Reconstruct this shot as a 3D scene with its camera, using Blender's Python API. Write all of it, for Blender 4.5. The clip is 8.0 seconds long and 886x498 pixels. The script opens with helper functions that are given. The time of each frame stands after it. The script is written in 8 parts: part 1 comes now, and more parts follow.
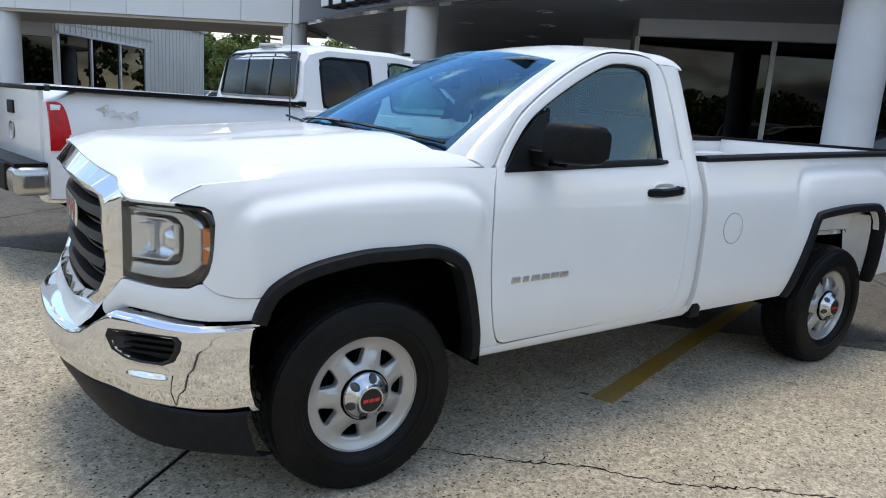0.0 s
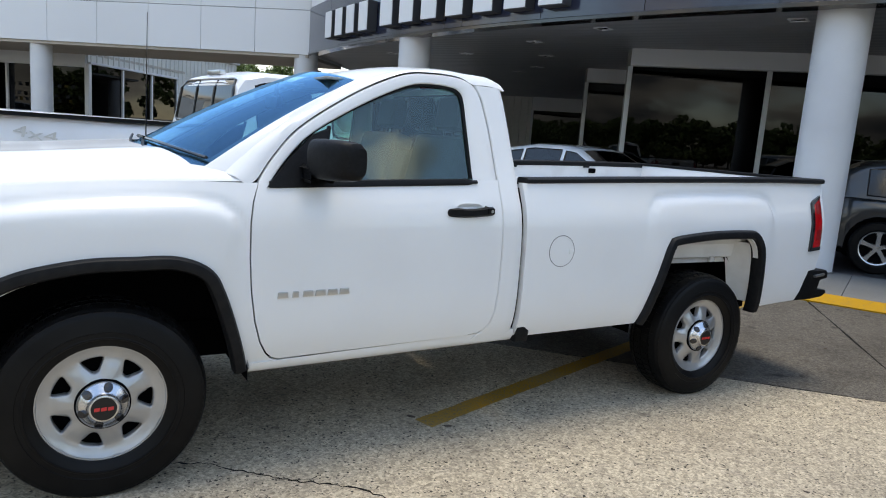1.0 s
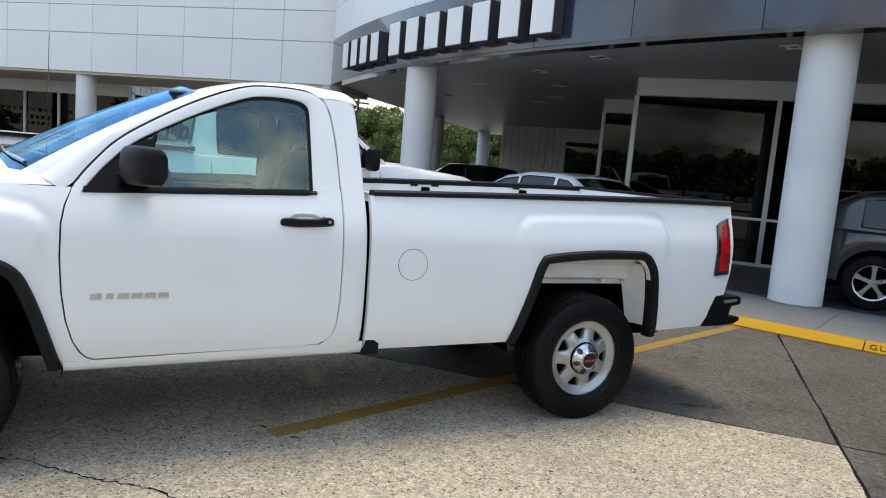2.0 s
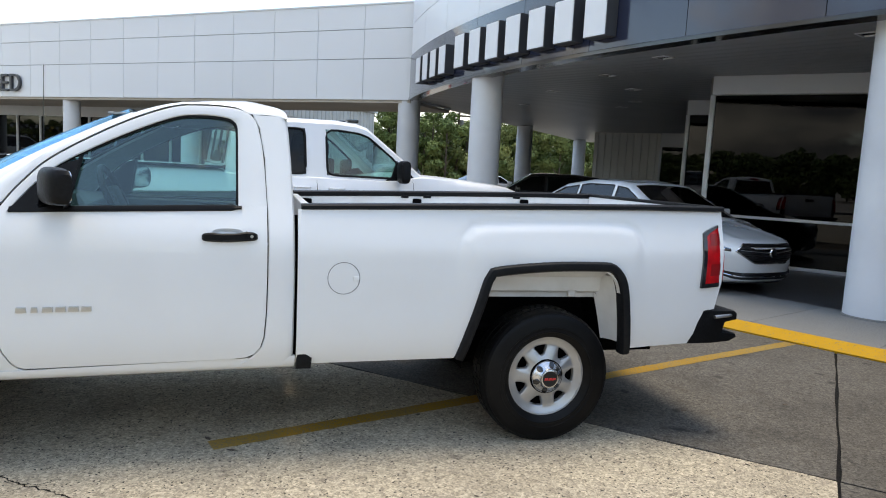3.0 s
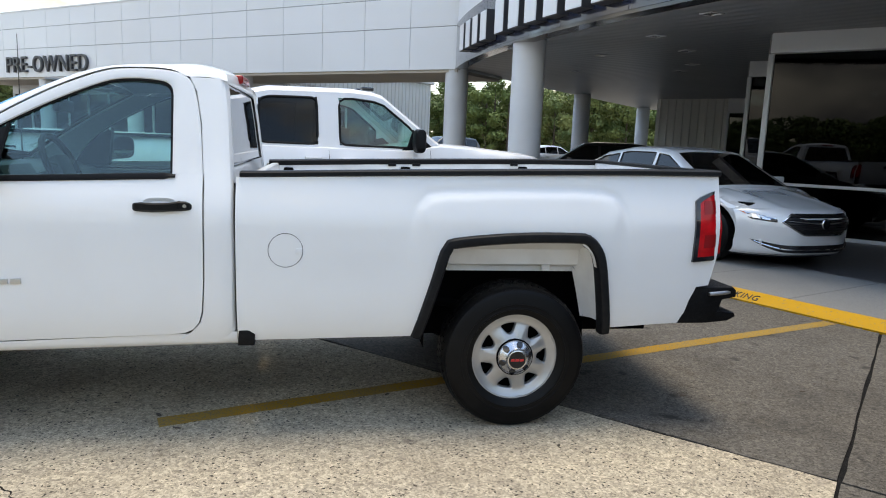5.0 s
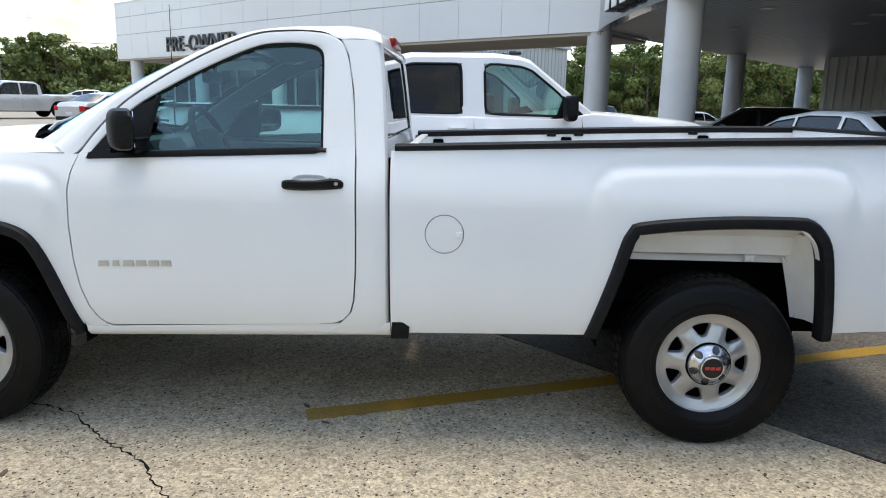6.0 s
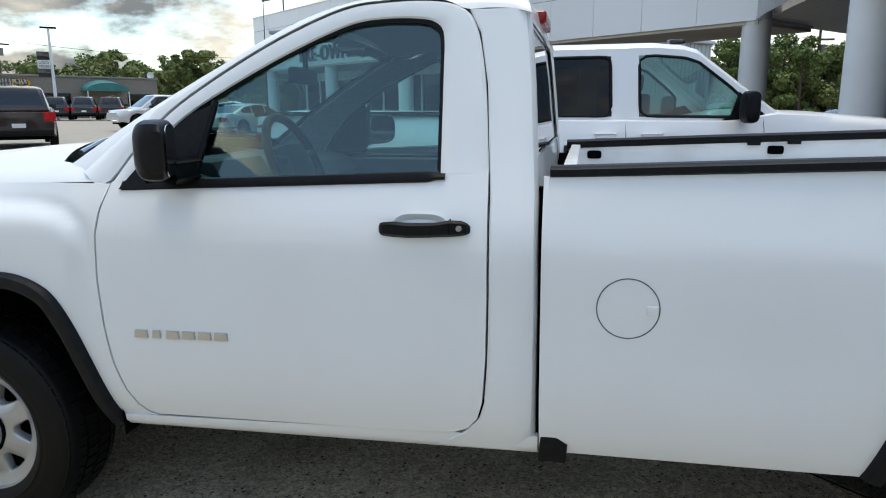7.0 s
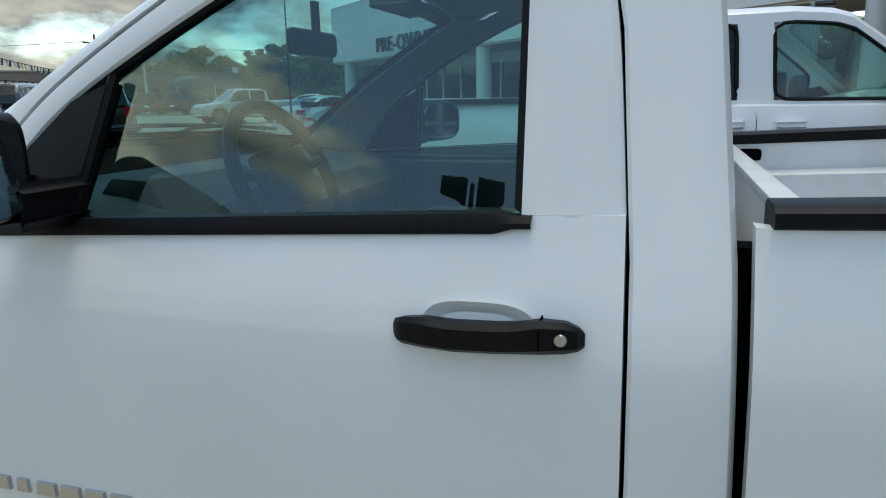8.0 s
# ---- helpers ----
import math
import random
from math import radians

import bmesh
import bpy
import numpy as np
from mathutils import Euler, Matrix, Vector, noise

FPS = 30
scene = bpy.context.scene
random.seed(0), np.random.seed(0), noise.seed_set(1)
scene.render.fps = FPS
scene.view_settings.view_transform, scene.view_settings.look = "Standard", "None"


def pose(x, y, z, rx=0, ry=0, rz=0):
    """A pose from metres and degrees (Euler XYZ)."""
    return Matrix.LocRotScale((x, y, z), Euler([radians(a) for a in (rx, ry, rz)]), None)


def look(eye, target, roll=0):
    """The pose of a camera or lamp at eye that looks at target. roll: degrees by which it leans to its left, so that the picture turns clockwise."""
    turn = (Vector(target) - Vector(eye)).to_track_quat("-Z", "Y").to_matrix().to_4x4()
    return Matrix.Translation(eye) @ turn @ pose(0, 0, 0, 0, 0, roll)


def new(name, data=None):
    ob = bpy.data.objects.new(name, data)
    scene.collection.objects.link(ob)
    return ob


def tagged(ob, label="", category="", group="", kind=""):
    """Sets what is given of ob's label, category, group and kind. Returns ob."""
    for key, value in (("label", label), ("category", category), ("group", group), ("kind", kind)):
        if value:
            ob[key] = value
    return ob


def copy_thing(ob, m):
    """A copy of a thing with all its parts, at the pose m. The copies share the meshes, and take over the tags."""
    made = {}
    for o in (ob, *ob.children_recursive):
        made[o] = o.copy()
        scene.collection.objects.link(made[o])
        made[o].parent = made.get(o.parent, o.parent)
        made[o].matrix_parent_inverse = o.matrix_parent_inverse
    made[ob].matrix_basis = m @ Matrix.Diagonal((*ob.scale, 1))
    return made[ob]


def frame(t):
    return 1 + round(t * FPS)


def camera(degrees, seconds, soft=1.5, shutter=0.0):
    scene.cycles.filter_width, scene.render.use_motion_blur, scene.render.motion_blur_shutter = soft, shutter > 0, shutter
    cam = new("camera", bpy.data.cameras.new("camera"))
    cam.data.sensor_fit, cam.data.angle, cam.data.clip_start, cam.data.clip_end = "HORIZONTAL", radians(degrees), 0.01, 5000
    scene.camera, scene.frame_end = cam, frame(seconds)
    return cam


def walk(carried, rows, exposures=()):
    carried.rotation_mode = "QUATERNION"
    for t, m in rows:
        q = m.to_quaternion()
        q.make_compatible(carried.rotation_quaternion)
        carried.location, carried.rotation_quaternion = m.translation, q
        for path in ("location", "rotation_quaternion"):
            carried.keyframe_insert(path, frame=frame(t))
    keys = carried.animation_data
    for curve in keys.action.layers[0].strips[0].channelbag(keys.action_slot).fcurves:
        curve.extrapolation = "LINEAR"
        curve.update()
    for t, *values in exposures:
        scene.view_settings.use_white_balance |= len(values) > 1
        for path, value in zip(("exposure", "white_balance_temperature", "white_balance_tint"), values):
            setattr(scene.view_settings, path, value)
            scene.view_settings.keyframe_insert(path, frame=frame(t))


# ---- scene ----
cam = camera(66.0, 8.0, 1.05)
PATH = [
    (0, (-1.148, -3.110, 1.470), (-0.057, -1.481, 1.074), 3.8),
    (0.5, (-0.655, -3.414, 1.487), (0.364, -1.733, 1.118), 2.4),
    (1, (-0.137, -3.731, 1.492), (0.842, -2.016, 1.174), 4.2),
    (1.5, (0.364, -3.998, 1.492), (1.288, -2.252, 1.179), 2.1),
    (2, (0.816, -4.234, 1.475), (1.653, -2.433, 1.237), 4.8),
    (2.2, (0.953, -4.297, 1.483), (1.77, -2.486, 1.247), 5.9),
    (3.3, (1.984, -4.465, 1.54), (2.454, -2.534, 1.311), 2.2),
    (3.5, (2.091, -4.42, 1.536), (2.565, -2.494, 1.282), 2.3),
    (4, (2.303, -4.326, 1.52), (2.754, -2.397, 1.241), 2.5),
    (5.3, (2.387, -4.283, 1.51), (2.585, -2.321, 1.178), 1.8),
    (5.5, (2.34, -4.173, 1.508), (2.4, -2.204, 1.16), 0.9),
    (6, (2.233, -3.822, 1.492), (2.196, -1.865, 1.081), 1.2),
    (6.5, (2.167, -3.311, 1.496), (1.882, -1.377, 1.074), 1.5),
    (7, (2.053, -2.778, 1.483), (1.656, -0.859, 1.081), -0.2),
    (7.5, (1.964, -2.23, 1.454), (1.372, -0.362, 1.056), 0.1),
    (8, (1.838, -1.768, 1.459), (1.221, 0.086, 1.032), -1.2),
]
walk(cam, [(t, look(eye, target, roll)) for t, eye, target, roll in PATH], [(0.0, 1.30, 7350, 8), (1.0, 1.45, 7600, 8), (2.0, 1.58, 7800, 8), (4.0, 1.66, 7900, 8), (5.5, 1.66, 7900, 8), (6.5, 1.52, 7800, 6), (7.5, 1.06, 7500, 3), (8.0, 0.94, 7450, 0)])

# ---- world, sun ----
SUN_EL, SUN_AZ = 82.0, 75.0          # degrees above the horizon; compass angle of the sun in the plan, from +x towards +y
world = bpy.data.worlds.new("sky")
scene.world = world
world.use_nodes = True
wn, wl = world.node_tree.nodes, world.node_tree.links
wn.clear()
w_out = wn.new("ShaderNodeOutputWorld")
w_bg = wn.new("ShaderNodeBackground")
w_sky = wn.new("ShaderNodeTexSky")
w_sky.sky_type, w_sky.sun_disc = "NISHITA", False
w_sky.sun_elevation, w_sky.sun_rotation = radians(SUN_EL), radians(90 - SUN_AZ)
w_sky.air_density, w_sky.dust_density, w_sky.ozone_density = 1.0, 0.4, 2.2
w_co = wn.new("ShaderNodeTexCoord")
w_map = wn.new("ShaderNodeMapping")
w_map.inputs["Scale"].default_value = (1.0, 1.0, 2.3)
w_map.inputs["Location"].default_value = (3.1, 0.4, 0.2)
w_n1 = wn.new("ShaderNodeTexNoise")
w_n1.inputs["Scale"].default_value, w_n1.inputs["Detail"].default_value, w_n1.inputs["Roughness"].default_value = 3.4, 9.0, 0.58
w_r1 = wn.new("ShaderNodeValToRGB")
w_r1.color_ramp.elements[0].position, w_r1.color_ramp.elements[1].position = 0.44, 0.54
w_n2 = wn.new("ShaderNodeTexNoise")
w_n2.inputs["Scale"].default_value, w_n2.inputs["Detail"].default_value = 5.5, 8.0
w_r2 = wn.new("ShaderNodeValToRGB")
w_r2.color_ramp.elements[0].position, w_r2.color_ramp.elements[1].position = 0.39, 0.66
w_r2.color_ramp.elements[0].color, w_r2.color_ramp.elements[1].color = (1.35, 1.55, 1.9, 1), (7.2, 7.2, 7.1, 1)
w_mix = wn.new("ShaderNodeMixRGB")
wl.new(w_co.outputs["Generated"], w_map.inputs["Vector"])
wl.new(w_map.outputs["Vector"], w_n1.inputs["Vector"])
wl.new(w_map.outputs["Vector"], w_n2.inputs["Vector"])
wl.new(w_n2.outputs["Fac"], w_r2.inputs["Fac"])
w_sep = wn.new("ShaderNodeSeparateXYZ")
wl.new(w_co.outputs["Generated"], w_sep.inputs[0])
w_high = wn.new("ShaderNodeMapRange")
w_high.inputs["From Min"].default_value, w_high.inputs["From Max"].default_value = 0.15, 0.60
w_high.inputs["To Min"].default_value, w_high.inputs["To Max"].default_value = -0.035, 0.15
wl.new(w_sep.outputs["Z"], w_high.inputs["Value"])
w_sub = wn.new("ShaderNodeMath")
w_sub.operation = "SUBTRACT"
wl.new(w_n1.outputs["Fac"], w_sub.inputs[0])
wl.new(w_high.outputs[0], w_sub.inputs[1])
w_side = wn.new("ShaderNodeMapRange")
w_side.inputs["From Min"].default_value, w_side.inputs["From Max"].default_value = -0.3, 0.8
w_side.inputs["To Min"].default_value, w_side.inputs["To Max"].default_value = -0.012, 0.025
wl.new(w_sep.outputs["Y"], w_side.inputs["Value"])
w_sub2 = wn.new("ShaderNodeMath")
w_sub2.operation = "SUBTRACT"
wl.new(w_sub.outputs[0], w_sub2.inputs[0])
wl.new(w_side.outputs[0], w_sub2.inputs[1])
wl.new(w_sub2.outputs[0], w_r1.inputs["Fac"])
wl.new(w_r1.outputs["Color"], w_mix.inputs["Fac"])
wl.new(w_sky.outputs["Color"], w_mix.inputs["Color1"])
w_zen = wn.new("ShaderNodeMapRange")
w_zen.inputs["To Min"].default_value, w_zen.inputs["To Max"].default_value = 0.33, 1.55
wl.new(w_sep.outputs["Z"], w_zen.inputs["Value"])
w_mul = wn.new("ShaderNodeMixRGB")
w_mul.blend_type = "MULTIPLY"
w_mul.inputs["Fac"].default_value = 1.0
wl.new(w_r2.outputs["Color"], w_mul.inputs["Color1"])
wl.new(w_zen.outputs[0], w_mul.inputs["Color2"])
wl.new(w_mul.outputs["Color"], w_mix.inputs["Color2"])
wl.new(w_mix.outputs["Color"], w_bg.inputs["Color"])
w_bg.inputs["Strength"].default_value = 0.145
wl.new(w_bg.outputs["Background"], w_out.inputs["Surface"])

sun = new("sun", bpy.data.lights.new("sun", "SUN"))
sun.data.energy, sun.data.angle, sun.data.color = 0.88, radians(26.0), (1.0, 0.955, 0.88)
_e, _a = radians(SUN_EL), radians(SUN_AZ)
sun.matrix_world = look((40 * math.cos(_e) * math.cos(_a), 40 * math.cos(_e) * math.sin(_a), 40 * math.sin(_e)), (0, 0, 0))

# ---- materials ----
def material(name, color, rough=0.5, metal=0.0, coat=0.0, spec=0.5):
    m = bpy.data.materials.new(name)
    m.use_nodes = True
    b = m.node_tree.nodes["Principled BSDF"]
    b.inputs["Base Color"].default_value = (*color, 1)
    b.inputs["Roughness"].default_value = rough
    b.inputs["Metallic"].default_value = metal
    b.inputs["Coat Weight"].default_value = coat
    b.inputs["Coat Roughness"].default_value = 0.03
    b.inputs["Specular IOR Level"].default_value = spec
    return m


def noisy(m, layers, bump=0.0, bump_scale=80.0, rough=None, rand=0.0):
    """Mixes further colours over the base by noise: layers of (scale, low, high, color, detail). Adds bump and rough variation."""
    nt = m.node_tree
    b = nt.nodes["Principled BSDF"]
    co = nt.nodes.new("ShaderNodeTexCoord")
    geo = nt.nodes.new("ShaderNodeNewGeometry")
    last = nt.nodes.new("ShaderNodeRGB")
    last.outputs[0].default_value = b.inputs["Base Color"].default_value
    out = last.outputs[0]
    for scale, low, high, color, detail in layers:
        n = nt.nodes.new("ShaderNodeTexNoise")
        n.inputs["Scale"].default_value, n.inputs["Detail"].default_value = scale, detail
        nt.links.new(geo.outputs["Position"], n.inputs["Vector"])
        r = nt.nodes.new("ShaderNodeMapRange")
        r.inputs["From Min"].default_value, r.inputs["From Max"].default_value = low, high
        nt.links.new(n.outputs["Fac"], r.inputs["Value"])
        mix = nt.nodes.new("ShaderNodeMixRGB")
        mix.inputs["Color2"].default_value = (*color, 1)
        nt.links.new(r.outputs[0], mix.inputs["Fac"])
        nt.links.new(out, mix.inputs["Color1"])
        out = mix.outputs[0]
    if rand:
        info = nt.nodes.new("ShaderNodeObjectInfo")
        rr = nt.nodes.new("ShaderNodeMapRange")
        rr.inputs["To Min"].default_value, rr.inputs["To Max"].default_value = 1 - rand, 1 + rand
        nt.links.new(info.outputs["Random"], rr.inputs["Value"])
        hsv = nt.nodes.new("ShaderNodeHueSaturation")
        nt.links.new(rr.outputs[0], hsv.inputs["Value"])
        nt.links.new(out, hsv.inputs["Color"])
        out = hsv.outputs[0]
    nt.links.new(out, b.inputs["Base Color"])
    if bump:
        n = nt.nodes.new("ShaderNodeTexNoise")
        n.inputs["Scale"].default_value, n.inputs["Detail"].default_value = bump_scale, 6.0
        nt.links.new(geo.outputs["Position"], n.inputs["Vector"])
        bp = nt.nodes.new("ShaderNodeBump")
        bp.inputs["Strength"].default_value, bp.inputs["Distance"].default_value = bump, 0.01
        nt.links.new(n.outputs["Fac"], bp.inputs["Height"])
        nt.links.new(bp.outputs[0], b.inputs["Normal"])
    if rough:
        n = nt.nodes.new("ShaderNodeTexNoise")
        n.inputs["Scale"].default_value, n.inputs["Detail"].default_value = 9.0, 5.0
        nt.links.new(geo.outputs["Position"], n.inputs["Vector"])
        r = nt.nodes.new("ShaderNodeMapRange")
        r.inputs["To Min"].default_value, r.inputs["To Max"].default_value = rough
        nt.links.new(n.outputs["Fac"], r.inputs["Value"])
        nt.links.new(r.outputs[0], b.inputs["Roughness"])
    return m


def glass_mat(name, tint, ior=1.5, rough=0.0, gloss=(1, 1, 1)):
    m = bpy.data.materials.new(name)
    m.use_nodes = True
    nt = m.node_tree
    nt.nodes.clear()
    o = nt.nodes.new("ShaderNodeOutputMaterial")
    mix = nt.nodes.new("ShaderNodeMixShader")
    lw = nt.nodes.new("ShaderNodeLayerWeight")
    lw.inputs["Blend"].default_value = 0.5
    f0 = min(2.0 * ((ior - 1) / (ior + 1)) ** 2, 0.3)
    pw = nt.nodes.new("ShaderNodeMath")
    pw.operation = "POWER"
    pw.inputs[1].default_value = 4.5
    nt.links.new(lw.outputs["Facing"], pw.inputs[0])
    fr = nt.nodes.new("ShaderNodeMapRange")
    fr.inputs["To Min"].default_value, fr.inputs["To Max"].default_value = f0, 1.0
    nt.links.new(pw.outputs[0], fr.inputs["Value"])
    tr = nt.nodes.new("ShaderNodeBsdfTransparent")
    tr.inputs["Color"].default_value = (*tint, 1)
    gl = nt.nodes.new("ShaderNodeBsdfGlossy")
    gl.inputs["Roughness"].default_value = rough
    gl.inputs["Color"].default_value = (*gloss, 1)
    nt.links.new(fr.outputs[0], mix.inputs[0])
    nt.links.new(tr.outputs[0], mix.inputs[1])
    nt.links.new(gl.outputs[0], mix.inputs[2])
    nt.links.new(mix.outputs[0], o.inputs["Surface"])
    return m


WHITE = noisy(material("white_paint", (0.76, 0.77, 0.77), 0.5, 0.0, 0.7, 0.15), [(3.0, 0.45, 0.75, (0.74, 0.748, 0.748), 5.0)])
WHITE_FORD = noisy(material("old_white_paint", (0.78, 0.78, 0.79), 0.3, 0.0, 0.7), [(2.0, 0.45, 0.8, (0.72, 0.72, 0.71), 6.0)])
WHITE_PEARL = material("pearl_white_paint", (0.72, 0.73, 0.73), 0.25, 0.15, 1.0)
BLACK_PLASTIC = noisy(material("black_plastic", (0.0045, 0.0047, 0.0054), 0.45, 0, 0, 0.15), [(60, 0.4, 0.7, (0.008, 0.0082, 0.0092), 4)], 0.15, 900)
GLOSS_BLACK = material("gloss_black", (0.012, 0.012, 0.014), 0.12, 0, 0.5)
GRILLE_BLACK = material("grille_black", (0.007, 0.007, 0.008), 0.38, 0, 0, 0.4)
MOULDING = noisy(material("grey_black_moulding", (0.0075, 0.0084, 0.0102), 0.5, 0, 0, 0.15), [(25, 0.4, 0.7, (0.013, 0.0135, 0.0145), 4)], 0.1, 800)
# near-black: shade of gaps and hollows put into the colour; also plain black parts
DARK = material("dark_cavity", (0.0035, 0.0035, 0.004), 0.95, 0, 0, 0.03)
CAP_METAL = material("brushed_cap", (0.62, 0.63, 0.65), 0.24, 1.0)
AGED_CHROME = material("aged_chrome", (0.50, 0.50, 0.49), 0.22, 1.0)
CHROME = material("chrome", (0.80, 0.81, 0.82), 0.045, 1.0)
SATIN = material("brushed_silver", (0.55, 0.56, 0.57), 0.3, 1.0)
WHEEL = noisy(material("painted_steel_wheel", (0.42, 0.425, 0.43), 0.30, 0.6, 0.4), [(8, 0.45, 0.75, (0.36, 0.365, 0.37), 5)])
RUBBER = noisy(material("tyre_rubber", (0.0038, 0.0038, 0.0042), 0.40, 0, 0, 0.14), [(7, 0.4, 0.7, (0.0075, 0.0073, 0.0072), 6)], 0.12, 300)
REDLENS = noisy(material("red_lens", (0.55, 0.006, 0.010), 0.22, 0, 0.15, 0.3), [(20, 0.4, 0.6, (0.42, 0.004, 0.007), 3)])
DARKRED = material("dark_red_lens", (0.26, 0.004, 0.006), 0.22, 0, 0.15, 0.3)
AMBER = material("amber_lens", (0.55, 0.13, 0.008), 0.15, 0, 0.4)
LIGHT_BAR = material("light_bar_silver", (0.58, 0.59, 0.60), 0.24, 0.85)
CLEARLENS = glass_mat("clear_lens", (0.93, 0.95, 0.96), 1.45)
LAMP_BOWL = material("lamp_reflector", (0.75, 0.76, 0.78), 0.18, 0.9)
GLASS = glass_mat("green_tinted_glass", (0.60, 0.86, 0.82), 1.58, 0.0, (0.84, 1.0, 0.95))
# windshield: blue of the reflected sky is put into the gloss colour
GLASS_WS = glass_mat("windshield_glass", (0.48, 0.70, 0.74), 1.66, 0.0, (0.32, 0.66, 1.0))
GLASS_DARK = glass_mat("privacy_glass", (0.035, 0.038, 0.042), 1.24)
GLASS_STORE = glass_mat("dark_storefront_glass", (0.05, 0.053, 0.058), 1.24)
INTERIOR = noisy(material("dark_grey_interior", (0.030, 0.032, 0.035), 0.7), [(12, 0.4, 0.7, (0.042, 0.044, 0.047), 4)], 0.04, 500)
SEATCLOTH = noisy(material("grey_seat_cloth", (0.060, 0.064, 0.070), 0.9), [(40, 0.4, 0.7, (0.045, 0.048, 0.052), 4)], 0.3, 700)
HEADLINER = noisy(material("grey_headliner", (0.34, 0.345, 0.345), 0.9), [(60, 0.4, 0.7, (0.29, 0.295, 0.295), 4)], 0.1, 600)
EMBLEM_RED = material("emblem_red", (0.55, 0.02, 0.025), 0.3, 0, 0.5)
BEDWHITE = noisy(material("bed_inside_white", (0.72, 0.73, 0.73), 0.4, 0, 0.3), [(6, 0.45, 0.75, (0.62, 0.62, 0.61), 6)])

def aggregate(m, scale, low, high, holes):
    """Pebbles of 5 to 12 mm in the face of the concrete: each cell lighter or darker than the paste, some fallen out."""
    nt = m.node_tree
    b = nt.nodes["Principled BSDF"]
    geo = nt.nodes.new("ShaderNodeNewGeometry")
    out = b.inputs["Base Color"].links[0].from_socket
    for k, (sc, lo, hi) in enumerate(((scale, low, high), (scale * 0.45, 1 - (1 - low) * 0.45, 1 + (high - 1) * 0.5))):
        vo = nt.nodes.new("ShaderNodeTexVoronoi")
        vo.inputs["Scale"].default_value = sc
        nt.links.new(geo.outputs["Position"], vo.inputs["Vector"])
        sep = nt.nodes.new("ShaderNodeSeparateColor")
        nt.links.new(vo.outputs["Color"], sep.inputs[0])
        r = nt.nodes.new("ShaderNodeMapRange")
        r.inputs["To Min"].default_value, r.inputs["To Max"].default_value = lo, hi
        nt.links.new(sep.outputs[0], r.inputs["Value"])
        hsv = nt.nodes.new("ShaderNodeHueSaturation")
        nt.links.new(r.outputs[0], hsv.inputs["Value"])
        nt.links.new(out, hsv.inputs["Color"])
        out = hsv.outputs[0]
        if k == 0:
            pit = nt.nodes.new("ShaderNodeMapRange")
            pit.inputs["From Min"].default_value, pit.inputs["From Max"].default_value = 1 - holes, 1 - holes * 0.6
            nt.links.new(sep.outputs[1], pit.inputs["Value"])
    mix = nt.nodes.new("ShaderNodeMixRGB")
    mix.inputs["Color2"].default_value = (0.045, 0.038, 0.030, 1)
    nt.links.new(pit.outputs[0], mix.inputs["Fac"])
    nt.links.new(out, mix.inputs["Color1"])
    nt.links.new(mix.outputs[0], b.inputs["Base Color"])
    return m


CONCRETE = aggregate(noisy(material("aggregate_concrete", (0.41, 0.35, 0.255), 0.9, 0, 0, 0.3),
                           [(0.45, 0.40, 0.66, (0.37, 0.312, 0.228), 6), (1.7, 0.52, 0.72, (0.29, 0.245, 0.18), 8), (11.0, 0.50, 0.68, (0.33, 0.28, 0.21), 6), (7.0, 0.67, 0.74, (0.17, 0.14, 0.11), 6)], 0.05, 160),
                     105.0, 0.62, 1.36, 0.035)
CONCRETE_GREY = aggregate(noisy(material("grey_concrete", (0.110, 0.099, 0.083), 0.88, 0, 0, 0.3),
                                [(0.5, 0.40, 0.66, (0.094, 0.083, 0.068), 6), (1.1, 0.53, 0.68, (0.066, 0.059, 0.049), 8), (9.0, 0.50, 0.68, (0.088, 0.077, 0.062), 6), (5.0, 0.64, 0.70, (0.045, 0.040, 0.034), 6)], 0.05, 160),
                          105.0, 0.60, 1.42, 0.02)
CONCRETE_FAR = noisy(material("lot_concrete", (0.36, 0.315, 0.25), 0.9, 0, 0, 0.3), [(0.12, 0.35, 0.7, (0.33, 0.30, 0.26), 6), (2.0, 0.5, 0.75, (0.27, 0.25, 0.22), 6)], 0.2, 60)
SIDEWALK = noisy(material("smooth_sidewalk", (0.215, 0.21, 0.195), 0.85, 0, 0, 0.3), [(0.9, 0.4, 0.7, (0.185, 0.182, 0.17), 6), (60, 0.5, 0.65, (0.165, 0.16, 0.15), 3)], 0.15, 90)
SLATE = noisy(material("dark_slate_floor", (0.055, 0.057, 0.062), 0.35), [(2.5, 0.4, 0.7, (0.04, 0.041, 0.045), 5)], 0.1, 40)
TAR = noisy(material("joint_sealant", (0.008, 0.0075, 0.007), 0.8, 0, 0, 0.1), [(30, 0.45, 0.7, (0.018, 0.0165, 0.015), 4)], 0.4, 150)
YELLOW = noisy(material("yellow_paint", (0.52, 0.27, 0.008), 0.7, 0, 0, 0.25), [(2.2, 0.52, 0.72, (0.42, 0.235, 0.03), 7), (45, 0.60, 0.68, (0.28, 0.19, 0.08), 4)], 0.3, 130)
YELLOW_WORN = noisy(material("worn_yellow_paint", (0.34, 0.185, 0.012), 0.85, 0, 0, 0.2), [(1.6, 0.42, 0.66, (0.31, 0.20, 0.05), 7), (90, 0.50, 0.62, (0.19, 0.145, 0.08), 4)], 0.5, 130)
STENCIL = material("black_stencil_paint", (0.02, 0.018, 0.015), 0.7)
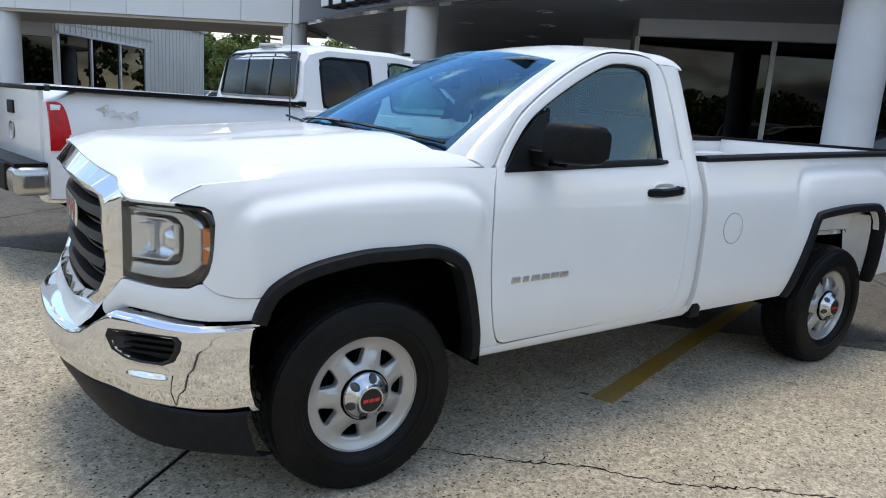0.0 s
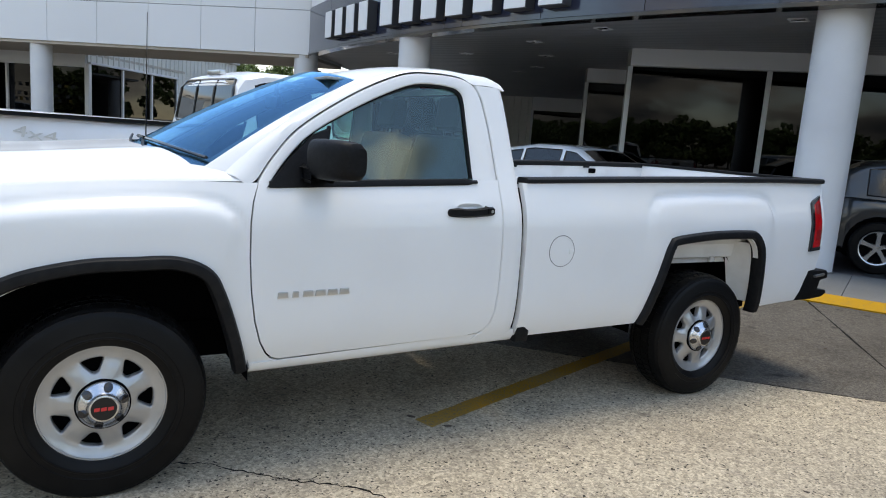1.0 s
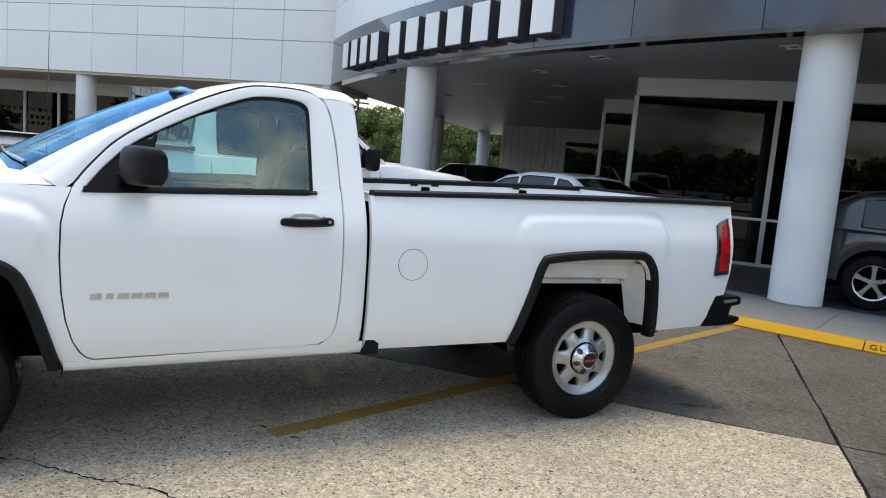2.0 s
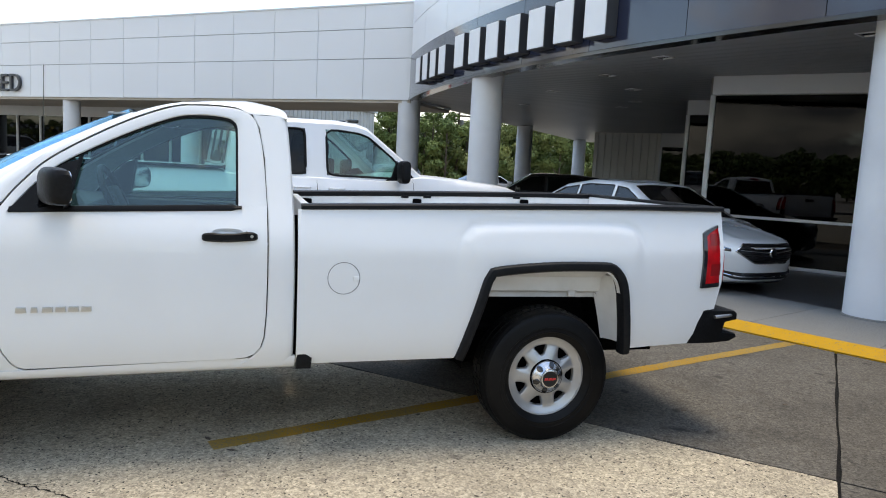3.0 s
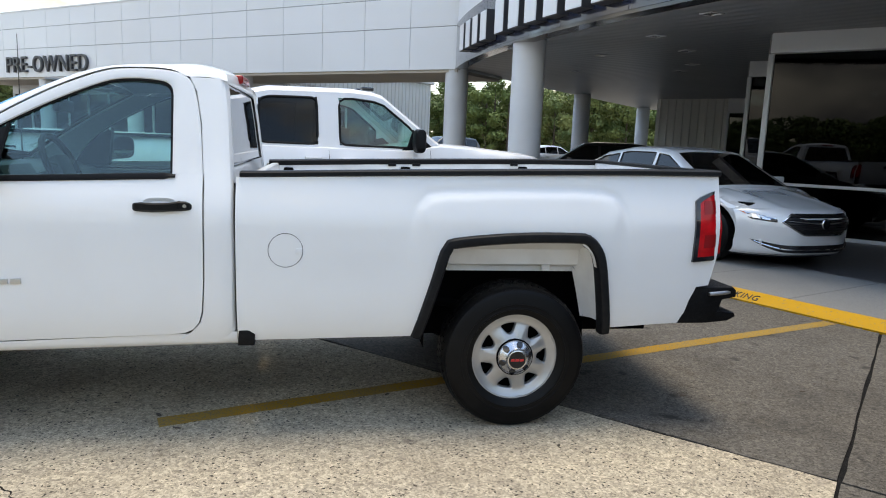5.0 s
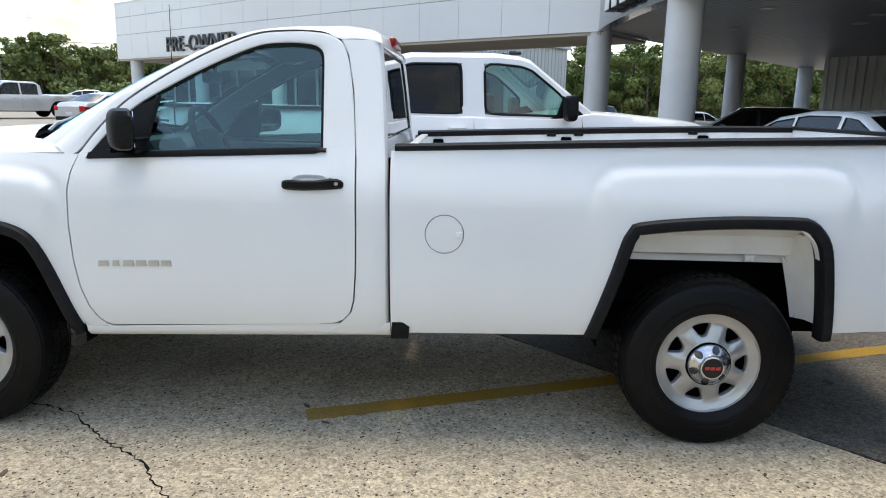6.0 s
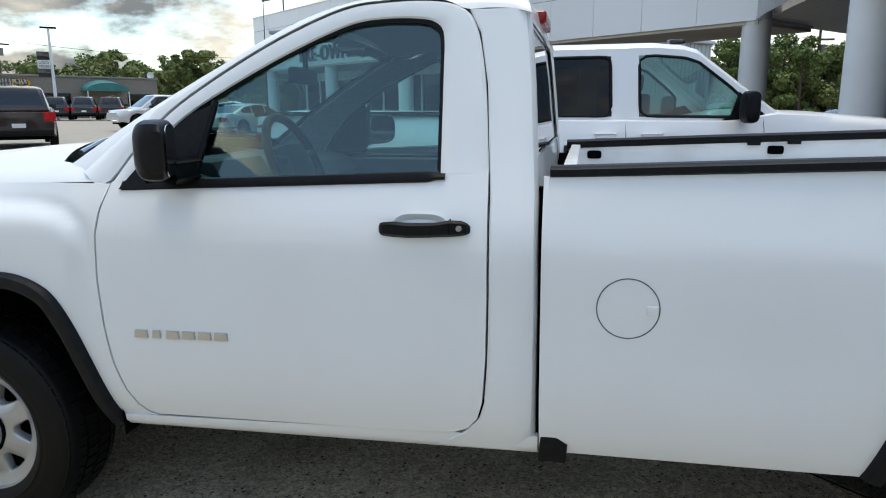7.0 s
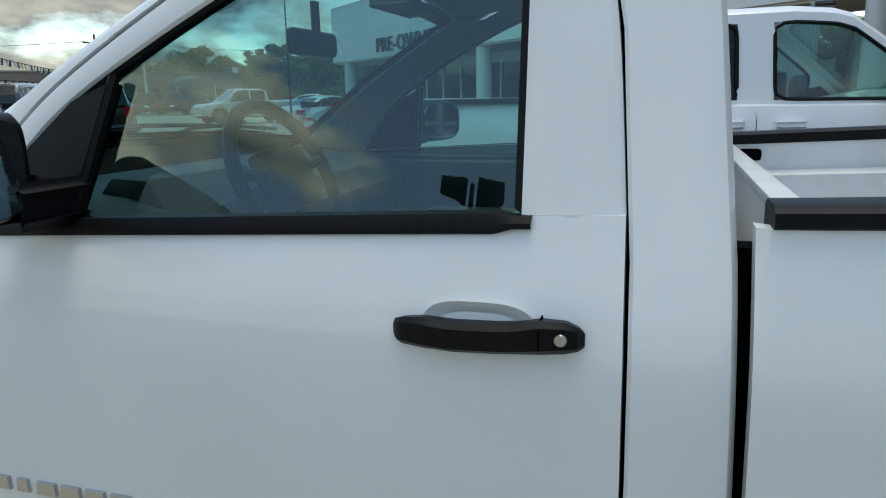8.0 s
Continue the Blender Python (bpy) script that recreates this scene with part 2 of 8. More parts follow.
PANEL = noisy(material("white_metal_panel", (0.80, 0.81, 0.82), 0.38, 0.0, 0.2), [(0.25, 0.4, 0.7, (0.77, 0.78, 0.79), 4)], 0.02, 3, None, 0.02)
PANEL_JOINT = material("dark_panel_joint", (0.10, 0.10, 0.105), 0.8)
NAVY = noisy(material("navy_sign_band", (0.018, 0.024, 0.05), 0.16, 0.0, 0.6), [(0.5, 0.4, 0.7, (0.024, 0.03, 0.058), 4)])
COLUMN = noisy(material("painted_round_column", (0.74, 0.75, 0.76), 0.5), [(0.8, 0.4, 0.75, (0.61, 0.62, 0.64), 6)], 0.05, 30)
SOFFIT = noisy(material("soffit_boards", (0.32, 0.325, 0.33), 0.40), [(0.3, 0.4, 0.7, (0.27, 0.275, 0.28), 4)])
TAN_SOFFIT = noisy(material("tan_plaster_soffit", (0.52, 0.47, 0.40), 0.8), [(0.6, 0.4, 0.7, (0.46, 0.415, 0.355), 4)])
RIBBED = noisy(material("white_ribbed_steel", (0.68, 0.67, 0.62), 0.45), [(0.7, 0.4, 0.75, (0.62, 0.61, 0.565), 6)])
FRAME_WHITE = material("white_aluminium_frame", (0.66, 0.67, 0.68), 0.4)
LETTER_SIDE = material("dark_letter_return", (0.05, 0.052, 0.058), 0.4)
LETTER_FACE = material("white_letter_face", (0.80, 0.80, 0.80), 0.35)
LEAF = noisy(material("leaves", (0.12, 0.165, 0.045), 0.6, 0, 0, 0.3), [(0.10, 0.4, 0.62, (0.19, 0.22, 0.075), 3), (0.6, 0.47, 0.64, (0.08, 0.12, 0.035), 4)])
BARK = noisy(material("bark", (0.10, 0.075, 0.055), 0.9), [(6, 0.4, 0.7, (0.06, 0.047, 0.036), 5)], 0.6, 30)

# ---- helpers for shapes ----
def finish(bm, name, mat, angle=35, smooth=True):
    bmesh.ops.remove_doubles(bm, verts=bm.verts, dist=1e-5)
    me = bpy.data.meshes.new(name)
    bm.to_mesh(me)
    bm.free()
    if smooth:
        for p in me.polygons:
            p.use_smooth = True
        me.set_sharp_from_angle(angle=radians(angle))
    me.materials.append(mat)
    return me


def part(name, bm, mat, parent=None, label="", angle=35, kind=""):
    ob = new(name, finish(bm, name, mat, angle))
    if parent is not None:
        ob.parent = parent
    return tagged(ob, label, kind=kind)


def thing(name, label, category, group="", kind="", m=None):
    ob = new(name)
    ob.empty_display_size = 0.1
    if m is not None:
        ob.matrix_basis = m
    return tagged(ob, label, category, group, kind)


def poly(*pts):
    return [Vector(p) for p in pts]


def smooth_line(pts, n=8, closed=False):
    """Catmull-Rom through the points."""
    P = [Vector(p) for p in pts]
    out = []
    k = len(P)
    rng = k if closed else k - 1
    for i in range(rng):
        if closed:
            a, b, c, d = P[i - 1], P[i], P[(i + 1) % k], P[(i + 2) % k]
        else:
            a, b, c, d = P[max(i - 1, 0)], P[i], P[i + 1], P[min(i + 2, k - 1)]
        for j in range(n):
            t = j / n
            out.append(0.5 * ((2 * b) + (c - a) * t + (2 * a - 5 * b + 4 * c - d) * t * t + (3 * b - a - 3 * c + d) * t ** 3))
    if not closed:
        out.append(P[-1])
    return out


def resample(line, n):
    P = [Vector(p) for p in line]
    acc = [0.0]
    for a, b in zip(P, P[1:]):
        acc.append(acc[-1] + (b - a).length)
    out, j = [], 0
    for i in range(n):
        s = acc[-1] * i / (n - 1)
        while j < len(P) - 2 and acc[j + 1] < s:
            j += 1
        d = acc[j + 1] - acc[j]
        out.append(P[j].lerp(P[j + 1], (s - acc[j]) / d if d > 1e-9 else 0))
    return out


def interp(x, table):
    """Smooth interpolation in a short table of (x, value)."""
    if x <= table[0][0]:
        return table[0][1]
    for (a, va), (b, vb) in zip(table, table[1:]):
        if x <= b:
            t = (x - a) / (b - a)
            return va + (vb - va) * t
    return table[-1][1]


def sstep(a, b, x):
    t = min(max((x - a) / (b - a), 0.0), 1.0)
    return t * t * (3 - 2 * t)


def box(bm, x0, x1, y0, y1, z0, z1, bevel=0.0, seg=2, m=None):
    r = bmesh.ops.create_cube(bm, size=1.0)
    vs = r["verts"]
    for v in vs:
        v.co = Vector(((x0 + x1) / 2 + v.co.x * (x1 - x0), (y0 + y1) / 2 + v.co.y * (y1 - y0), (z0 + z1) / 2 + v.co.z * (z1 - z0)))
    if bevel:
        es = list({e for v in vs for e in v.link_edges})
        g = bmesh.ops.bevel(bm, geom=es, offset=bevel, segments=seg, affect="EDGES", profile=0.6)
        vs = list({v for f in g["faces"] for v in f.verts} | {v for v in vs if v.is_valid})
    if m is not None:
        bmesh.ops.transform(bm, matrix=m, verts=[v for v in vs if v.is_valid])
    return vs


def ribbon(bm, *lines, closed=False):
    """Quads between successive lines of equal length."""
    rows = [[bm.verts.new(p) for p in line] for line in lines]
    n = len(rows[0])
    for a, b in zip(rows, rows[1:]):
        for i in range(n if closed else n - 1):
            j = (i + 1) % n
            try:
                bm.faces.new((a[i], a[j], b[j], b[i]))
            except ValueError:
                pass
    return rows


def grid(bm, fn, nu, nv):
    return ribbon(bm, *[[fn(i / nu, j / nv) for j in range(nv + 1)] for i in range(nu + 1)])


def tube(bm, line, r, seg=8, cap=True):
    P = [Vector(p) for p in line]
    rows = []
    for i, p in enumerate(P):
        d = (P[min(i + 1, len(P) - 1)] - P[max(i - 1, 0)]).normalized()
        up = Vector((0, 0, 1)) if abs(d.z) < 0.9 else Vector((1, 0, 0))
        a = d.cross(up).normalized()
        b = a.cross(d)
        rr = r[i] if isinstance(r, (list, tuple)) else r
        rows.append([p + (a * math.cos(t) + b * math.sin(t)) * rr for t in [2 * math.pi * k / seg for k in range(seg)]])
    vs = ribbon(bm, *rows, closed=True)
    if cap:
        bm.faces.new(vs[0])
        bm.faces.new(vs[-1][::-1])


def lathe(bm, profile, seg=48, m=None, closed=False):
    """Turns (radius, along) round the y axis."""
    rows = []
    for r, h in profile:
        rows.append([Vector((r * math.cos(t), h, r * math.sin(t))) for t in [2 * math.pi * k / seg for k in range(seg)]])
    if m is not None:
        rows = [[m @ p for p in row] for row in rows]
    ribbon(bm, *rows, closed=True)


def prism(bm, outline, axis, d0, d1, bevel=0.0):
    """A flat outline of 2D points, drawn out along an axis from d0 to d1."""
    def at(p, d):
        return {"x": (d, p[0], p[1]), "y": (p[0], d, p[1]), "z": (p[0], p[1], d)}[axis]
    a = [bm.verts.new(at(p, d0)) for p in outline]
    b = [bm.verts.new(at(p, d1)) for p in outline]
    fs = [bm.faces.new(a), bm.faces.new(b[::-1])]
    for i in range(len(a)):
        j = (i + 1) % len(a)
        fs.append(bm.faces.new((a[i], a[j], b[j], b[i])))
    bmesh.ops.recalc_face_normals(bm, faces=fs)
    if bevel:
        es = [e for f in fs[:2] for e in f.edges]
        bmesh.ops.bevel(bm, geom=es, offset=bevel, segments=2, affect="EDGES", profile=0.6)


def panel(outline, fy, step=0.07, lip=0.012, depth=0.025):
    """A sheet-metal panel: an outline in (x, z), cut into a grid, each point laid at y = fy(x, z), with a turned-in lip all round."""
    bm = bmesh.new()
    f = bm.faces.new([bm.verts.new((p[0], 0, p[1])) for p in outline])
    xs, zs = [p[0] for p in outline], [p[1] for p in outline]
    for lo, hi, n in ((min(xs), max(xs), (1, 0, 0)), (min(zs), max(zs), (0, 0, 1))):
        k = int((hi - lo) / step)
        for i in range(1, k + 1):
            c = lo + (hi - lo) * i / (k + 1)
            bmesh.ops.bisect_plane(bm, geom=bm.verts[:] + bm.edges[:] + bm.faces[:], dist=1e-6,
                                   plane_co=(c * n[0], 0, c * n[2]), plane_no=n)
    side = -1.0 if fy(sum(xs) / len(xs), sum(zs) / len(zs)) < 0 else 1.0
    for v in bm.verts:
        v.co.y = fy(v.co.x, v.co.z)
    edge = [e for e in bm.edges if len(e.link_faces) == 1]
    r = bmesh.ops.extrude_edge_only(bm, edges=edge)
    for v in [g for g in r["geom"] if isinstance(g, bmesh.types.BMVert)]:
        v.co.y -= side * lip
    edge = [g for g in r["geom"] if isinstance(g, bmesh.types.BMEdge) and len(g.link_faces) == 1]
    r = bmesh.ops.extrude_edge_only(bm, edges=edge)
    for v in [g for g in r["geom"] if isinstance(g, bmesh.types.BMVert)]:
        v.co.y -= side * depth
    bmesh.ops.recalc_face_normals(bm, faces=bm.faces)
    return bm


def text_mesh(name, body, size, depth, mat, parent, m, label="", space=1.0, xscale=1.0):
    cu = bpy.data.curves.new(name, "FONT")
    cu.body, cu.size, cu.extrude, cu.align_x, cu.space_character = body, size, depth / 2, "CENTER", space
    tmp = bpy.data.objects.new(name, cu)
    scene.collection.objects.link(tmp)
    bpy.context.view_layer.update()
    me = bpy.data.meshes.new_from_object(tmp.evaluated_get(bpy.context.evaluated_depsgraph_get()))
    bpy.data.objects.remove(tmp)
    me.name = name
    me.materials.clear()
    me.materials.append(mat)
    ob = new(name, me)
    ob.matrix_basis = m @ Matrix.Diagonal((xscale, 1, 1, 1))
    if parent is not None:
        ob.parent = parent
    return tagged(ob, label)

# ---- ground ----
def sheet(bm, pts, z):
    bm.faces.new([bm.verts.new((p[0], p[1], z)) for p in pts])


bm = bmesh.new()
sheet(bm, [(-900, -900), (900, -900), (900, 900), (-900, 900)], -0.03)
ground = tagged(part("ground", bm, CONCRETE_FAR), "sun-bleached concrete car lot reaching to the trees", "ground", kind="structure")



def lot_z(x, y):
    """The lot to the north-west climbs a little away from the apron."""
    d, az = math.hypot(x - 2.0, y + 2.5), math.degrees(math.atan2(y + 2.5, x - 2.0)) % 360
    return (0.42 * sstep(10, 24, d) + 0.36 * sstep(40, 62, d)) * sstep(112, 120, az) * (1 - sstep(170, 195, az))


bm = bmesh.new()
grid(bm, lambda u, v: (lambda x, y: Vector((x, y, lot_z(x, y) - 0.045)))(-95 + 100 * u, -10 + 110 * v), 100, 110)
tagged(part("lot_slope", bm, CONCRETE_FAR), "sun-bleached concrete of the gently rising lot", "ground", kind="structure")

GRID = Matrix.Rotation(radians(45.3), 4, "Z")
bm = bmesh.new()
sheet(bm, [(-34, -34), (34, -34), (34, 34), (-34, 34)], -0.008)
pavement = tagged(part("pavement", bm, TAR), "concrete parking apron in large slabs with dark joints", "pavement", kind="structure")
pavement.matrix_basis = GRID


def slab_mesh(u0, u1, v0, v1, mat):
    bm = bmesh.new()
    g, n, pts = 0.010, 40, []
    corners = [(u0 + g, v0 + g), (u1 - g, v0 + g), (u1 - g, v1 - g), (u0 + g, v1 - g)]
    for (a, b), (c, d) in zip(corners, corners[1:] + corners[:1]):
        for i in range(n):
            t = i / n
            j = random.uniform(-0.004, 0.004) if i else 0
            w = 0.004 * math.sin(t * 23 + a * 3 + d)
            pts.append((a + (c - a) * t + (j + w) * (1 if a == c else 0), b + (d - b) * t + (j + w) * (1 if b == d else 0)))
    top = [bm.verts.new((p[0], p[1], 0.0)) for p in pts]
    low = [bm.verts.new((p[0], p[1], -0.012)) for p in pts]
    bm.faces.new(top)
    for i in range(len(pts)):
        j = (i + 1) % len(pts)
        bm.faces.new((low[i], low[j], top[j], top[i]))
    return finish(bm, "slab", mat, smooth=False)


U_LINES = [2.17 + 6.1 * k for k in range(-5, 5)]
V_LINES = [0.13 + 4.69 * k for k in range(-6, 7)]
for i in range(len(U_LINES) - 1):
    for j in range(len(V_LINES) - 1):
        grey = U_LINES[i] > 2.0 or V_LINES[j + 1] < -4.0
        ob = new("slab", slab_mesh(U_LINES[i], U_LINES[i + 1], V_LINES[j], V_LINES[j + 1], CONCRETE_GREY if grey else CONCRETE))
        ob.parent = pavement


def strip_line(bm, pts, width, z, jitter=0.0, n=60):
    line = resample([(*p, 0) for p in pts], n)
    a, b = [], []
    for i, p in enumerate(line):
        d = line[min(i + 1, n - 1)] - line[max(i - 1, 0)]
        s = Vector((-d.y, d.x, 0)).normalized()
        off = s * random.uniform(-jitter, jitter) * 2
        w = width / 2 + random.uniform(-jitter, jitter) * 0.5
        a.append((*(p + off + s * w).xy, z))
        b.append((*(p + off - s * w).xy, z))
    ribbon(bm, a, b)


bm = bmesh.new()
crack = smooth_line([(0.05, -0.66, 0), (0.21, -0.72, 0), (0.40, -0.80, 0), (0.57, -0.95, 0), (0.70, -1.07, 0), (0.90, -1.20, 0), (1.12, -1.45, 0), (1.31, -1.60, 0),
                     (1.5, -1.72, 0), (1.85, -2.02, 0), (2.3, -2.3, 0), (2.6, -2.62, 0)], 8)
strip_line(bm, [(p.x, p.y) for p in crack], 0.009, 0.0012, 0.006, 160)
strip_line(bm, [(0.70, -1.07), (0.79, -1.10), (0.86, -1.07)], 0.005, 0.0012, 0.004, 16)
strip_line(bm, [(1.31, -1.60), (1.38, -1.55), (1.5, -1.57)], 0.004, 0.0012, 0.004, 16)
tagged(part("pavement_crack", bm, TAR), "thin dark crack wandering across the concrete", "crack", kind="structure")


def paint_line(name, p, q, width, mat, label):
    bm = bmesh.new()
    n = 90
    p, q = Vector((*p, 0)), Vector((*q, 0))
    s = Vector((-(q - p).y, (q - p).x, 0)).normalized()
    rows = []
    for k in range(4):
        o = (k / 3 - 0.5) * width
        rows.append([p.lerp(q, i / n) + s * (o + (random.uniform(-0.004, 0.004) if k in (0, 3) else 0)) + Vector((0, 0, 0.0025)) for i in range(n + 1)])
    ribbon(bm, *rows)
    return tagged(part(name, bm, mat), label, "painted line", "parking lines", "structure")


paint_line("parking_line", (1.525, -0.745), (6.93, 1.09), 0.125, YELLOW_WORN, "worn yellow parking line painted on the concrete")
paint_line("parking_line", (-6.8, 1.7), (-1.4, 3.55), 0.11, YELLOW_WORN, "worn yellow parking line painted on the concrete")
# dropped leaves and small stains
for k in range(26):
    bm = bmesh.new()
    r = random.uniform(0.006, 0.018)
    a0 = random.uniform(0, 6)
    pts = [(r * (1 + 0.9 * abs(math.cos(a + a0))) * math.cos(a), r * 0.7 * math.sin(a)) for a in [2 * math.pi * i / 7 for i in range(7)]]
    prism(bm, pts, "z", 0.001, 0.004)
    ob = part("dead_leaf", bm, BARK)
    ob.matrix_basis = pose(random.uniform(0.2, 6.3), random.uniform(-3.2, -0.3), 0, 0, 0, random.uniform(0, 360))
    tagged(ob, "small dry brown leaf on the concrete", "leaf", "dropped leaves")

# ---- kerb, walk and canopy: all round one centre ----
CX, CY = 31.96, 12.93


def pol(r, deg, z=0.0):
    return Vector((CX + r * math.cos(radians(deg)), CY + r * math.sin(radians(deg)), z))


def ring(bm, r0, r1, z0, z1, a0, a1, n, bevel=0.0):
    """A curved block between two radii, heights and angles."""
    b = bevel
    sec = [(r0, z0), (r1, z0), (r1, z1 - b), (r1 - b, z1), (r0 + b, z1), (r0, z1 - b)] if b else [(r0, z0), (r1, z0), (r1, z1), (r0, z1)]
    rows = [[pol(r, a0 + (a1 - a0) * i / n, z) for r, z in sec] for i in range(n + 1)]
    vs = ribbon(bm, *rows, closed=True)
    bm.faces.new(vs[0][::-1])
    bm.faces.new(vs[-1])
    bmesh.ops.recalc_face_normals(bm, faces=bm.faces)


kerb = tagged(new("kerb"), "yellow painted concrete kerb with black stencilled words", "kerb", kind="structure")
KERB = [(27.47, -0.02), (27.66, -0.02), (27.662, 0.016), (27.648, 0.026), (27.535, 0.082), (27.51, 0.088), (27.47, 0.089)]      # a low kerb with a sloping face
for k in range(12):
    bm = bmesh.new()
    a = -188.6 + 5.2 * k
    vs = ribbon(bm, *[[pol(r + 0.002 * math.sin(7 * i + r * 90), a + 0.012 + 5.176 * i / 10, z) for r, z in KERB] for i in range(11)], closed=True)
    bm.faces.new(vs[0][::-1])
    bm.faces.new(vs[-1])
    bmesh.ops.recalc_face_normals(bm, faces=bm.faces)
    part("kerb_stone", bm, YELLOW, kerb)
sidewalk = tagged(new("sidewalk"), "smooth grey concrete walk along the canopy", "pavement", kind="structure")
for k in range(24):
    bm = bmesh.new()
    a = -187.0 + 2.6 * k
    ring(bm, 25.55, 27.464, -0.02, 0.086, a + 0.008, a + 2.592, 6)
    part("walk_slab", bm, SIDEWALK, sidewalk)
for word, deg in (("GUEST", -151.75), ("PARKING", -156.75), ("GUEST", -159.4), ("PARKING", -149.3), ("GUEST", -167.0), ("PARKING", -164.6)):
    p = pol(27.640, deg, 0.034)
    text_mesh("stencil_word", word, 0.125, 0.003, STENCIL, kerb, Matrix.Translation(p) @ Matrix.Rotation(radians(deg + 90), 4, "Z") @ Matrix.Rotation(radians(26.4), 4, "X"), "black stencilled word", 1.12, 0.85)
A, B, E = Vector((10.04, 6.96)), Vector((19.0, 23.2)), Vector((18.95, -2.51))
bm = bmesh.new()
pts = [pol(25.545, -186 + 2.0 * k) for k in range(28)] + poly((27, -6, 0), (27, 31, 0), (18.9, 31, 0))
sheet(bm, [(p.x, p.y) for p in pts], 0.082)
tagged(part("canopy_floor", bm, SLATE), "dark slate floor under the canopy", "floor", kind="structure")

# soffit and roof of the canopy
bm = bmesh.new()
sof = [pol(26.0, -184 + 2.0 * k) for k in range(27)] + poly((27, -6, 0), (27, 31, 0), (18.9, 30.6, 0), (6.1, 15.9, 0))
a = [bm.verts.new((p.x, p.y, 3.56)) for p in sof]
bm.faces.new(a)
r = bmesh.ops.extrude_face_region(bm, geom=bm.faces[:])
bmesh.ops.translate(bm, vec=(0, 0, 0.1), verts=[g for g in r["geom"] if isinstance(g, bmesh.types.BMVert)])
bmesh.ops.recalc_face_normals(bm, faces=bm.faces)
nt = SOFFIT.node_tree
geo = nt.nodes.new("ShaderNodeNewGeometry")
wave = nt.nodes.new("ShaderNodeTexWave")
wave.bands_direction = "X"
wave.inputs["Scale"].default_value = 1.1
rotn = nt.nodes.new("ShaderNodeMapping")
rotn.inputs["Rotation"].default_value = (0, 0, radians(-28))
nt.links.new(geo.outputs["Position"], rotn.inputs["Vector"])
nt.links.new(rotn.outputs["Vector"], wave.inputs["Vector"])
bp = nt.nodes.new("ShaderNodeBump")
bp.inputs["Distance"].default_value, bp.inputs["Strength"].default_value = 0.02, 0.5
nt.links.new(wave.outputs["Fac"], bp.inputs["Height"])
nt.links.new(bp.outputs[0], nt.nodes["Principled BSDF"].inputs["Normal"])
tagged(part("ceiling", bm, SOFFIT), "grey metal board soffit of the entrance canopy", "ceiling", kind="structure")
bm = bmesh.new()
a = [bm.verts.new((p.x, p.y, 6.0)) for p in [pol(26.0, -184 + 2.0 * k) for k in range(27)] + poly((27, -6, 0), (27, 31, 0), (18.9, 30.6, 0), (6.1, 15.9, 0))]
bm.faces.new(a)
r = bmesh.ops.extrude_face_region(bm, geom=bm.faces[:])
bmesh.ops.translate(bm, vec=(0, 0, 0.1), verts=[g for g in r["geom"] if isinstance(g, bmesh.types.BMVert)])
bmesh.ops.recalc_face_normals(bm, faces=bm.faces)
tagged(part("roof", bm, SIDEWALK), "flat grey roof of the dealership", "roof", kind="structure")
for rr, dd in ((25.0, -163.0), (24.2, -168.0), (22.5, -171), (23.6, -175.0), (21.0, -176.0), (20.5, -180), (24.9, -156.0), (22.9, -183.5), (24.6, -179.5)):
    can = thing("ceiling_light", "small recessed downlight in the soffit", "ceiling light", "canopy downlights", m=Matrix.Translation(pol(rr, dd, 3.56)) @ Matrix.Rotation(radians(dd), 4, "Z"))
    bm = bmesh.new()
    for x0, x1, y0, y1 in ((-0.13, 0.13, -0.13, -0.10), (-0.13, 0.13, 0.10, 0.13), (-0.13, -0.10, -0.10, 0.10), (0.10, 0.13, -0.10, 0.10)):
        box(bm, x0, x1, y0, y1, -0.018, -0.002, 0.003)
    part("frame", bm, FRAME_WHITE, can)
    bm = bmesh.new()
    box(bm, -0.1, 0.1, -0.1, 0.1, -0.008, -0.003)
    part("diffuser", bm, LAMP_BOWL, can)

# curved front: navy band below, white panels above
fascia = tagged(new("wall_canopy"), "curved canopy front with navy sign band and white panels", "canopy front", kind="structure")
bm = bmesh.new()
ring(bm, 26.0, 26.17, 3.5, 6.2, -184, -132, 60)
part("backing", bm, PANEL_JOINT, fascia)
bm = bmesh.new()
ring(bm, 25.95, 26.24, 3.47, 3.53, -184, -132, 60, 0.008)
part("bottom_trim", bm, GLOSS_BLACK, fascia)
k = -184.0
while k < -132.1:
    bm = bmesh.new()
    ring(bm, 26.15, 26.22, 3.535, 4.675, k + 0.012, k + 3.988, 6)
    part("navy_panel", bm, NAVY, fascia)
    for z0, z1 in ((4.69, 5.525), (5.54, 6.21)):
        bm = bmesh.new()
        ring(bm, 26.15, 26.20, z0, z1, k + 0.015, k + 3.985, 6)
        part("white_panel", bm, PANEL, fascia)
    k += 4.0
bm = bmesh.new()
ring(bm, 25.9, 26.24, 6.2, 6.26, -184, -132, 60, 0.01)
part("coping", bm, FRAME_WHITE, fascia)

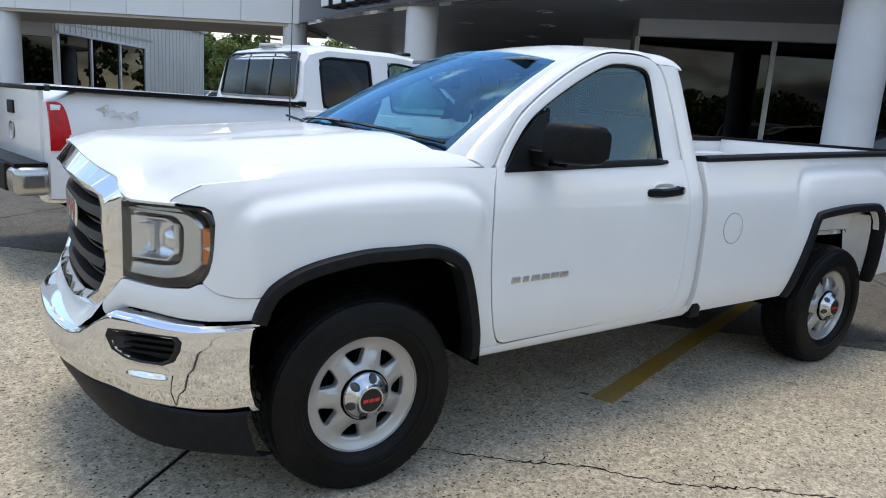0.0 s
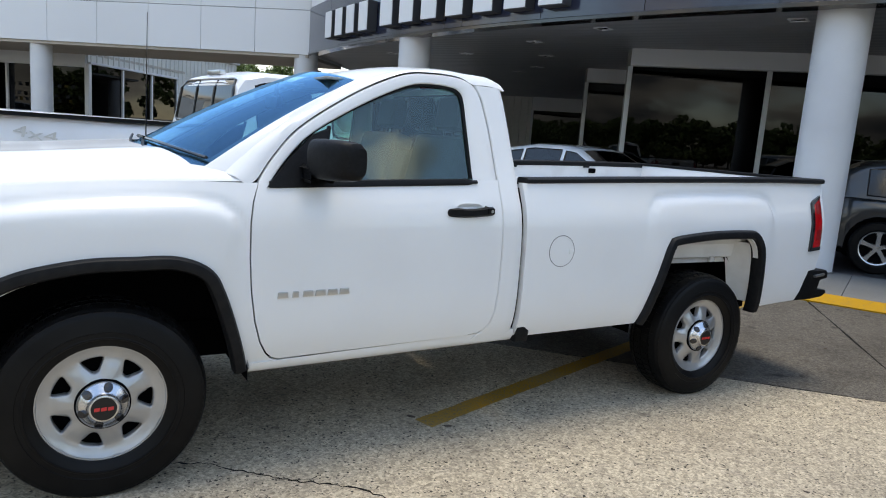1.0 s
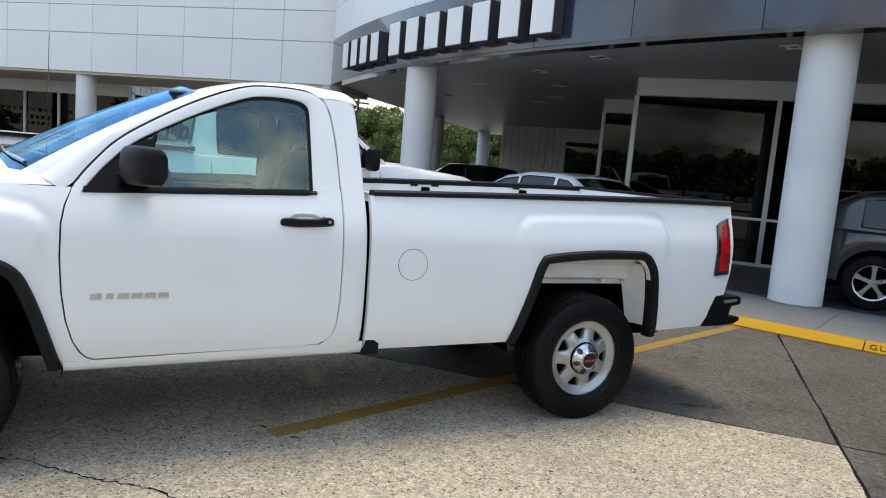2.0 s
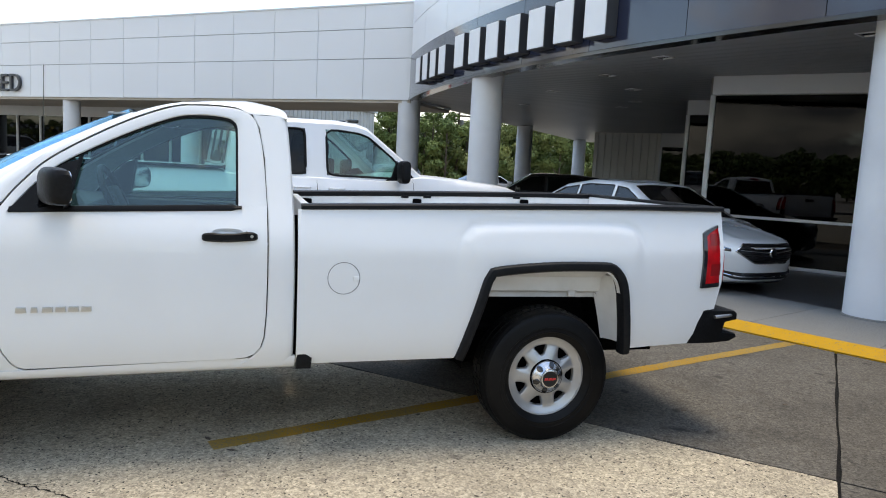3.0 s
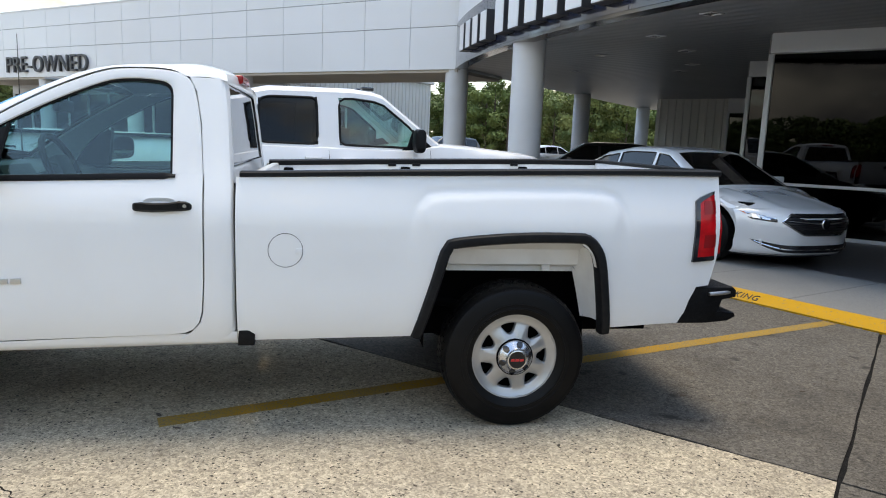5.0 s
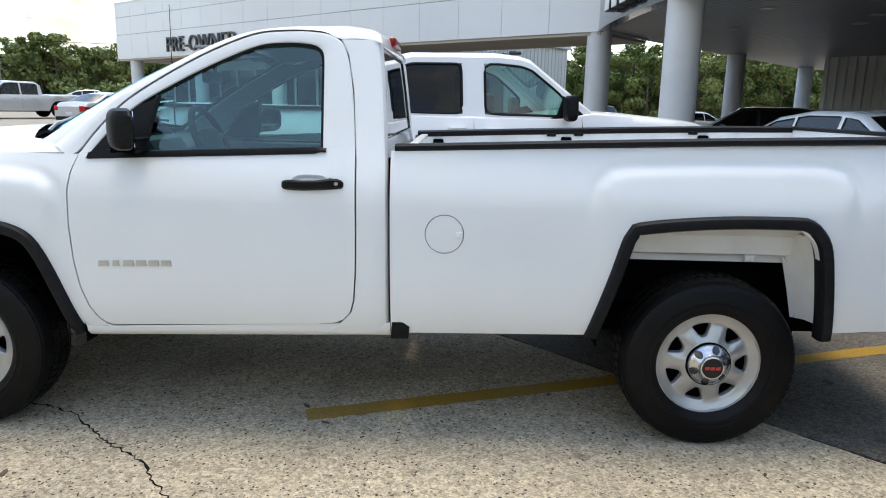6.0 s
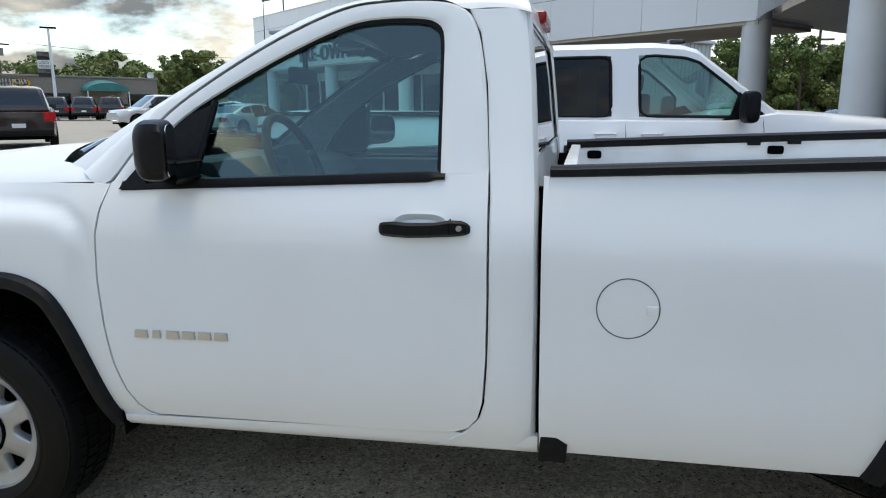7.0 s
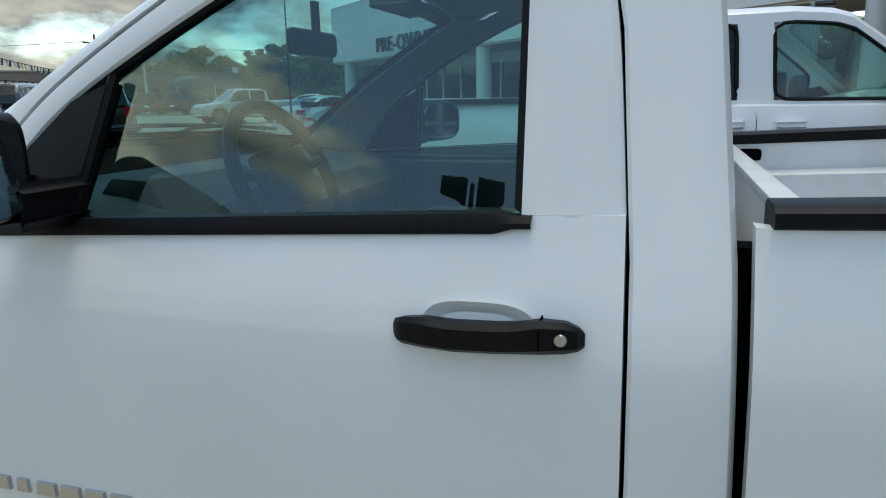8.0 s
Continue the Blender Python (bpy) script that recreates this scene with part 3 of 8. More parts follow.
# raised sign letters, kept as plain blocks
sign = thing("sign_letters", "large white raised letters with dark sides on the navy band", "sign")
for a0, a1, n, z0, z1 in ((-179.55, -174.1, 4, 3.66, 4.28), (-173.45, -162.45, 7, 3.68, 4.36)):
    pitch = (a1 - a0) / n
    for i in range(n):
        c0 = a0 + pitch * i + 0.17 * pitch
        c1 = a0 + pitch * (i + 1) - 0.17 * pitch
        bm = bmesh.new()
        ring(bm, 26.235, 26.46, z0, z1, c0, c1, 3, 0.0)
        blk = part("letter_return", bm, LETTER_SIDE, sign, "dark letter return")
        bm = bmesh.new()
        ring(bm, 26.458, 26.474, z0 + 0.012, z1 - 0.012, c0 + 0.03, c1 - 0.03, 3, 0.005)
        part("letter_face", bm, LETTER_FACE, blk, "white letter face as a plain bar")

# round columns
def column(x, y, label="white round column carrying the canopy", r=0.33, z0=0.08, z1=3.54):
    th = thing("column", label, "column", "round columns", m=Matrix.Translation((x, y, 0)))
    bm = bmesh.new()
    lathe(bm, [(0.01, z0), (r, z0), (r, z1), (0.01, z1)], 56, Matrix.Rotation(radians(90), 4, "X"))
    for v in bm.verts:
        v.co.z, v.co.y = abs(v.co.z), v.co.y
    bmesh.ops.recalc_face_normals(bm, faces=bm.faces)
    part("shaft", bm, COLUMN, th)
    bm = bmesh.new()
    lathe(bm, [(r + 0.002, z0), (r + 0.014, z0), (r + 0.014, z0 + 0.02), (r + 0.002, z0 + 0.03)], 56, Matrix.Rotation(radians(90), 4, "X"))
    for v in bm.verts:
        v.co.z = abs(v.co.z)
    bmesh.ops.recalc_face_normals(bm, faces=bm.faces)
    part("base_ring", bm, SIDEWALK, th)
    return th


column(8.785, 1.851, r=0.325)
column(6.32, 9.35)
column(*pol(26.0, -136.7).xy)
column(5.98, 15.5)
column(12.35, 22.3, z0=0.0)
column(18.15, 29.0, z0=0.0)

# ---- storefront ----
def glazed_wall(name, p, q, z0, z1, head, bay, transom, label, mat=None, parent=None):
    """A wall of large panes between white posts, from p to q, seen from its right-hand side."""
    p, q = Vector((*p, 0)), Vector((*q, 0))
    d = (q - p)
    L = d.length
    m = Matrix.Translation(p) @ Matrix.Rotation(math.atan2(d.y, d.x), 4, "Z")
    w = tagged(new(name), label, "shop window", kind="structure")
    w.matrix_basis = m
    bm = bmesh.new()
    box(bm, 0, L, -0.10, 0.16, head, z1, 0.01)
    part("header", bm, FRAME_WHITE, w)
    n = max(1, round(L / bay))
    for i in range(n + 1):
        bm = bmesh.new()
        wd = 0.075 if i == 0 else 0.045
        x = L * i / n
        box(bm, x - wd, x + wd, -0.07, 0.07, z0, head, 0.006)
        part("post", bm, FRAME_WHITE, w)
    zs = [z0 + 0.06] + ([transom] if transom else []) + [head]
    bm = bmesh.new()
    box(bm, 0, L, -0.06, 0.06, z0, z0 + 0.06, 0.005)
    part("sill", bm, FRAME_WHITE, w)
    if transom:
        bm = bmesh.new()
        box(bm, 0, L, -0.05, 0.05, transom - 0.025, transom + 0.025, 0.005)
        part("rail", bm, FRAME_WHITE, w)
    for i in range(n):
        for a, b in zip(zs, zs[1:]):
            bm = bmesh.new()
            box(bm, L * i / n + 0.04, L * (i + 1) / n - 0.04, -0.006, 0.006, a, b)
            ob = part("pane", bm, mat or GLASS_STORE, w)
    return w


glazed_wall("window_1", E, A, 0.08, 3.56, 3.22, 2.66, 0.98, "dark storefront windows with white frames")
DS = Vector((0.685, -0.728)).normalized()
DN = Vector((0.728, 0.685)).normalized()        # back into the building
P2, P3 = Vector((11.95, 10.50)), Vector((17.9, 20.9))
back = lambda p, q: p + DN * (q - p).dot(DN)      # the point straight behind p on the line through q
glazed_wall("window_2", back(A, P2) + DS * 6.0, P2, 0.08, 3.56, 3.22, 2.6, 0.98, "dark storefront windows of the second bay")
glazed_wall("window_5", back(P2, P3) + DS * 6.0, P3, 0.08, 3.56, 3.0, 2.6, 0.98, "dark storefront windows of the far bay")
for nm, p, q in (("wall_return_1", A, back(A, P2)), ("wall_return_2", P2, back(P2, P3))):
    bm = bmesh.new()
    d = q - p
    box(bm, 0.08, d.length, -0.08, 0.08, 0.08, 3.56, 0.01, 2, Matrix.Translation((*p, 0)) @ Matrix.Rotation(math.atan2(d.y, d.x), 4, "Z"))
    tagged(part(nm, bm, SIDEWALK), "grey return wall between two glazed bays", "wall", kind="structure")
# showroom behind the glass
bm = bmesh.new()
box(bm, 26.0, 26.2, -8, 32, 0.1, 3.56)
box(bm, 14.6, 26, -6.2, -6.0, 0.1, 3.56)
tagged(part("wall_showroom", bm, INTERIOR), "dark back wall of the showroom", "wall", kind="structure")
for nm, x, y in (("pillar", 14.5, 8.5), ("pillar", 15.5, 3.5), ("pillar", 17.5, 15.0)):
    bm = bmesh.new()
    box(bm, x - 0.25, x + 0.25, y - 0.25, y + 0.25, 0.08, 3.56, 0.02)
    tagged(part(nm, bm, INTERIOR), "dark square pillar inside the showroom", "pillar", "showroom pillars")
# ribbed wall past the side windows


def ribbed_wall(name, p, q, z0, z1, label, rib=0.3):
    p, q = Vector((*p, 0)), Vector((*q, 0))
    d = q - p
    w = tagged(new(name), label, "wall", kind="structure")
    w.matrix_basis = Matrix.Translation(p) @ Matrix.Rotation(math.atan2(d.y, d.x), 4, "Z")
    L = d.length
    n = int(L / rib)
    for i in range(n):
        bm = bmesh.new()
        x = L * i / n
        s = L / n
        prof = [(x + 0.001, 0.0), (x + 0.35 * s, 0.0), (x + 0.42 * s, -0.03), (x + 0.52 * s, -0.03), (x + 0.6 * s, 0.0), (x + s - 0.001, 0.0), (x + s - 0.001, 0.06), (x + 0.001, 0.06)]
        prism(bm, prof, "z", z0, z1)
        part("steel_sheet", bm, RIBBED, w)
    return w


ribbed_wall("wall_ribbed_side", P3 - DS * 2.9, P3 - DS * 0.06, 0.0, 3.56, "white ribbed steel wall under the canopy")
ribbed_wall("wall_ribbed_back", P3 - DS * 2.9 + DN * 6, P3 - DS * 2.9, 0.0, 3.56, "white ribbed steel wall under the canopy")

# ---- the long wing with white panels ----
FD = Vector((-0.777, 0.629, 0)).normalized()
F0 = Vector((5.93, 15.07, 0))
FN = Vector((FD.y, -FD.x, 0)) * -1     # towards the lot
WING = Matrix.Translation(F0) @ Matrix.Rotation(math.atan2(FD.y, FD.x), 4, "Z")      # x runs along the wing, +y away to the lot side is negative
WL = 27.6
wing = tagged(new("wall_wing"), "long white panelled front of the used-car wing", "facade", kind="structure")
wing.matrix_basis = WING
bm = bmesh.new()
box(bm, 0, WL, -0.30, -0.03, 3.5, 6.2)
part("backing", bm, PANEL_JOINT, wing)
n = 17
for i in range(n):
    for z0, z1 in ((3.5, 4.672), (4.688, 5.522), (5.538, 6.21)):
        bm = bmesh.new()
        box(bm, WL * i / n + 0.006, WL * (i + 1) / n - 0.006, -0.04, 0.0, z0, z1, 0.004, 1)
        part("white_panel", bm, PANEL, wing)
bm = bmesh.new()
box(bm, -0.02, WL + 0.02, -0.34, 0.02, 6.2, 6.26, 0.01)
part("coping", bm, FRAME_WHITE, wing)
bm = bmesh.new()
box(bm, 0, 0.04, -2.9, -0.31, 3.5, 6.2)
box(bm, WL - 0.04, WL, -6, -0.31, 3.5, 6.2)
part("end_panel", bm, PANEL, wing)
bm = bmesh.new()
box(bm, 0.05, 9.0, -2.9, -0.05, 3.42, 3.5)
box(bm, 9.0, WL - 0.05, -9, -0.05, 3.42, 3.5)
tagged(part("ceiling_wing", bm, TAN_SOFFIT), "tan plaster soffit under the wing", "ceiling", kind="structure").matrix_basis = WING
bm = bmesh.new()
box(bm, 0.05, 9.0, -2.9, -0.35, 5.9, 6.0)
box(bm, 9.0, WL - 0.05, -9, -0.35, 5.9, 6.0)
tagged(part("roof_wing", bm, SIDEWALK), "flat roof of the wing", "roof", kind="structure").matrix_basis = WING
text_mesh("wing_letters", "PRE-OWNED", 0.95, 0.1, LETTER_SIDE, None, WING @ Matrix.Translation((19.55, 0.07, 3.70)) @ Matrix.Rotation(radians(180), 4, "Z") @ Matrix.Rotation(radians(90), 4, "X"), "", 1.1, 0.98)
tagged(bpy.data.objects["wing_letters"], "dark raised letters on the white wing front", "sign")
for s in (8.65, 14.5, 20.3, 26.4):
    p = F0 + FD * s - FN * 0.4
    column(p.x, p.y, "white round column under the wing", 0.3, 0.0, 3.45)
# glazed back wall of the wing, then ribbed steel
def wing_pt(s, back):
    p = F0 + FD * s - FN * back
    return (p.x, p.y)


SHOP_A, SHOP_B, SHOP_C = Vector(wing_pt(9.0, 2.95)), Vector((4.2, 27.3)), Vector((7.5, 31.2))
ribbed_wall("wall_ribbed_shop", SHOP_B, SHOP_C, 0.0, 4.3, "white ribbed steel side of the service building", 0.3)
ribbed_wall("wall_ribbed_over", SHOP_A, SHOP_B, 3.2, 4.3, "white ribbed steel above the windows", 0.3)
ribbed_wall("wall_ribbed_end", SHOP_C, SHOP_C + Vector((-9.0, 7.4)), 0.0, 4.3, "white ribbed steel end wall", 0.3)
bm = bmesh.new()
box(bm, -0.15, (SHOP_C - SHOP_A).length + 0.15, -0.12, 9.0, 4.3, 4.46, 0.02)
ob = tagged(part("roof_service", bm, FRAME_WHITE), "white metal eave and roof of the service building", "roof", kind="structure")
ob.matrix_basis = Matrix.Translation((*SHOP_A, 0)) @ Matrix.Rotation(math.atan2((SHOP_C - SHOP_A).y, (SHOP_C - SHOP_A).x), 4, "Z")
glazed_wall("window_3", SHOP_A, SHOP_B, 0.5, 3.2, 3.12, 1.8, 0, "dark office windows in the service building")
glazed_wall("window_4", wing_pt(27.4, 2.95), wing_pt(9.05, 2.95), 0.1, 3.43, 3.0, 1.5, 0.9, "dark office windows in the wing")
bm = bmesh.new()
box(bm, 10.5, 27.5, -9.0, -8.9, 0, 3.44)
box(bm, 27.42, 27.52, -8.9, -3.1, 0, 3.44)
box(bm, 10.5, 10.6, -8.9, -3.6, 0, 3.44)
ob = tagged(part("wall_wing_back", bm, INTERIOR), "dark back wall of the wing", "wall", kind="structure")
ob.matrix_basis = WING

# ---- the white pickup: x runs to its tail, its left side is at negative y ----
SIDE_Z = [(0.40, 0.845), (0.45, 0.868), (0.50, 0.897), (0.56, 0.917), (0.63, 0.930), (0.72, 0.937), (0.95, 0.938), (1.08, 0.932), (1.14, 0.922), (1.19, 0.906), (1.24, 0.884), (1.29, 0.862), (1.40, 0.83)]


def side_base(z):
    return sum(interp(z + d, SIDE_Z) for d in (-0.03, -0.015, 0.0, 0.015, 0.03)) / 5


def side_plan(x):
    return 1.0 if x > -0.45 else max(((x + 0.97) / 0.52), 1e-4) ** (1 / 2.9)


FRONT_FLARE = [(-0.80, 0.62), (-0.62, 0.86), (-0.53, 1.00), (-0.496, 1.067), (-0.478, 1.108), (-0.418, 1.142), (-0.174, 1.174), (0.085, 1.192), (0.308, 1.197), (0.43, 1.178), (0.496, 1.133), (0.521, 1.059), (0.56, 0.90), (0.66, 0.62)]
REAR_FLARE = [(2.60, 0.62), (2.74, 0.90), (2.80, 1.08), (2.823, 1.180), (2.876, 1.243), (2.973, 1.261), (3.286, 1.277), (3.672, 1.286), (3.811, 1.280), (3.892, 1.253), (3.93, 1.195), (3.96, 1.08), (4.02, 0.90), (4.16, 0.62)]


def flare(x, z, line, out):
    """A raised wheel flare: a shallow valley along its outline, then a swelling to full height."""
    if not line[0][0] - 0.1 < x < line[-1][0] + 0.1 or z < 0.5:
        return 0.0
    d, odd = 9.0, False
    for (x0, z0), (x1, z1) in zip(line, line[1:]):
        ux, uz = x1 - x0, z1 - z0
        t = min(max(((x - x0) * ux + (z - z0) * uz) / (ux * ux + uz * uz), 0.0), 1.0)
        d = min(d, math.hypot(x - x0 - t * ux, z - z0 - t * uz))
        if (z0 > z) != (z1 > z) and x < ux * (z - z0) / uz + x0:
            odd = not odd
    top = max(p[1] for p in line)
    soft = 0.055 + 0.55 * max(0.0, top - 0.13 - z)
    keep = sstep(top - 0.24, top - 0.08, z)
    valley = 0.0065 * keep * math.exp(-(d / 0.017) ** 2)
    return (out * sstep(0.0, 1.0, d / soft) * sstep(0.6, 0.9, z) if odd else 0.0) - valley


def half_w(x, z):
    w = side_base(z)
    w += flare(x, z, FRONT_FLARE, 0.025) + flare(x, z, REAR_FLARE, 0.018) - 0.035 * sstep(1.10, 1.26, z) ** 1.5 * (1 - sstep(0.1, 0.5, x))
    if x > 1.95:
        w += 0.016 * sstep(1.15, 1.33, z)
    return w * side_plan(x)


def hood_edge(x):
    return interp(x, [(-0.90, 1.116), (-0.672, 1.117), (-0.655, 1.135), (-0.62, 1.157), (-0.575, 1.181), (-0.45, 1.203), (-0.2, 1.228), (0.1, 1.246), (0.35, 1.255), (0.60, 1.262)])


def hood_mid(x):
    return interp(x, [(-0.95, 1.262), (-0.90, 1.275), (-0.80, 1.292), (-0.65, 1.300), (-0.5, 1.308), (-0.2, 1.332), (0.14, 1.366), (0.6, 1.39)])


def front_x(y, pad=0.0):
    """The nose in plan: nearly flat across the grille, sweeping back over the lamps."""
    y = abs(y)
    return pad + (-0.97 + 0.52 * (y / 0.94) ** 2.9 if y > 0.62 else -0.915 + 0.1015 * (y / 0.62) ** 3.2)


def bumper_x(y, pad=0.0):
    return pad - 0.965 + 0.515 * (abs(y) / 0.94) ** 2.9


def glass_w(z):
    return 0.866 - 0.33 * (z - 1.27)


def both(z):
    """Half width of the cab at a height: the side below the belt, the leaning windows above it."""
    t = sstep(1.20, 1.34, z)
    return side_base(z) * (1 - t) + glass_w(z) * t


DOOR_LOW = [(0.590, 1.262), (0.565, 1.18), (0.553, 1.10), (0.551, 0.95), (0.560, 0.80), (0.578, 0.675), (0.605, 0.58), (0.635, 0.525), (0.66, 0.50), (0.690, 0.489),
            (0.95, 0.498), (1.30, 0.510), (1.62, 0.522), (1.70, 0.530), (1.74, 0.548), (1.770, 0.585), (1.785, 0.64), (1.794, 0.77), (1.796, 0.95), (1.794, 1.12), (1.788, 1.306)]
WINDOW = [(0.640, 1.262), (0.72, 1.365), (0.84, 1.478), (1.09, 1.624), (1.32, 1.728), (1.45, 1.750), (1.570, 1.746), (1.616, 1.728), (1.634, 1.690), (1.640, 1.55), (1.648, 1.302)]
SEAM = [(0.590, 1.262), (0.66, 1.362), (0.79, 1.497), (1.06, 1.668), (1.30, 1.776), (1.46, 1.800), (1.62, 1.797), (1.70, 1.766), (1.737, 1.700), (1.766, 1.55), (1.788, 1.306)]
RAIL_EDGE = [(0.450, 0.828, 1.284), (0.62, 0.775, 1.430), (0.85, 0.70, 1.583), (1.13, 0.635, 1.737), (1.36, 0.612, 1.800), (1.62, 0.605, 1.826), (1.76, 0.605, 1.826), (1.83, 0.608, 1.818), (1.866, 0.612, 1.798)]


def smooth_line_2d(pts, n=6):
    return [(p.x, p.z) for p in smooth_line([(x, 0, z) for x, z in pts], n)]


def pickup():
    truck = thing("pickup_truck", "clean white regular-cab pickup truck with black trim on concrete", "pickup truck")
    for s in (-1, 1):
        fy = lambda x, z: s * half_w(x, z)
        # door
        low = DOOR_LOW + [(1.66, 1.302), (1.2, 1.284), (0.9, 1.272)]
        door = part("door", panel(low, fy, 0.05), WHITE, truck)
        bm = bmesh.new()
        n = 90
        inner = resample([(x, 0, z) for x, z in smooth_line_2d(WINDOW)], n)
        outer = resample([(x, 0, z) for x, z in smooth_line_2d(SEAM)], n)

        def lay(line, dy=0.0):
            return [Vector((p.x, s * (both(p.z) + dy), p.z)) for p in line]
        mid = [a.lerp(b, 0.5) for a, b in zip(inner, outer)]
        ribbon(bm, lay(outer, -0.03), lay(outer, -0.008), lay([a.lerp(b, 0.07) for a, b in zip(outer, inner)], 0.0), lay(mid, 0.004), lay([a.lerp(b, 0.9) for a, b in zip(outer, inner)], 0.0),
               lay(inner, -0.006), lay(inner, -0.035))
        bmesh.ops.recalc_face_normals(bm, faces=bm.faces)
        part("window_frame", bm, WHITE, door)
        # rubber round the glass
        bm = bmesh.new()
        gl = inner
        cx, cz = 1.22, 1.47
        shr = [Vector((p.x + (cx - p.x) * 0.028, 0, p.z + (cz - p.z) * 0.045)) for p in gl]
        ribbon(bm, lay(gl, -0.008), lay(shr, -0.012), lay(shr, -0.03))
        part("window_seal", bm, BLACK_PLASTIC, door, "thin black window seal")
        # side glass
        bm = bmesh.new()
        top = [p for p in resample([(x, 0, z) for x, z in smooth_line_2d(WINDOW)], 60)]
        base = [Vector((0.64 + (1.648 - 0.64) * i / 59, 0, 1.255 + 0.045 * i / 59)) for i in range(60)]
        rows = [[Vector((a.x + (b.x - a.x) * k / 6, 0, a.z + (b.z - a.z) * k / 6)) for a, b in zip(base, top)] for k in range(7)]
        ribbon(bm, *[[Vector((p.x, s * (both(p.z) - 0.022), p.z)) for p in row] for row in rows])
        bmesh.ops.recalc_face_normals(bm, faces=bm.faces)
        ob = part("window_glass", bm, GLASS, door, "green-tinted side window")
        # belt moulding
        bm = bmesh.new()
        ln = [(0.63 + (1.665 - 0.63) * i / 40, 1.252 + 0.043 * i / 40) for i in range(41)]
        ribbon(bm, *[[Vector((x, s * (half_w(x, z + dz * 0.9) + dy), z + dz * (1 if i < 39 else 0.6))) for i, (x, z) in enumerate(ln)]
                     for dz, dy in ((-0.0165, -0.002), (-0.015, 0.006), (-0.002, 0.010), (0.012, 0.005), (0.0135, -0.02))])
        bmesh.ops.recalc_face_normals(bm, faces=bm.faces)
        part("belt_moulding", bm, BLACK_PLASTIC, door, "black plastic belt moulding")
        # black sail under the mirror
        bm = bmesh.new()
        prism(bm, [(0.622, 1.240), (0.862, 1.250), (0.880, 1.34), (0.912, 1.498), (0.84, 1.470), (0.72, 1.358)], "y", s * 0.835, s * 0.872, 0.004)
        for v in bm.verts:
            v.co.y = s * (both(v.co.z) + (0.010 if abs(v.co.y) > 0.853 else -0.03))
        part("mirror_sail", bm, BLACK_PLASTIC, door, "black mirror sail panel")
        bm = bmesh.new()
        tube(bm, [(x, s * (both(z) - 0.002), z) for x, z in ((0.864, 1.26), (0.882, 1.34), (0.897, 1.42), (0.916, 1.51))], 0.010, 6)
        part("division_bar", bm, BLACK_PLASTIC, door)
        # mirror: a swept housing with the glass facing back
        bm = bmesh.new()
        rows = []
        for t, x0, zs, lo in ((0.0, 0.785, 0.82, 0.0), (0.06, 0.770, 0.97, 0.0), (0.25, 0.775, 1.0, 0.0), (0.55, 0.802, 1.0, 0.0), (0.80, 0.835, 0.97, 0.0), (0.94, 0.862, 0.88, 0.0), (1.0, 0.888, 0.66, 0.0)):
            y = 0.925 + 0.215 * t
            x1 = 0.905 + 0.48 * (y - 1.03)
            row = []
            for a in [2 * math.pi * i / 28 for i in range(28)]:
                ca, sa = math.cos(a), math.sin(a)
                px = (x0 + x1) / 2 + math.copysign(abs(ca) ** (0.8 if ca < 0 else 0.35), ca) * (x1 - x0) / 2
                pz = math.copysign(abs(sa) ** 0.55, sa) * 0.085 * zs
                row.append(Vector((px, s * y, 1.372 + pz)))
            rows.append(row)
        vs = ribbon(bm, *rows, closed=True)
        bm.faces.new(vs[0])
        bm.faces.new(vs[-1][::-1])
        bmesh.ops.recalc_face_normals(bm, faces=bm.faces)
        mir = part("mirror_housing", bm, BLACK_PLASTIC, truck, "black plastic door mirror")
        bm = bmesh.new()
        box(bm, 0.78, 0.88, s * 0.86, s * 0.96, 1.284, 1.330, 0.016, 3)
        part("mirror_arm", bm, BLACK_PLASTIC, mir)
        bm = bmesh.new()
        ol = [(s * (1.032 + 0.088 * math.copysign(abs(math.cos(a)) ** 0.5, math.cos(a))), 1.372 + 0.072 * math.copysign(abs(math.sin(a)) ** 0.5, math.sin(a))) for a in [2 * math.pi * i / 28 for i in range(28)]]
        prism(bm, ol, "x", 0.9125, 0.9155)
        for v in bm.verts:
            v.co.x += 0.48 * (abs(v.co.y) - 1.03) - 0.006
        part("mirror_glass", bm, CHROME, mir, "mirror glass")
        # handle with its cup: a faceted bar with a dip above the cup
        bm = bmesh.new()
        grid(bm, lambda u, v: Vector((1.603 + 0.082 * math.copysign(abs(math.cos(2 * math.pi * u)) ** 0.6, math.cos(2 * math.pi * u)) * v,
                                      s * (half_w(1.6, 1.15) - 0.018 * (1 - v * v) ** 1.4 + 0.0012), 1.1485 + 0.0445 * math.copysign(abs(math.sin(2 * math.pi * u)) ** 0.8, math.sin(2 * math.pi * u)) * v)), 40, 8)
        part("handle_cup", bm, WHITE, door)
        bm = bmesh.new()
        rows = []
        for x, zt, zl, dy in ((1.480, 1.155, 1.137, 0.004), (1.486, 1.164, 1.131, 0.014), (1.496, 1.168, 1.128, 0.022), (1.530, 1.172, 1.126, 0.031), (1.545, 1.170, 1.126, 0.033), (1.570, 1.169, 1.125, 0.035), (1.63, 1.171, 1.128, 0.036),
                              (1.655, 1.173, 1.130, 0.035), (1.690, 1.180, 1.132, 0.032), (1.722, 1.179, 1.135, 0.026), (1.738, 1.172, 1.138, 0.018), (1.746, 1.163, 1.143, 0.006)):
            y0 = half_w(x, 1.15)
            h = zt - zl
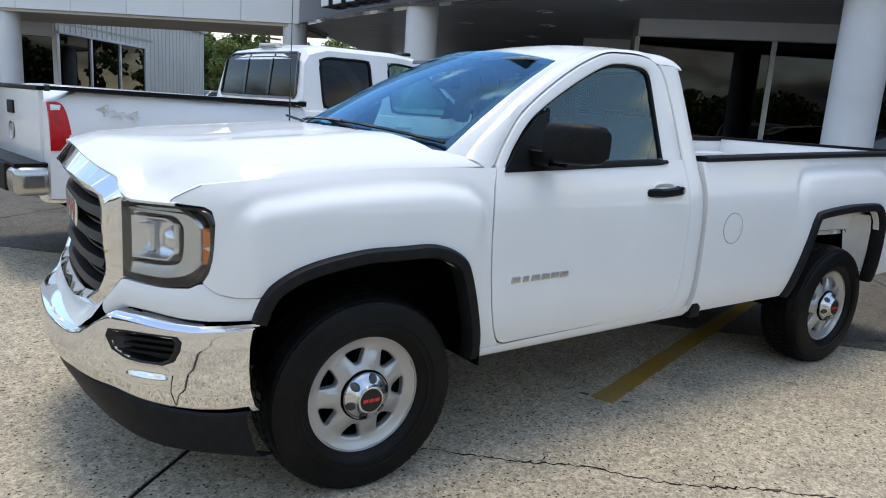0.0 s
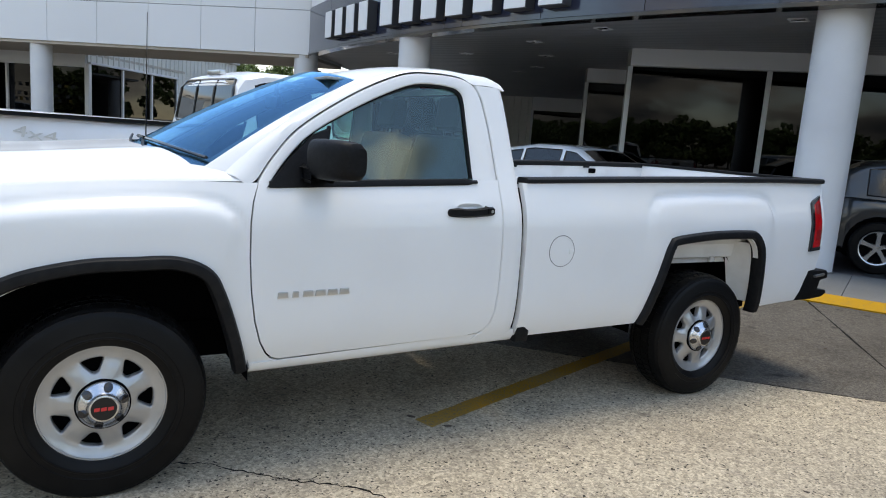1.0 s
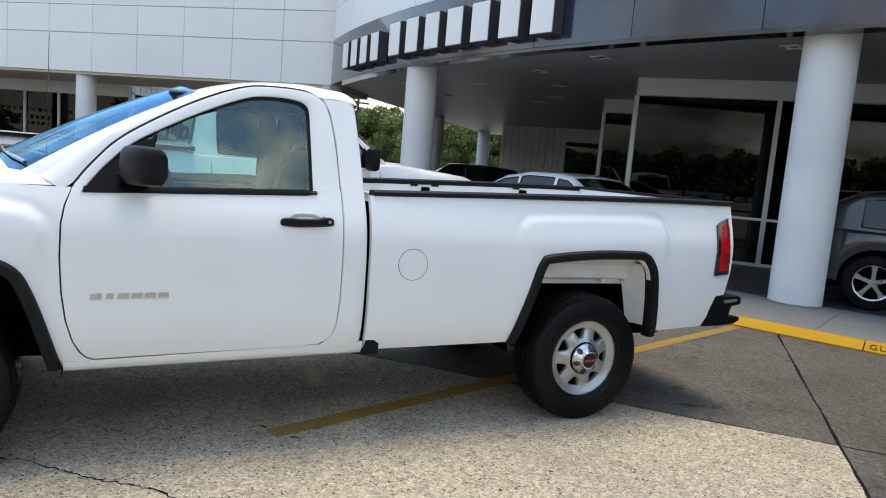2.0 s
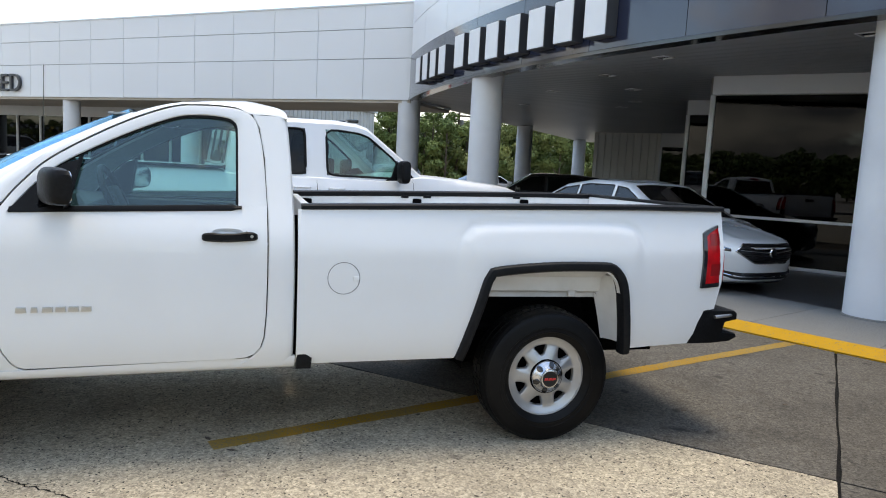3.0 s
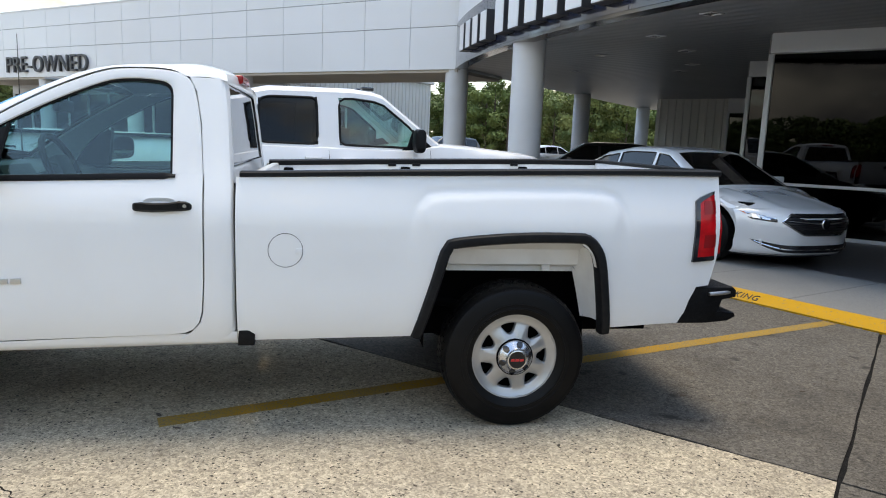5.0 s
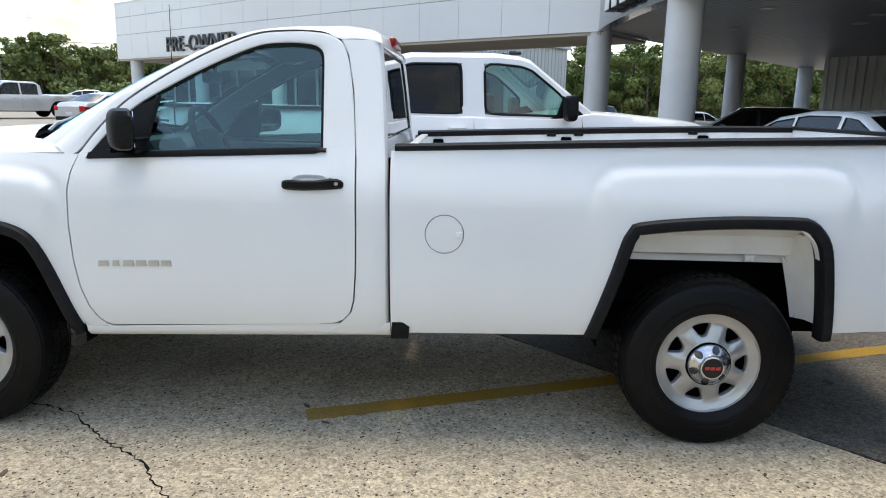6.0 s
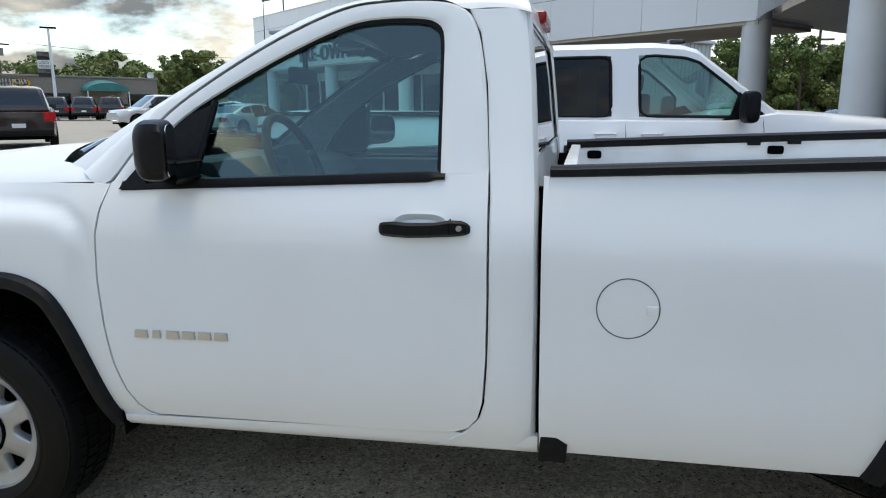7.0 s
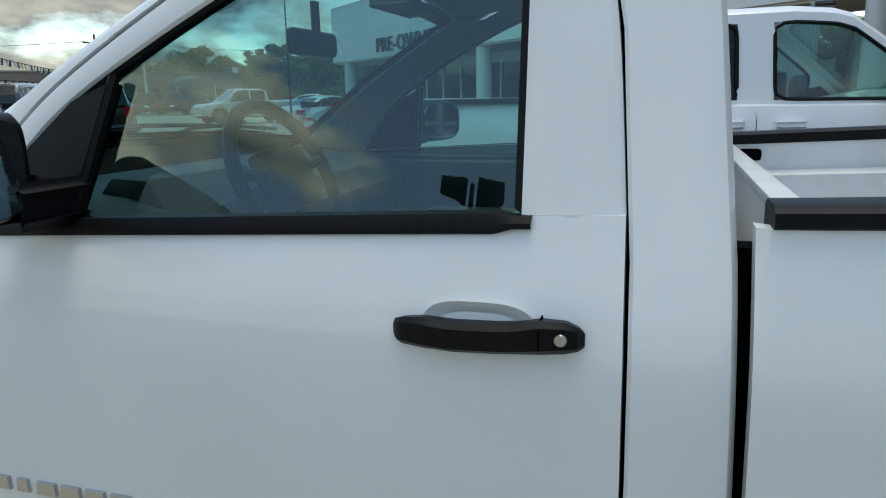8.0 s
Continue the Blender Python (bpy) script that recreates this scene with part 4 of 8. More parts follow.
            rows.append([Vector((x, s * (y0 + a), z)) for a, z in ((-0.004, zt - 0.004), (dy * 0.70, zt), (dy, zt - 0.15 * h), (dy, zl + 0.22 * h), (dy * 0.5, zl), (-0.004, zl + 0.004))])
        vs = ribbon(bm, *rows, closed=True)
        bm.faces.new(vs[0])
        bm.faces.new(vs[-1][::-1])
        bmesh.ops.recalc_face_normals(bm, faces=bm.faces)
        hd = part("handle", bm, BLACK_PLASTIC, door, "black pull handle", angle=24)
        bm = bmesh.new()
        yh = half_w(1.69, 1.15)
        prism(bm, [(yh, 1.1305), (yh + 0.0335, 1.142), (yh + 0.0335, 1.170), (yh + 0.018, 1.181), (yh, 1.181)], "x", 1.6895, 1.6915)
        for v in bm.verts:
            v.co.y *= s
        part("handle_gap", bm, DARK, hd)
        if s < 0:
            bm = bmesh.new()
            lathe(bm, [(0.0005, 0), (0.0075, 0), (0.0085, 0.002), (0.0085, 0.006)], 20, Matrix.Translation((1.718, -(half_w(1.72, 1.16) + 0.0325), 1.158)))
            part("key_lock", bm, SATIN, hd, "silver key lock")
        # model badge as plain raised bars
        for i in range(6):
            bm = bmesh.new()
            x0 = 0.666 + 0.0555 * i
            w = 0.030 if i == 1 else 0.047
            x0 += 0.008 if i == 1 else 0
            zb = 0.772 + 0.0235 * (x0 - 0.66)
            y0 = half_w(0.8, 0.78)
            prism(bm, [(x0, zb), (x0 + w, zb + 0.001), (x0 + w - 0.002, zb + 0.027), (x0 + 0.003, zb + 0.026)], "y", s * (y0 - 0.004), s * (y0 + 0.007), 0.003)
            part("badge_bar", bm, SATIN, door, "silver badge bar")
        # cab side behind the door, and the sill
        bm = bmesh.new()
        zs = [0.475 + 0.055 * i for i in range(15)]
        edge = [(interp(z, [(0.48, 1.64), (0.50, 1.70), (0.55, 1.748), (0.585, 1.776), (0.64, 1.791), (0.77, 1.800), (0.95, 1.802), (1.12, 1.800), (1.306, 1.794)]), z) for z in zs] + \
               [(1.772, 1.55), (1.743, 1.702), (1.706, 1.770)]
        lines = []
        for t, dy, dx in ((0, -0.03, 0), (0, -0.006, 0), (0.04, 0, 0), (0.5, 0.0, 0), (0.80, -0.004, 0), (0.92, -0.014, 0), (0.985, -0.036, 0), (1.0, -0.075, 0), (1.0, -0.115, -0.01)):
            row = []
            for x, z in edge:
                xe = interp(z, [(0.48, 1.940), (0.95, 1.938), (1.25, 1.930), (1.37, 1.922), (1.45, 1.914), (1.58, 1.905), (1.76, 1.885), (1.83, 1.86)])
                row.append(Vector((x + (xe - x) * t + dx, s * (both(z) + dy), z)))
            lines.append(row)
        ribbon(bm, *lines)
        bmesh.ops.recalc_face_normals(bm, faces=bm.faces)
        part("cab_corner", bm, WHITE, truck)
        bm = bmesh.new()
        ribbon(bm, *[[Vector((x, s * y, z + (0.0125 + k) * (x - 0.64))) for x in [0.565 + (1.947 - 0.565) * i / 30 for i in range(31)]]
                     for y, z, k in ((0.86, 0.478, 0.026), (0.893, 0.481, 0.026), (0.888, 0.457, 0.016), (0.868, 0.436, 0.012), (0.850, 0.427, 0.012), (0.78, 0.427, 0.012))])
        bmesh.ops.recalc_face_normals(bm, faces=bm.faces)
        part("sill", bm, WHITE, truck)
        # roof rail between the door seam and the roof
        bm = bmesh.new()
        n = 70
        a = [Vector((p.x, s * (both(p.z) - 0.004), p.z)) for p in resample([(x, 0, z) for x, z in smooth_line_2d([(0.535, 1.248), (0.580, 1.268)] + [(x - 0.005, z + 0.007) for x, z in SEAM[1:8]] + [(1.76, 1.774), (1.83, 1.770), (1.888, 1.757)])], n)]
        b = resample([Vector((x, s * y, z)) for x, y, z in smooth_line(RAIL_EDGE, 8)], n)
        mid = [p.lerp(q, 0.5) + Vector((0, s * 0.014, 0.012)) for p, q in zip(a, b)]
        m1 = [p.lerp(q, 0.2) + Vector((0, s * 0.008, 0.006)) for p, q in zip(a, b)]
        m2 = [p.lerp(q, 0.8) + Vector((0, s * 0.008, 0.010)) for p, q in zip(a, b)]
        ribbon(bm, [p + Vector((0, -s * 0.03, 0)) for p in a], a, m1, mid, m2, b)
        bmesh.ops.recalc_face_normals(bm, faces=bm.faces)
        part("roof_rail", bm, WHITE, truck)
        # front fender with its arch
        arch_in = [(0.515, 0.452), (0.465, 0.62), (0.405, 0.795), (0.355, 0.870), (0.255, 0.912), (0.10, 0.914), (-0.05, 0.908), (-0.24, 0.872), (-0.345, 0.82), (-0.385, 0.770), (-0.40, 0.822)]
        arch = [(p.x, p.z) for p in smooth_line([(x, 0, z) for x, z in arch_in], 4)]
        fen = [(0.585, 1.255), (0.558, 1.18), (0.546, 1.10), (0.544, 0.95), (0.553, 0.80), (0.571, 0.675), (0.598, 0.58), (0.628, 0.522), (0.655, 0.493), (0.690, 0.480), (0.67, 0.462), (0.60, 0.452)] + arch + \
              [(-0.415, 0.822), (-0.50, 0.818), (-0.545, 0.824), (-0.583, 0.855), (-0.566, 0.893), (-0.556, 0.94), (-0.548, 1.06), (-0.555, 1.098), (-0.575, 1.112), (-0.668, 1.118)] + \
              [(x, hood_edge(x)) for x in (-0.655, -0.62, -0.575, -0.45, -0.2, 0.1, 0.35)]
        fender = part("fender", panel(fen, fy, 0.015 if s < 0 else 0.04), WHITE, truck)
        # arch mouldings
        for nm, outl, host in (("front_arch_moulding", [(0.562, 0.448), (0.512, 0.63), (0.447, 0.82), (0.385, 0.918), (0.26, 0.968), (0.10, 0.969), (-0.06, 0.964), (-0.262, 0.926), (-0.385, 0.866), (-0.432, 0.80), (-0.452, 0.735)], None),
                               ("rear_arch_moulding", [(2.815, 0.502), (2.896, 0.780), (2.940, 0.945), (2.968, 0.995), (3.02, 1.028), (3.348, 1.059), (3.677, 1.063), (3.745, 1.047), (3.79, 1.005), (3.828, 0.93), (3.865, 0.74), (3.902, 0.515)], None)):
            cxx, czz = (0.05, 0.45) if nm[0] == "f" else (3.378, 0.45)
            line = resample([(p.x, 0, p.z) for p in smooth_line([(x, 0, z) for x, z in outl], 5)], 60)
            bm = bmesh.new()
            rows = []
            for off, dy in ((0.0, -0.002), (0.002, 0.014), (0.010, 0.026), (0.030, 0.030), (0.048, 0.024), (0.056, 0.008), (0.056, -0.05)):
                row = []
                for i, p in enumerate(line):
                    d = line[min(i + 1, 59)] - line[max(i - 1, 0)]
                    nn = Vector((d.z, 0, -d.x)).normalized()
                    if (p + nn * 0.05 - Vector((cxx, 0, czz))).length > (p - nn * 0.05 - Vector((cxx, 0, czz))).length:
                        nn = -nn
                    q = p + nn * off
                    row.append(Vector((q.x, s * (half_w(p.x, p.z) + dy), q.z)))
                rows.append(row)
            vs = ribbon(bm, *rows)
            for side in (0, -1):
                bm.faces.new([r[side] for r in vs])
            bmesh.ops.recalc_face_normals(bm, faces=bm.faces)
            part(nm, bm, MOULDING, truck, "black plastic wheel arch moulding")
        # bed side
        arch_in = [(2.868, 0.502), (2.945, 0.765), (2.985, 0.915), (3.008, 0.950), (3.045, 0.974), (3.35, 1.004), (3.66, 1.008), (3.70, 0.998), (3.738, 0.97), (3.774, 0.912), (3.81, 0.74), (3.845, 0.54)]
        arch = [(p.x, p.z) for p in smooth_line([(x, 0, z) for x, z in arch_in], 4)]
        bed = [(1.952, 0.485)] + arch + [(4.10, 0.558), (4.30, 0.570), (4.335, 0.70), (4.37, 0.775), (4.44, 0.785), (4.475, 0.95), (4.485, 1.20), (4.487, 1.378), (4.0, 1.370), (3.4, 1.352), (2.7, 1.327), (1.944, 1.297)]
        bedside = part("bed_side", panel(bed, fy, 0.015 if s < 0 else 0.05), WHITE, truck)
        bm = bmesh.new()
        if s < 0:
            lathe(bm, [(0.0815, 0.0), (0.0845, 0.0), (0.0845, 0.004), (0.0815, 0.004)], 64, Matrix.Translation((2.183, -half_w(2.18, 0.95) - 0.0022, 0.951)))
            for v in bm.verts:
                v.co.y = -half_w(v.co.x, v.co.z) - 0.0012 + (0.003 if v.co.y > -half_w(2.18, 0.95) else 0)
            part("fuel_door_gap", bm, PANEL_JOINT, bedside, "round fuel door outline")
            bm = bmesh.new()
            box(bm, 2.232, 2.262, -half_w(2.2, 0.95) - 0.004, -half_w(2.2, 0.95) + 0.004, 0.936, 0.962, 0.003)
            part("fuel_door_notch", bm, WHITE, bedside)
        bm.free() if s > 0 else None
        # black rail cap
        bm = bmesh.new()
        xs = [1.962 + (4.487 - 1.962) * i / 40 for i in range(41)]
        zr = lambda x: interp(x, [(1.98, 1.298), (2.7, 1.327), (3.4, 1.352), (4.0, 1.370), (4.49, 1.378)])
        vs = ribbon(bm, *[[Vector((x, s * y, zr(x) + dz)) for x in xs] for y, dz in ((0.868, -0.004), (0.882, 0.002), (0.880, 0.020), (0.868, 0.028), (0.80, 0.028), (0.785, 0.020), (0.785, -0.012))])
        for side in (0, -1):
            bm.faces.new([r[side] for r in vs])
        bmesh.ops.recalc_face_normals(bm, faces=bm.faces)
        part("rail_cap", bm, BLACK_PLASTIC, truck, "black plastic bed rail cap")
        # inner wall of the bed
        bm = bmesh.new()
        ribbon(bm, *[[Vector((x, s * y, (zr(x) if z is None else z) + dz)) for x in (2.0, 2.8, 3.6, 4.44)] for y, z, dz in ((0.79, None, 0.0), (0.79, None, -0.10), (0.735, None, -0.115), (0.735, 0.86, 0))])
        part("bed_wall", bm, BEDWHITE, truck)
        for k, x in enumerate((2.10, 2.95, 3.85)):
            bm = bmesh.new()
            box(bm, x - 0.035, x + 0.035, s * 0.782, s * 0.789, 1.235 + 0.03 * k, 1.275 + 0.03 * k, 0.012)
            part("stake_pocket", bm, DARK, truck, "dark stake pocket hole")
        for x in (2.85, 3.03, 3.78):
            bm = bmesh.new()
            box(bm, x - 0.03, x + 0.03, s * 0.775, s * 0.788, zr(x) - 0.026, zr(x) - 0.004, 0.003)
            part("rail_clip", bm, BLACK_PLASTIC, truck)
        # tail lamp
        fl = lambda x, z: s * (half_w(min(x, 4.45), z) + 0.012 - 0.06 * sstep(4.43, 4.53, x))
        bm = panel([(4.345, 0.930), (4.358, 1.235), (4.38, 1.252), (4.44, 1.282), (4.50, 1.294), (4.522, 1.10), (4.518, 0.955), (4.49, 0.945)], fl, 0.04, 0.01, 0.06)
        lamp = part("tail_lamp", bm, REDLENS, truck, "tall red tail lamp")
        f2 = lambda x, z: fl(x, z) + s * 0.003
        bm = panel([(4.326, 0.914), (4.490, 0.929), (4.520, 0.938), (4.518, 0.956), (4.352, 0.941), (4.364, 1.229), (4.388, 1.247), (4.440, 1.276), (4.503, 1.288), (4.502, 1.302), (4.44, 1.291), (4.372, 1.262), (4.342, 1.240)], f2, 0.04, 0.012, 0.05)
        part("lamp_surround", bm, GLOSS_BLACK, lamp, "black lamp surround")
        for z0, z1, mt in ((0.99, 1.06, DARKRED), (1.17, 1.24, DARKRED)):
            bm = panel([(4.385, z0), (4.505, z0 + 0.01), (4.507, z1 + 0.01), (4.388, z1)], lambda x, z: fl(x, z) + s * 0.002, 0.03, 0.004, 0.004)
            part("lens_band", bm, mt, lamp, "darker red lens band")
        bm = panel([(4.475, 1.085), (4.513, 1.088), (4.512, 1.155), (4.474, 1.15)], lambda x, z: fl(x, z) + s * 0.003, 0.03, 0.004, 0.004)
        part("reverse_lens", bm, EMBLEM_RED, lamp)
        # inner fender skins in the rear arch
        bm = bmesh.new()
        ribbon(bm, *[[Vector((x, s * y, z)) for x in (2.94, 3.1, 3.3, 3.5, 3.7, 3.80)] for y, z in ((0.90, 1.0), (0.86, 0.99), (0.80, 0.95), (0.785, 0.865), (0.77, 0.855))])
        ribbon(bm, *[[Vector((x + (0.03 * k), s * y, z)) for z, x in ((0.97, 3.735), (0.85, 3.76), (0.7, 3.80), (0.57, 3.83))] for k, y in ((1, 0.91), (0.5, 0.86), (0, 0.80), (-1.5, 0.76))])
        part("inner_skin", bm, BEDWHITE, truck)
        for x in (3.0, 3.56):
            bm = bmesh.new()
            box(bm, x - 0.022, x + 0.022, s * 0.776, s * 0.784, 0.835, 0.862, 0.006)
            part("skin_tab", bm, BEDWHITE, truck)
        # dark strip added in the cab-bed gap, standing for the shade there
        bm = bmesh.new()
        box(bm, 1.918, 1.966, s * 0.775, s * 0.815, 0.50, 1.262, 0.004)
        part("gap_shade", bm, DARK, truck, "dark strip added as shade between cab and bed")
        # mud flap behind the sill, and the small dark block at the gap
        bm = bmesh.new()
        prism(bm, [(1.950, 0.462), (2.03, 0.462), (2.035, 0.520), (2.0, 0.548), (1.955, 0.545)], "y", s * 0.80, s * 0.912, 0.010)
        part("gap_block", bm, BLACK_PLASTIC, truck)
    return truck


truck = pickup()

# ---- cab shell: roof, windshield, rear wall, hood ----
edge = resample([Vector(p) for p in smooth_line(RAIL_EDGE, 8)], 40)
bm = bmesh.new()
rows = []
for p in edge:
    if p.x < 1.105:
        continue
    t = sstep(1.0, 1.5, p.x)
    crown = 0.038 + 0.012 * t - 0.026 * sstep(1.66, 1.87, p.x)
    bow = 0.002 * sstep(1.6, 1.86, p.x) - 0.02 * (1 - sstep(1.105, 1.35, p.x))
    rows.append([Vector((p.x + bow * (1 - v * v), p.y * v, p.z + crown * (1 - abs(v) ** 2.4))) for v in [-1 + 2 * k / 24 for k in range(25)]])
last = rows[-1]
for t in (0.15, 0.35, 0.6, 0.85, 1.0):
    rows.append([p + Vector((0.010 * math.sin(t * math.pi * 0.6), 0.004 * t * p.y, -t * (p.z - 1.752))) for p in last])
ribbon(bm, *rows)
bmesh.ops.recalc_face_normals(bm, faces=bm.faces)
part("roof", bm, WHITE, truck)
first = rows[0]
bm = bmesh.new()


def ws(u, v):
    """The windshield: u from cowl to roof, v across."""
    k = (v * 2 - 1)
    lo = Vector((0.375 - 0.20 * (1 - k * k), 0.795 * k, 1.300 + 0.055 * (1 - abs(k) ** 2)))
    hi = Vector((1.105 - 0.075 * (1 - k * k), 0.605 * k, 1.738 + 0.055 * (1 - abs(k) ** 2.2)))
    p = lo.lerp(hi, u)
    p.z += 0.022 * math.sin(math.pi * u)
    return p


grid(bm, ws, 12, 24)
bmesh.ops.recalc_face_normals(bm, faces=bm.faces)
part("windshield", bm, GLASS_WS, truck, "tinted curved windshield with sky blue put into its gloss")
bm = bmesh.new()
for u0, u1 in ((0.93, 1.0), (0.0, 0.05)):
    grid(bm, lambda u, v: ws(u0 + (u1 - u0) * u, v) + Vector((0.003, 0, -0.004)), 2, 24)
for v0, v1 in ((0.0, 0.025), (0.975, 1.0)):
    grid(bm, lambda u, v: ws(u, v0 + (v1 - v0) * v) + Vector((0.003, 0, -0.004)), 12, 2)
part("windshield_band", bm, GLOSS_BLACK, truck, "black border of the windshield")
for s in (-1, 1):
    bm = bmesh.new()
    n = 24
    a = [ws(i / n, 0.0 if s < 0 else 1.0) for i in range(n + 1)]
    b = resample([p for p in [Vector((x, s * y, z)) for x, y, z in smooth_line(RAIL_EDGE, 8)] if p.x < 1.16], n + 1)
    ribbon(bm, [p + Vector((0.01, -s * 0.0, -0.02)) for p in a], [p + Vector((0, 0, 0.003)) for p in a], [p.lerp(q, 0.5) + Vector((-0.004, s * 0.0, 0.008)) for p, q in zip(a, b)], b)
    bmesh.ops.recalc_face_normals(bm, faces=bm.faces)
    part("pillar", bm, WHITE, truck)
# rear wall with an opening, and the window in it
def cab_back(z, v=1.0):
    return interp(z, [(0.48, 1.928), (0.95, 1.926), (1.25, 1.918), (1.37, 1.909), (1.45, 1.900), (1.58, 1.890), (1.70, 1.876), (1.80, 1.862)]) + 0.0005 * (1 - v * v)


def back_pt(v, z, off=0.0):
    return Vector((cab_back(z, v) + off, v * (both(z) - 0.085), z))


vs_all = [-1 + 2 * k / 16 for k in range(17)]
WIN_Z = (1.345, 1.40, 1.48, 1.56, 1.64, 1.70, 1.745)
bm = bmesh.new()
ribbon(bm, *[[back_pt(v, z) for v in vs_all] for z in (0.50, 0.8, 1.1, 1.25, WIN_Z[0])])
ribbon(bm, *[[back_pt(v, z) for v in vs_all] for z in (WIN_Z[-1], 1.765, 1.785)])
for a, b in ((-1.0, -0.965), (0.965, 1.0)):
    ribbon(bm, *[[back_pt(a + (b - a) * k / 2, z) for k in range(3)] for z in WIN_Z])
bmesh.ops.recalc_face_normals(bm, faces=bm.faces)
part("rear_wall", bm, WHITE, truck)
bm = bmesh.new()
ribbon(bm, *[[back_pt(v * 0.965, z, -0.003) for v in vs_all] for z in WIN_Z])
part("rear_window", bm, GLASS_DARK, truck, "dark rear window")
bm = bmesh.new()
ring_p = [back_pt(-0.965 + 1.93 * k / 12, WIN_Z[0], 0.0) for k in range(13)] + [back_pt(0.965, z, 0.0) for z in WIN_Z[1:-1]] + [back_pt(0.965 - 1.93 * k / 12, WIN_Z[-1], 0.0) for k in range(13)] + [back_pt(-0.965, z, 0.0) for z in WIN_Z[-2:0:-1]]
tube(bm, ring_p + ring_p[:1], 0.006, 6, False)
part("rear_window_rubber", bm, GLOSS_BLACK, truck, "black rubber round the rear window")
bm = bmesh.new()
box(bm, 1.835, 1.898, -0.17, 0.17, 1.785, 1.833, 0.014, 3)
part("stop_lamp", bm, DARKRED, truck, "red high stop lamp")


def hood_front(y):
    """Height of the hood's leading edge: along the grille top, then down to the lamp."""
    y = abs(y)
    return interp(y, [(0.0, 1.256), (0.20, 1.250), (0.39, 1.222), (0.55, 1.192), (0.600, 1.178), (0.630, 1.150), (0.662, 1.119), (0.70, 1.117), (0.80, 1.117)])


bm = bmesh.new()
rows = []
for i in range(41):
    u = (i / 40) ** 1.7
    row = []
    for k in range(85):
        v = -1 + 2 * k / 84
        v = math.copysign(1 - (1 - abs(v)) ** 1.25, v)
        yf = v * 0.787
        x0 = front_x(yf, 0.03 * (1 - sstep(0.58, 0.65, abs(yf))))
        x1 = 0.375 - 0.20 * (1 - v * v) if abs(v) < 0.9 else 0.375 + 0.16 * (abs(v) - 0.9) / 0.1
        x = x0 + (x1 - x0) * u
        e, m = hood_edge(x), hood_mid(x)
        wmax = half_w(x, e) * 0.997
        y = yf + (v * wmax - yf) * sstep(0.0, 0.12, u)
        a = abs(v)
        ridge = 0.006 * math.exp(-((a - 0.62) / 0.10) ** 2) * sstep(-0.8, -0.4, x)
        fil = 0.060 * (1 - max(0.0, (a - 0.74) / 0.26) ** 1.8) ** 0.72
        H = e + fil + (m - e - 0.060) * (1 - a ** 3.2) + ridge
        zb = hood_front(yf)
        q = 1 - (1 - min((x - x0) / (0.16 + 0.26 * sstep(0.5, 0.7, abs(yf))), 1.0)) ** 2.2
        row.append(Vector((x, y, zb + (max(H, zb) - zb) * q)))
    rows.append(row)
ribbon(bm, [p + Vector((0.03, 0, -0.030)) for p in rows[0]], [p + Vector((0.006, 0, -0.012)) for p in rows[0]], *rows)
bmesh.ops.recalc_face_normals(bm, faces=bm.faces)
part("hood", bm, WHITE, truck, angle=50)
# cut line of the hood beside the lamp
for s in (-1, 1):
    bm = bmesh.new()
    ln = [Vector((x, 0, hood_edge(x))) for x in [-0.668 + 0.09 * i / 12 for i in range(13)]]
    tube(bm, [(p.x, s * (half_w(p.x, p.z) - 0.0005), p.z) for p in ln], 0.0016, 5)
    part("hood_gap", bm, PANEL_JOINT, truck)
# cowl, wipers, aerial
bm = bmesh.new()
grid(bm, lambda u, v: Vector((0.385 - 0.20 * (1 - (2 * v - 1) ** 2) - 0.10 + 0.12 * u, (2 * v - 1) * 0.77, hood_edge(0.3) + 0.025 + 0.06 * (1 - abs(2 * v - 1) ** 2) + 0.035 * u - 0.012)), 3, 20)
part("cowl", bm, BLACK_PLASTIC, truck, "black plastic cowl under the windshield")
for y0, y1 in ((-0.62, 0.02), (0.0, 0.6)):
    wip = part("wiper_arm", (lambda b: (tube(b, [(0.19, y0 + 0.12, 1.335), (0.20, (y0 + y1) / 2, 1.375), (0.235, y1, 1.39)], 0.007, 6), b)[1])(bmesh.new()), BLACK_PLASTIC, truck)
    bm = bmesh.new()
    tube(bm, [ws(0.06, 0.5 + 0.5 * (y0 + (y1 - y0) * t) / 0.8) + Vector((-0.012, 0, 0.012)) for t in (-0.25, 0.1, 0.5, 0.9, 1.1)], 0.008, 6)
    part("wiper_blade", bm, GLOSS_BLACK, wip)
bm = bmesh.new()
tube(bm, [(0.325, 0.80, 1.24), (0.328, 0.80, 1.7), (0.332, 0.80, 2.10)], [0.005, 0.003, 0.0018], 6)
part("aerial", bm, GLOSS_BLACK, truck, "thin black whip aerial")

# ---- front end: grille, lamps, bumper ----
def arc_pt(y, z, pad=0.0):
    return Vector((front_x(y, pad), y, z))


def wrap(bm, y0, y1, prof, n=24):
    """A strip that follows the rounded nose between two widths: prof of (z at y0 end, z at y1 end, pad)."""
    rows = []
    for za, zb, pad in prof:
        rows.append([arc_pt(y0 + (y1 - y0) * i / n, za + (zb - za) * i / n, pad) for i in range(n + 1)])
    ribbon(bm, *rows)
    bmesh.ops.recalc_face_normals(bm, faces=bm.faces)


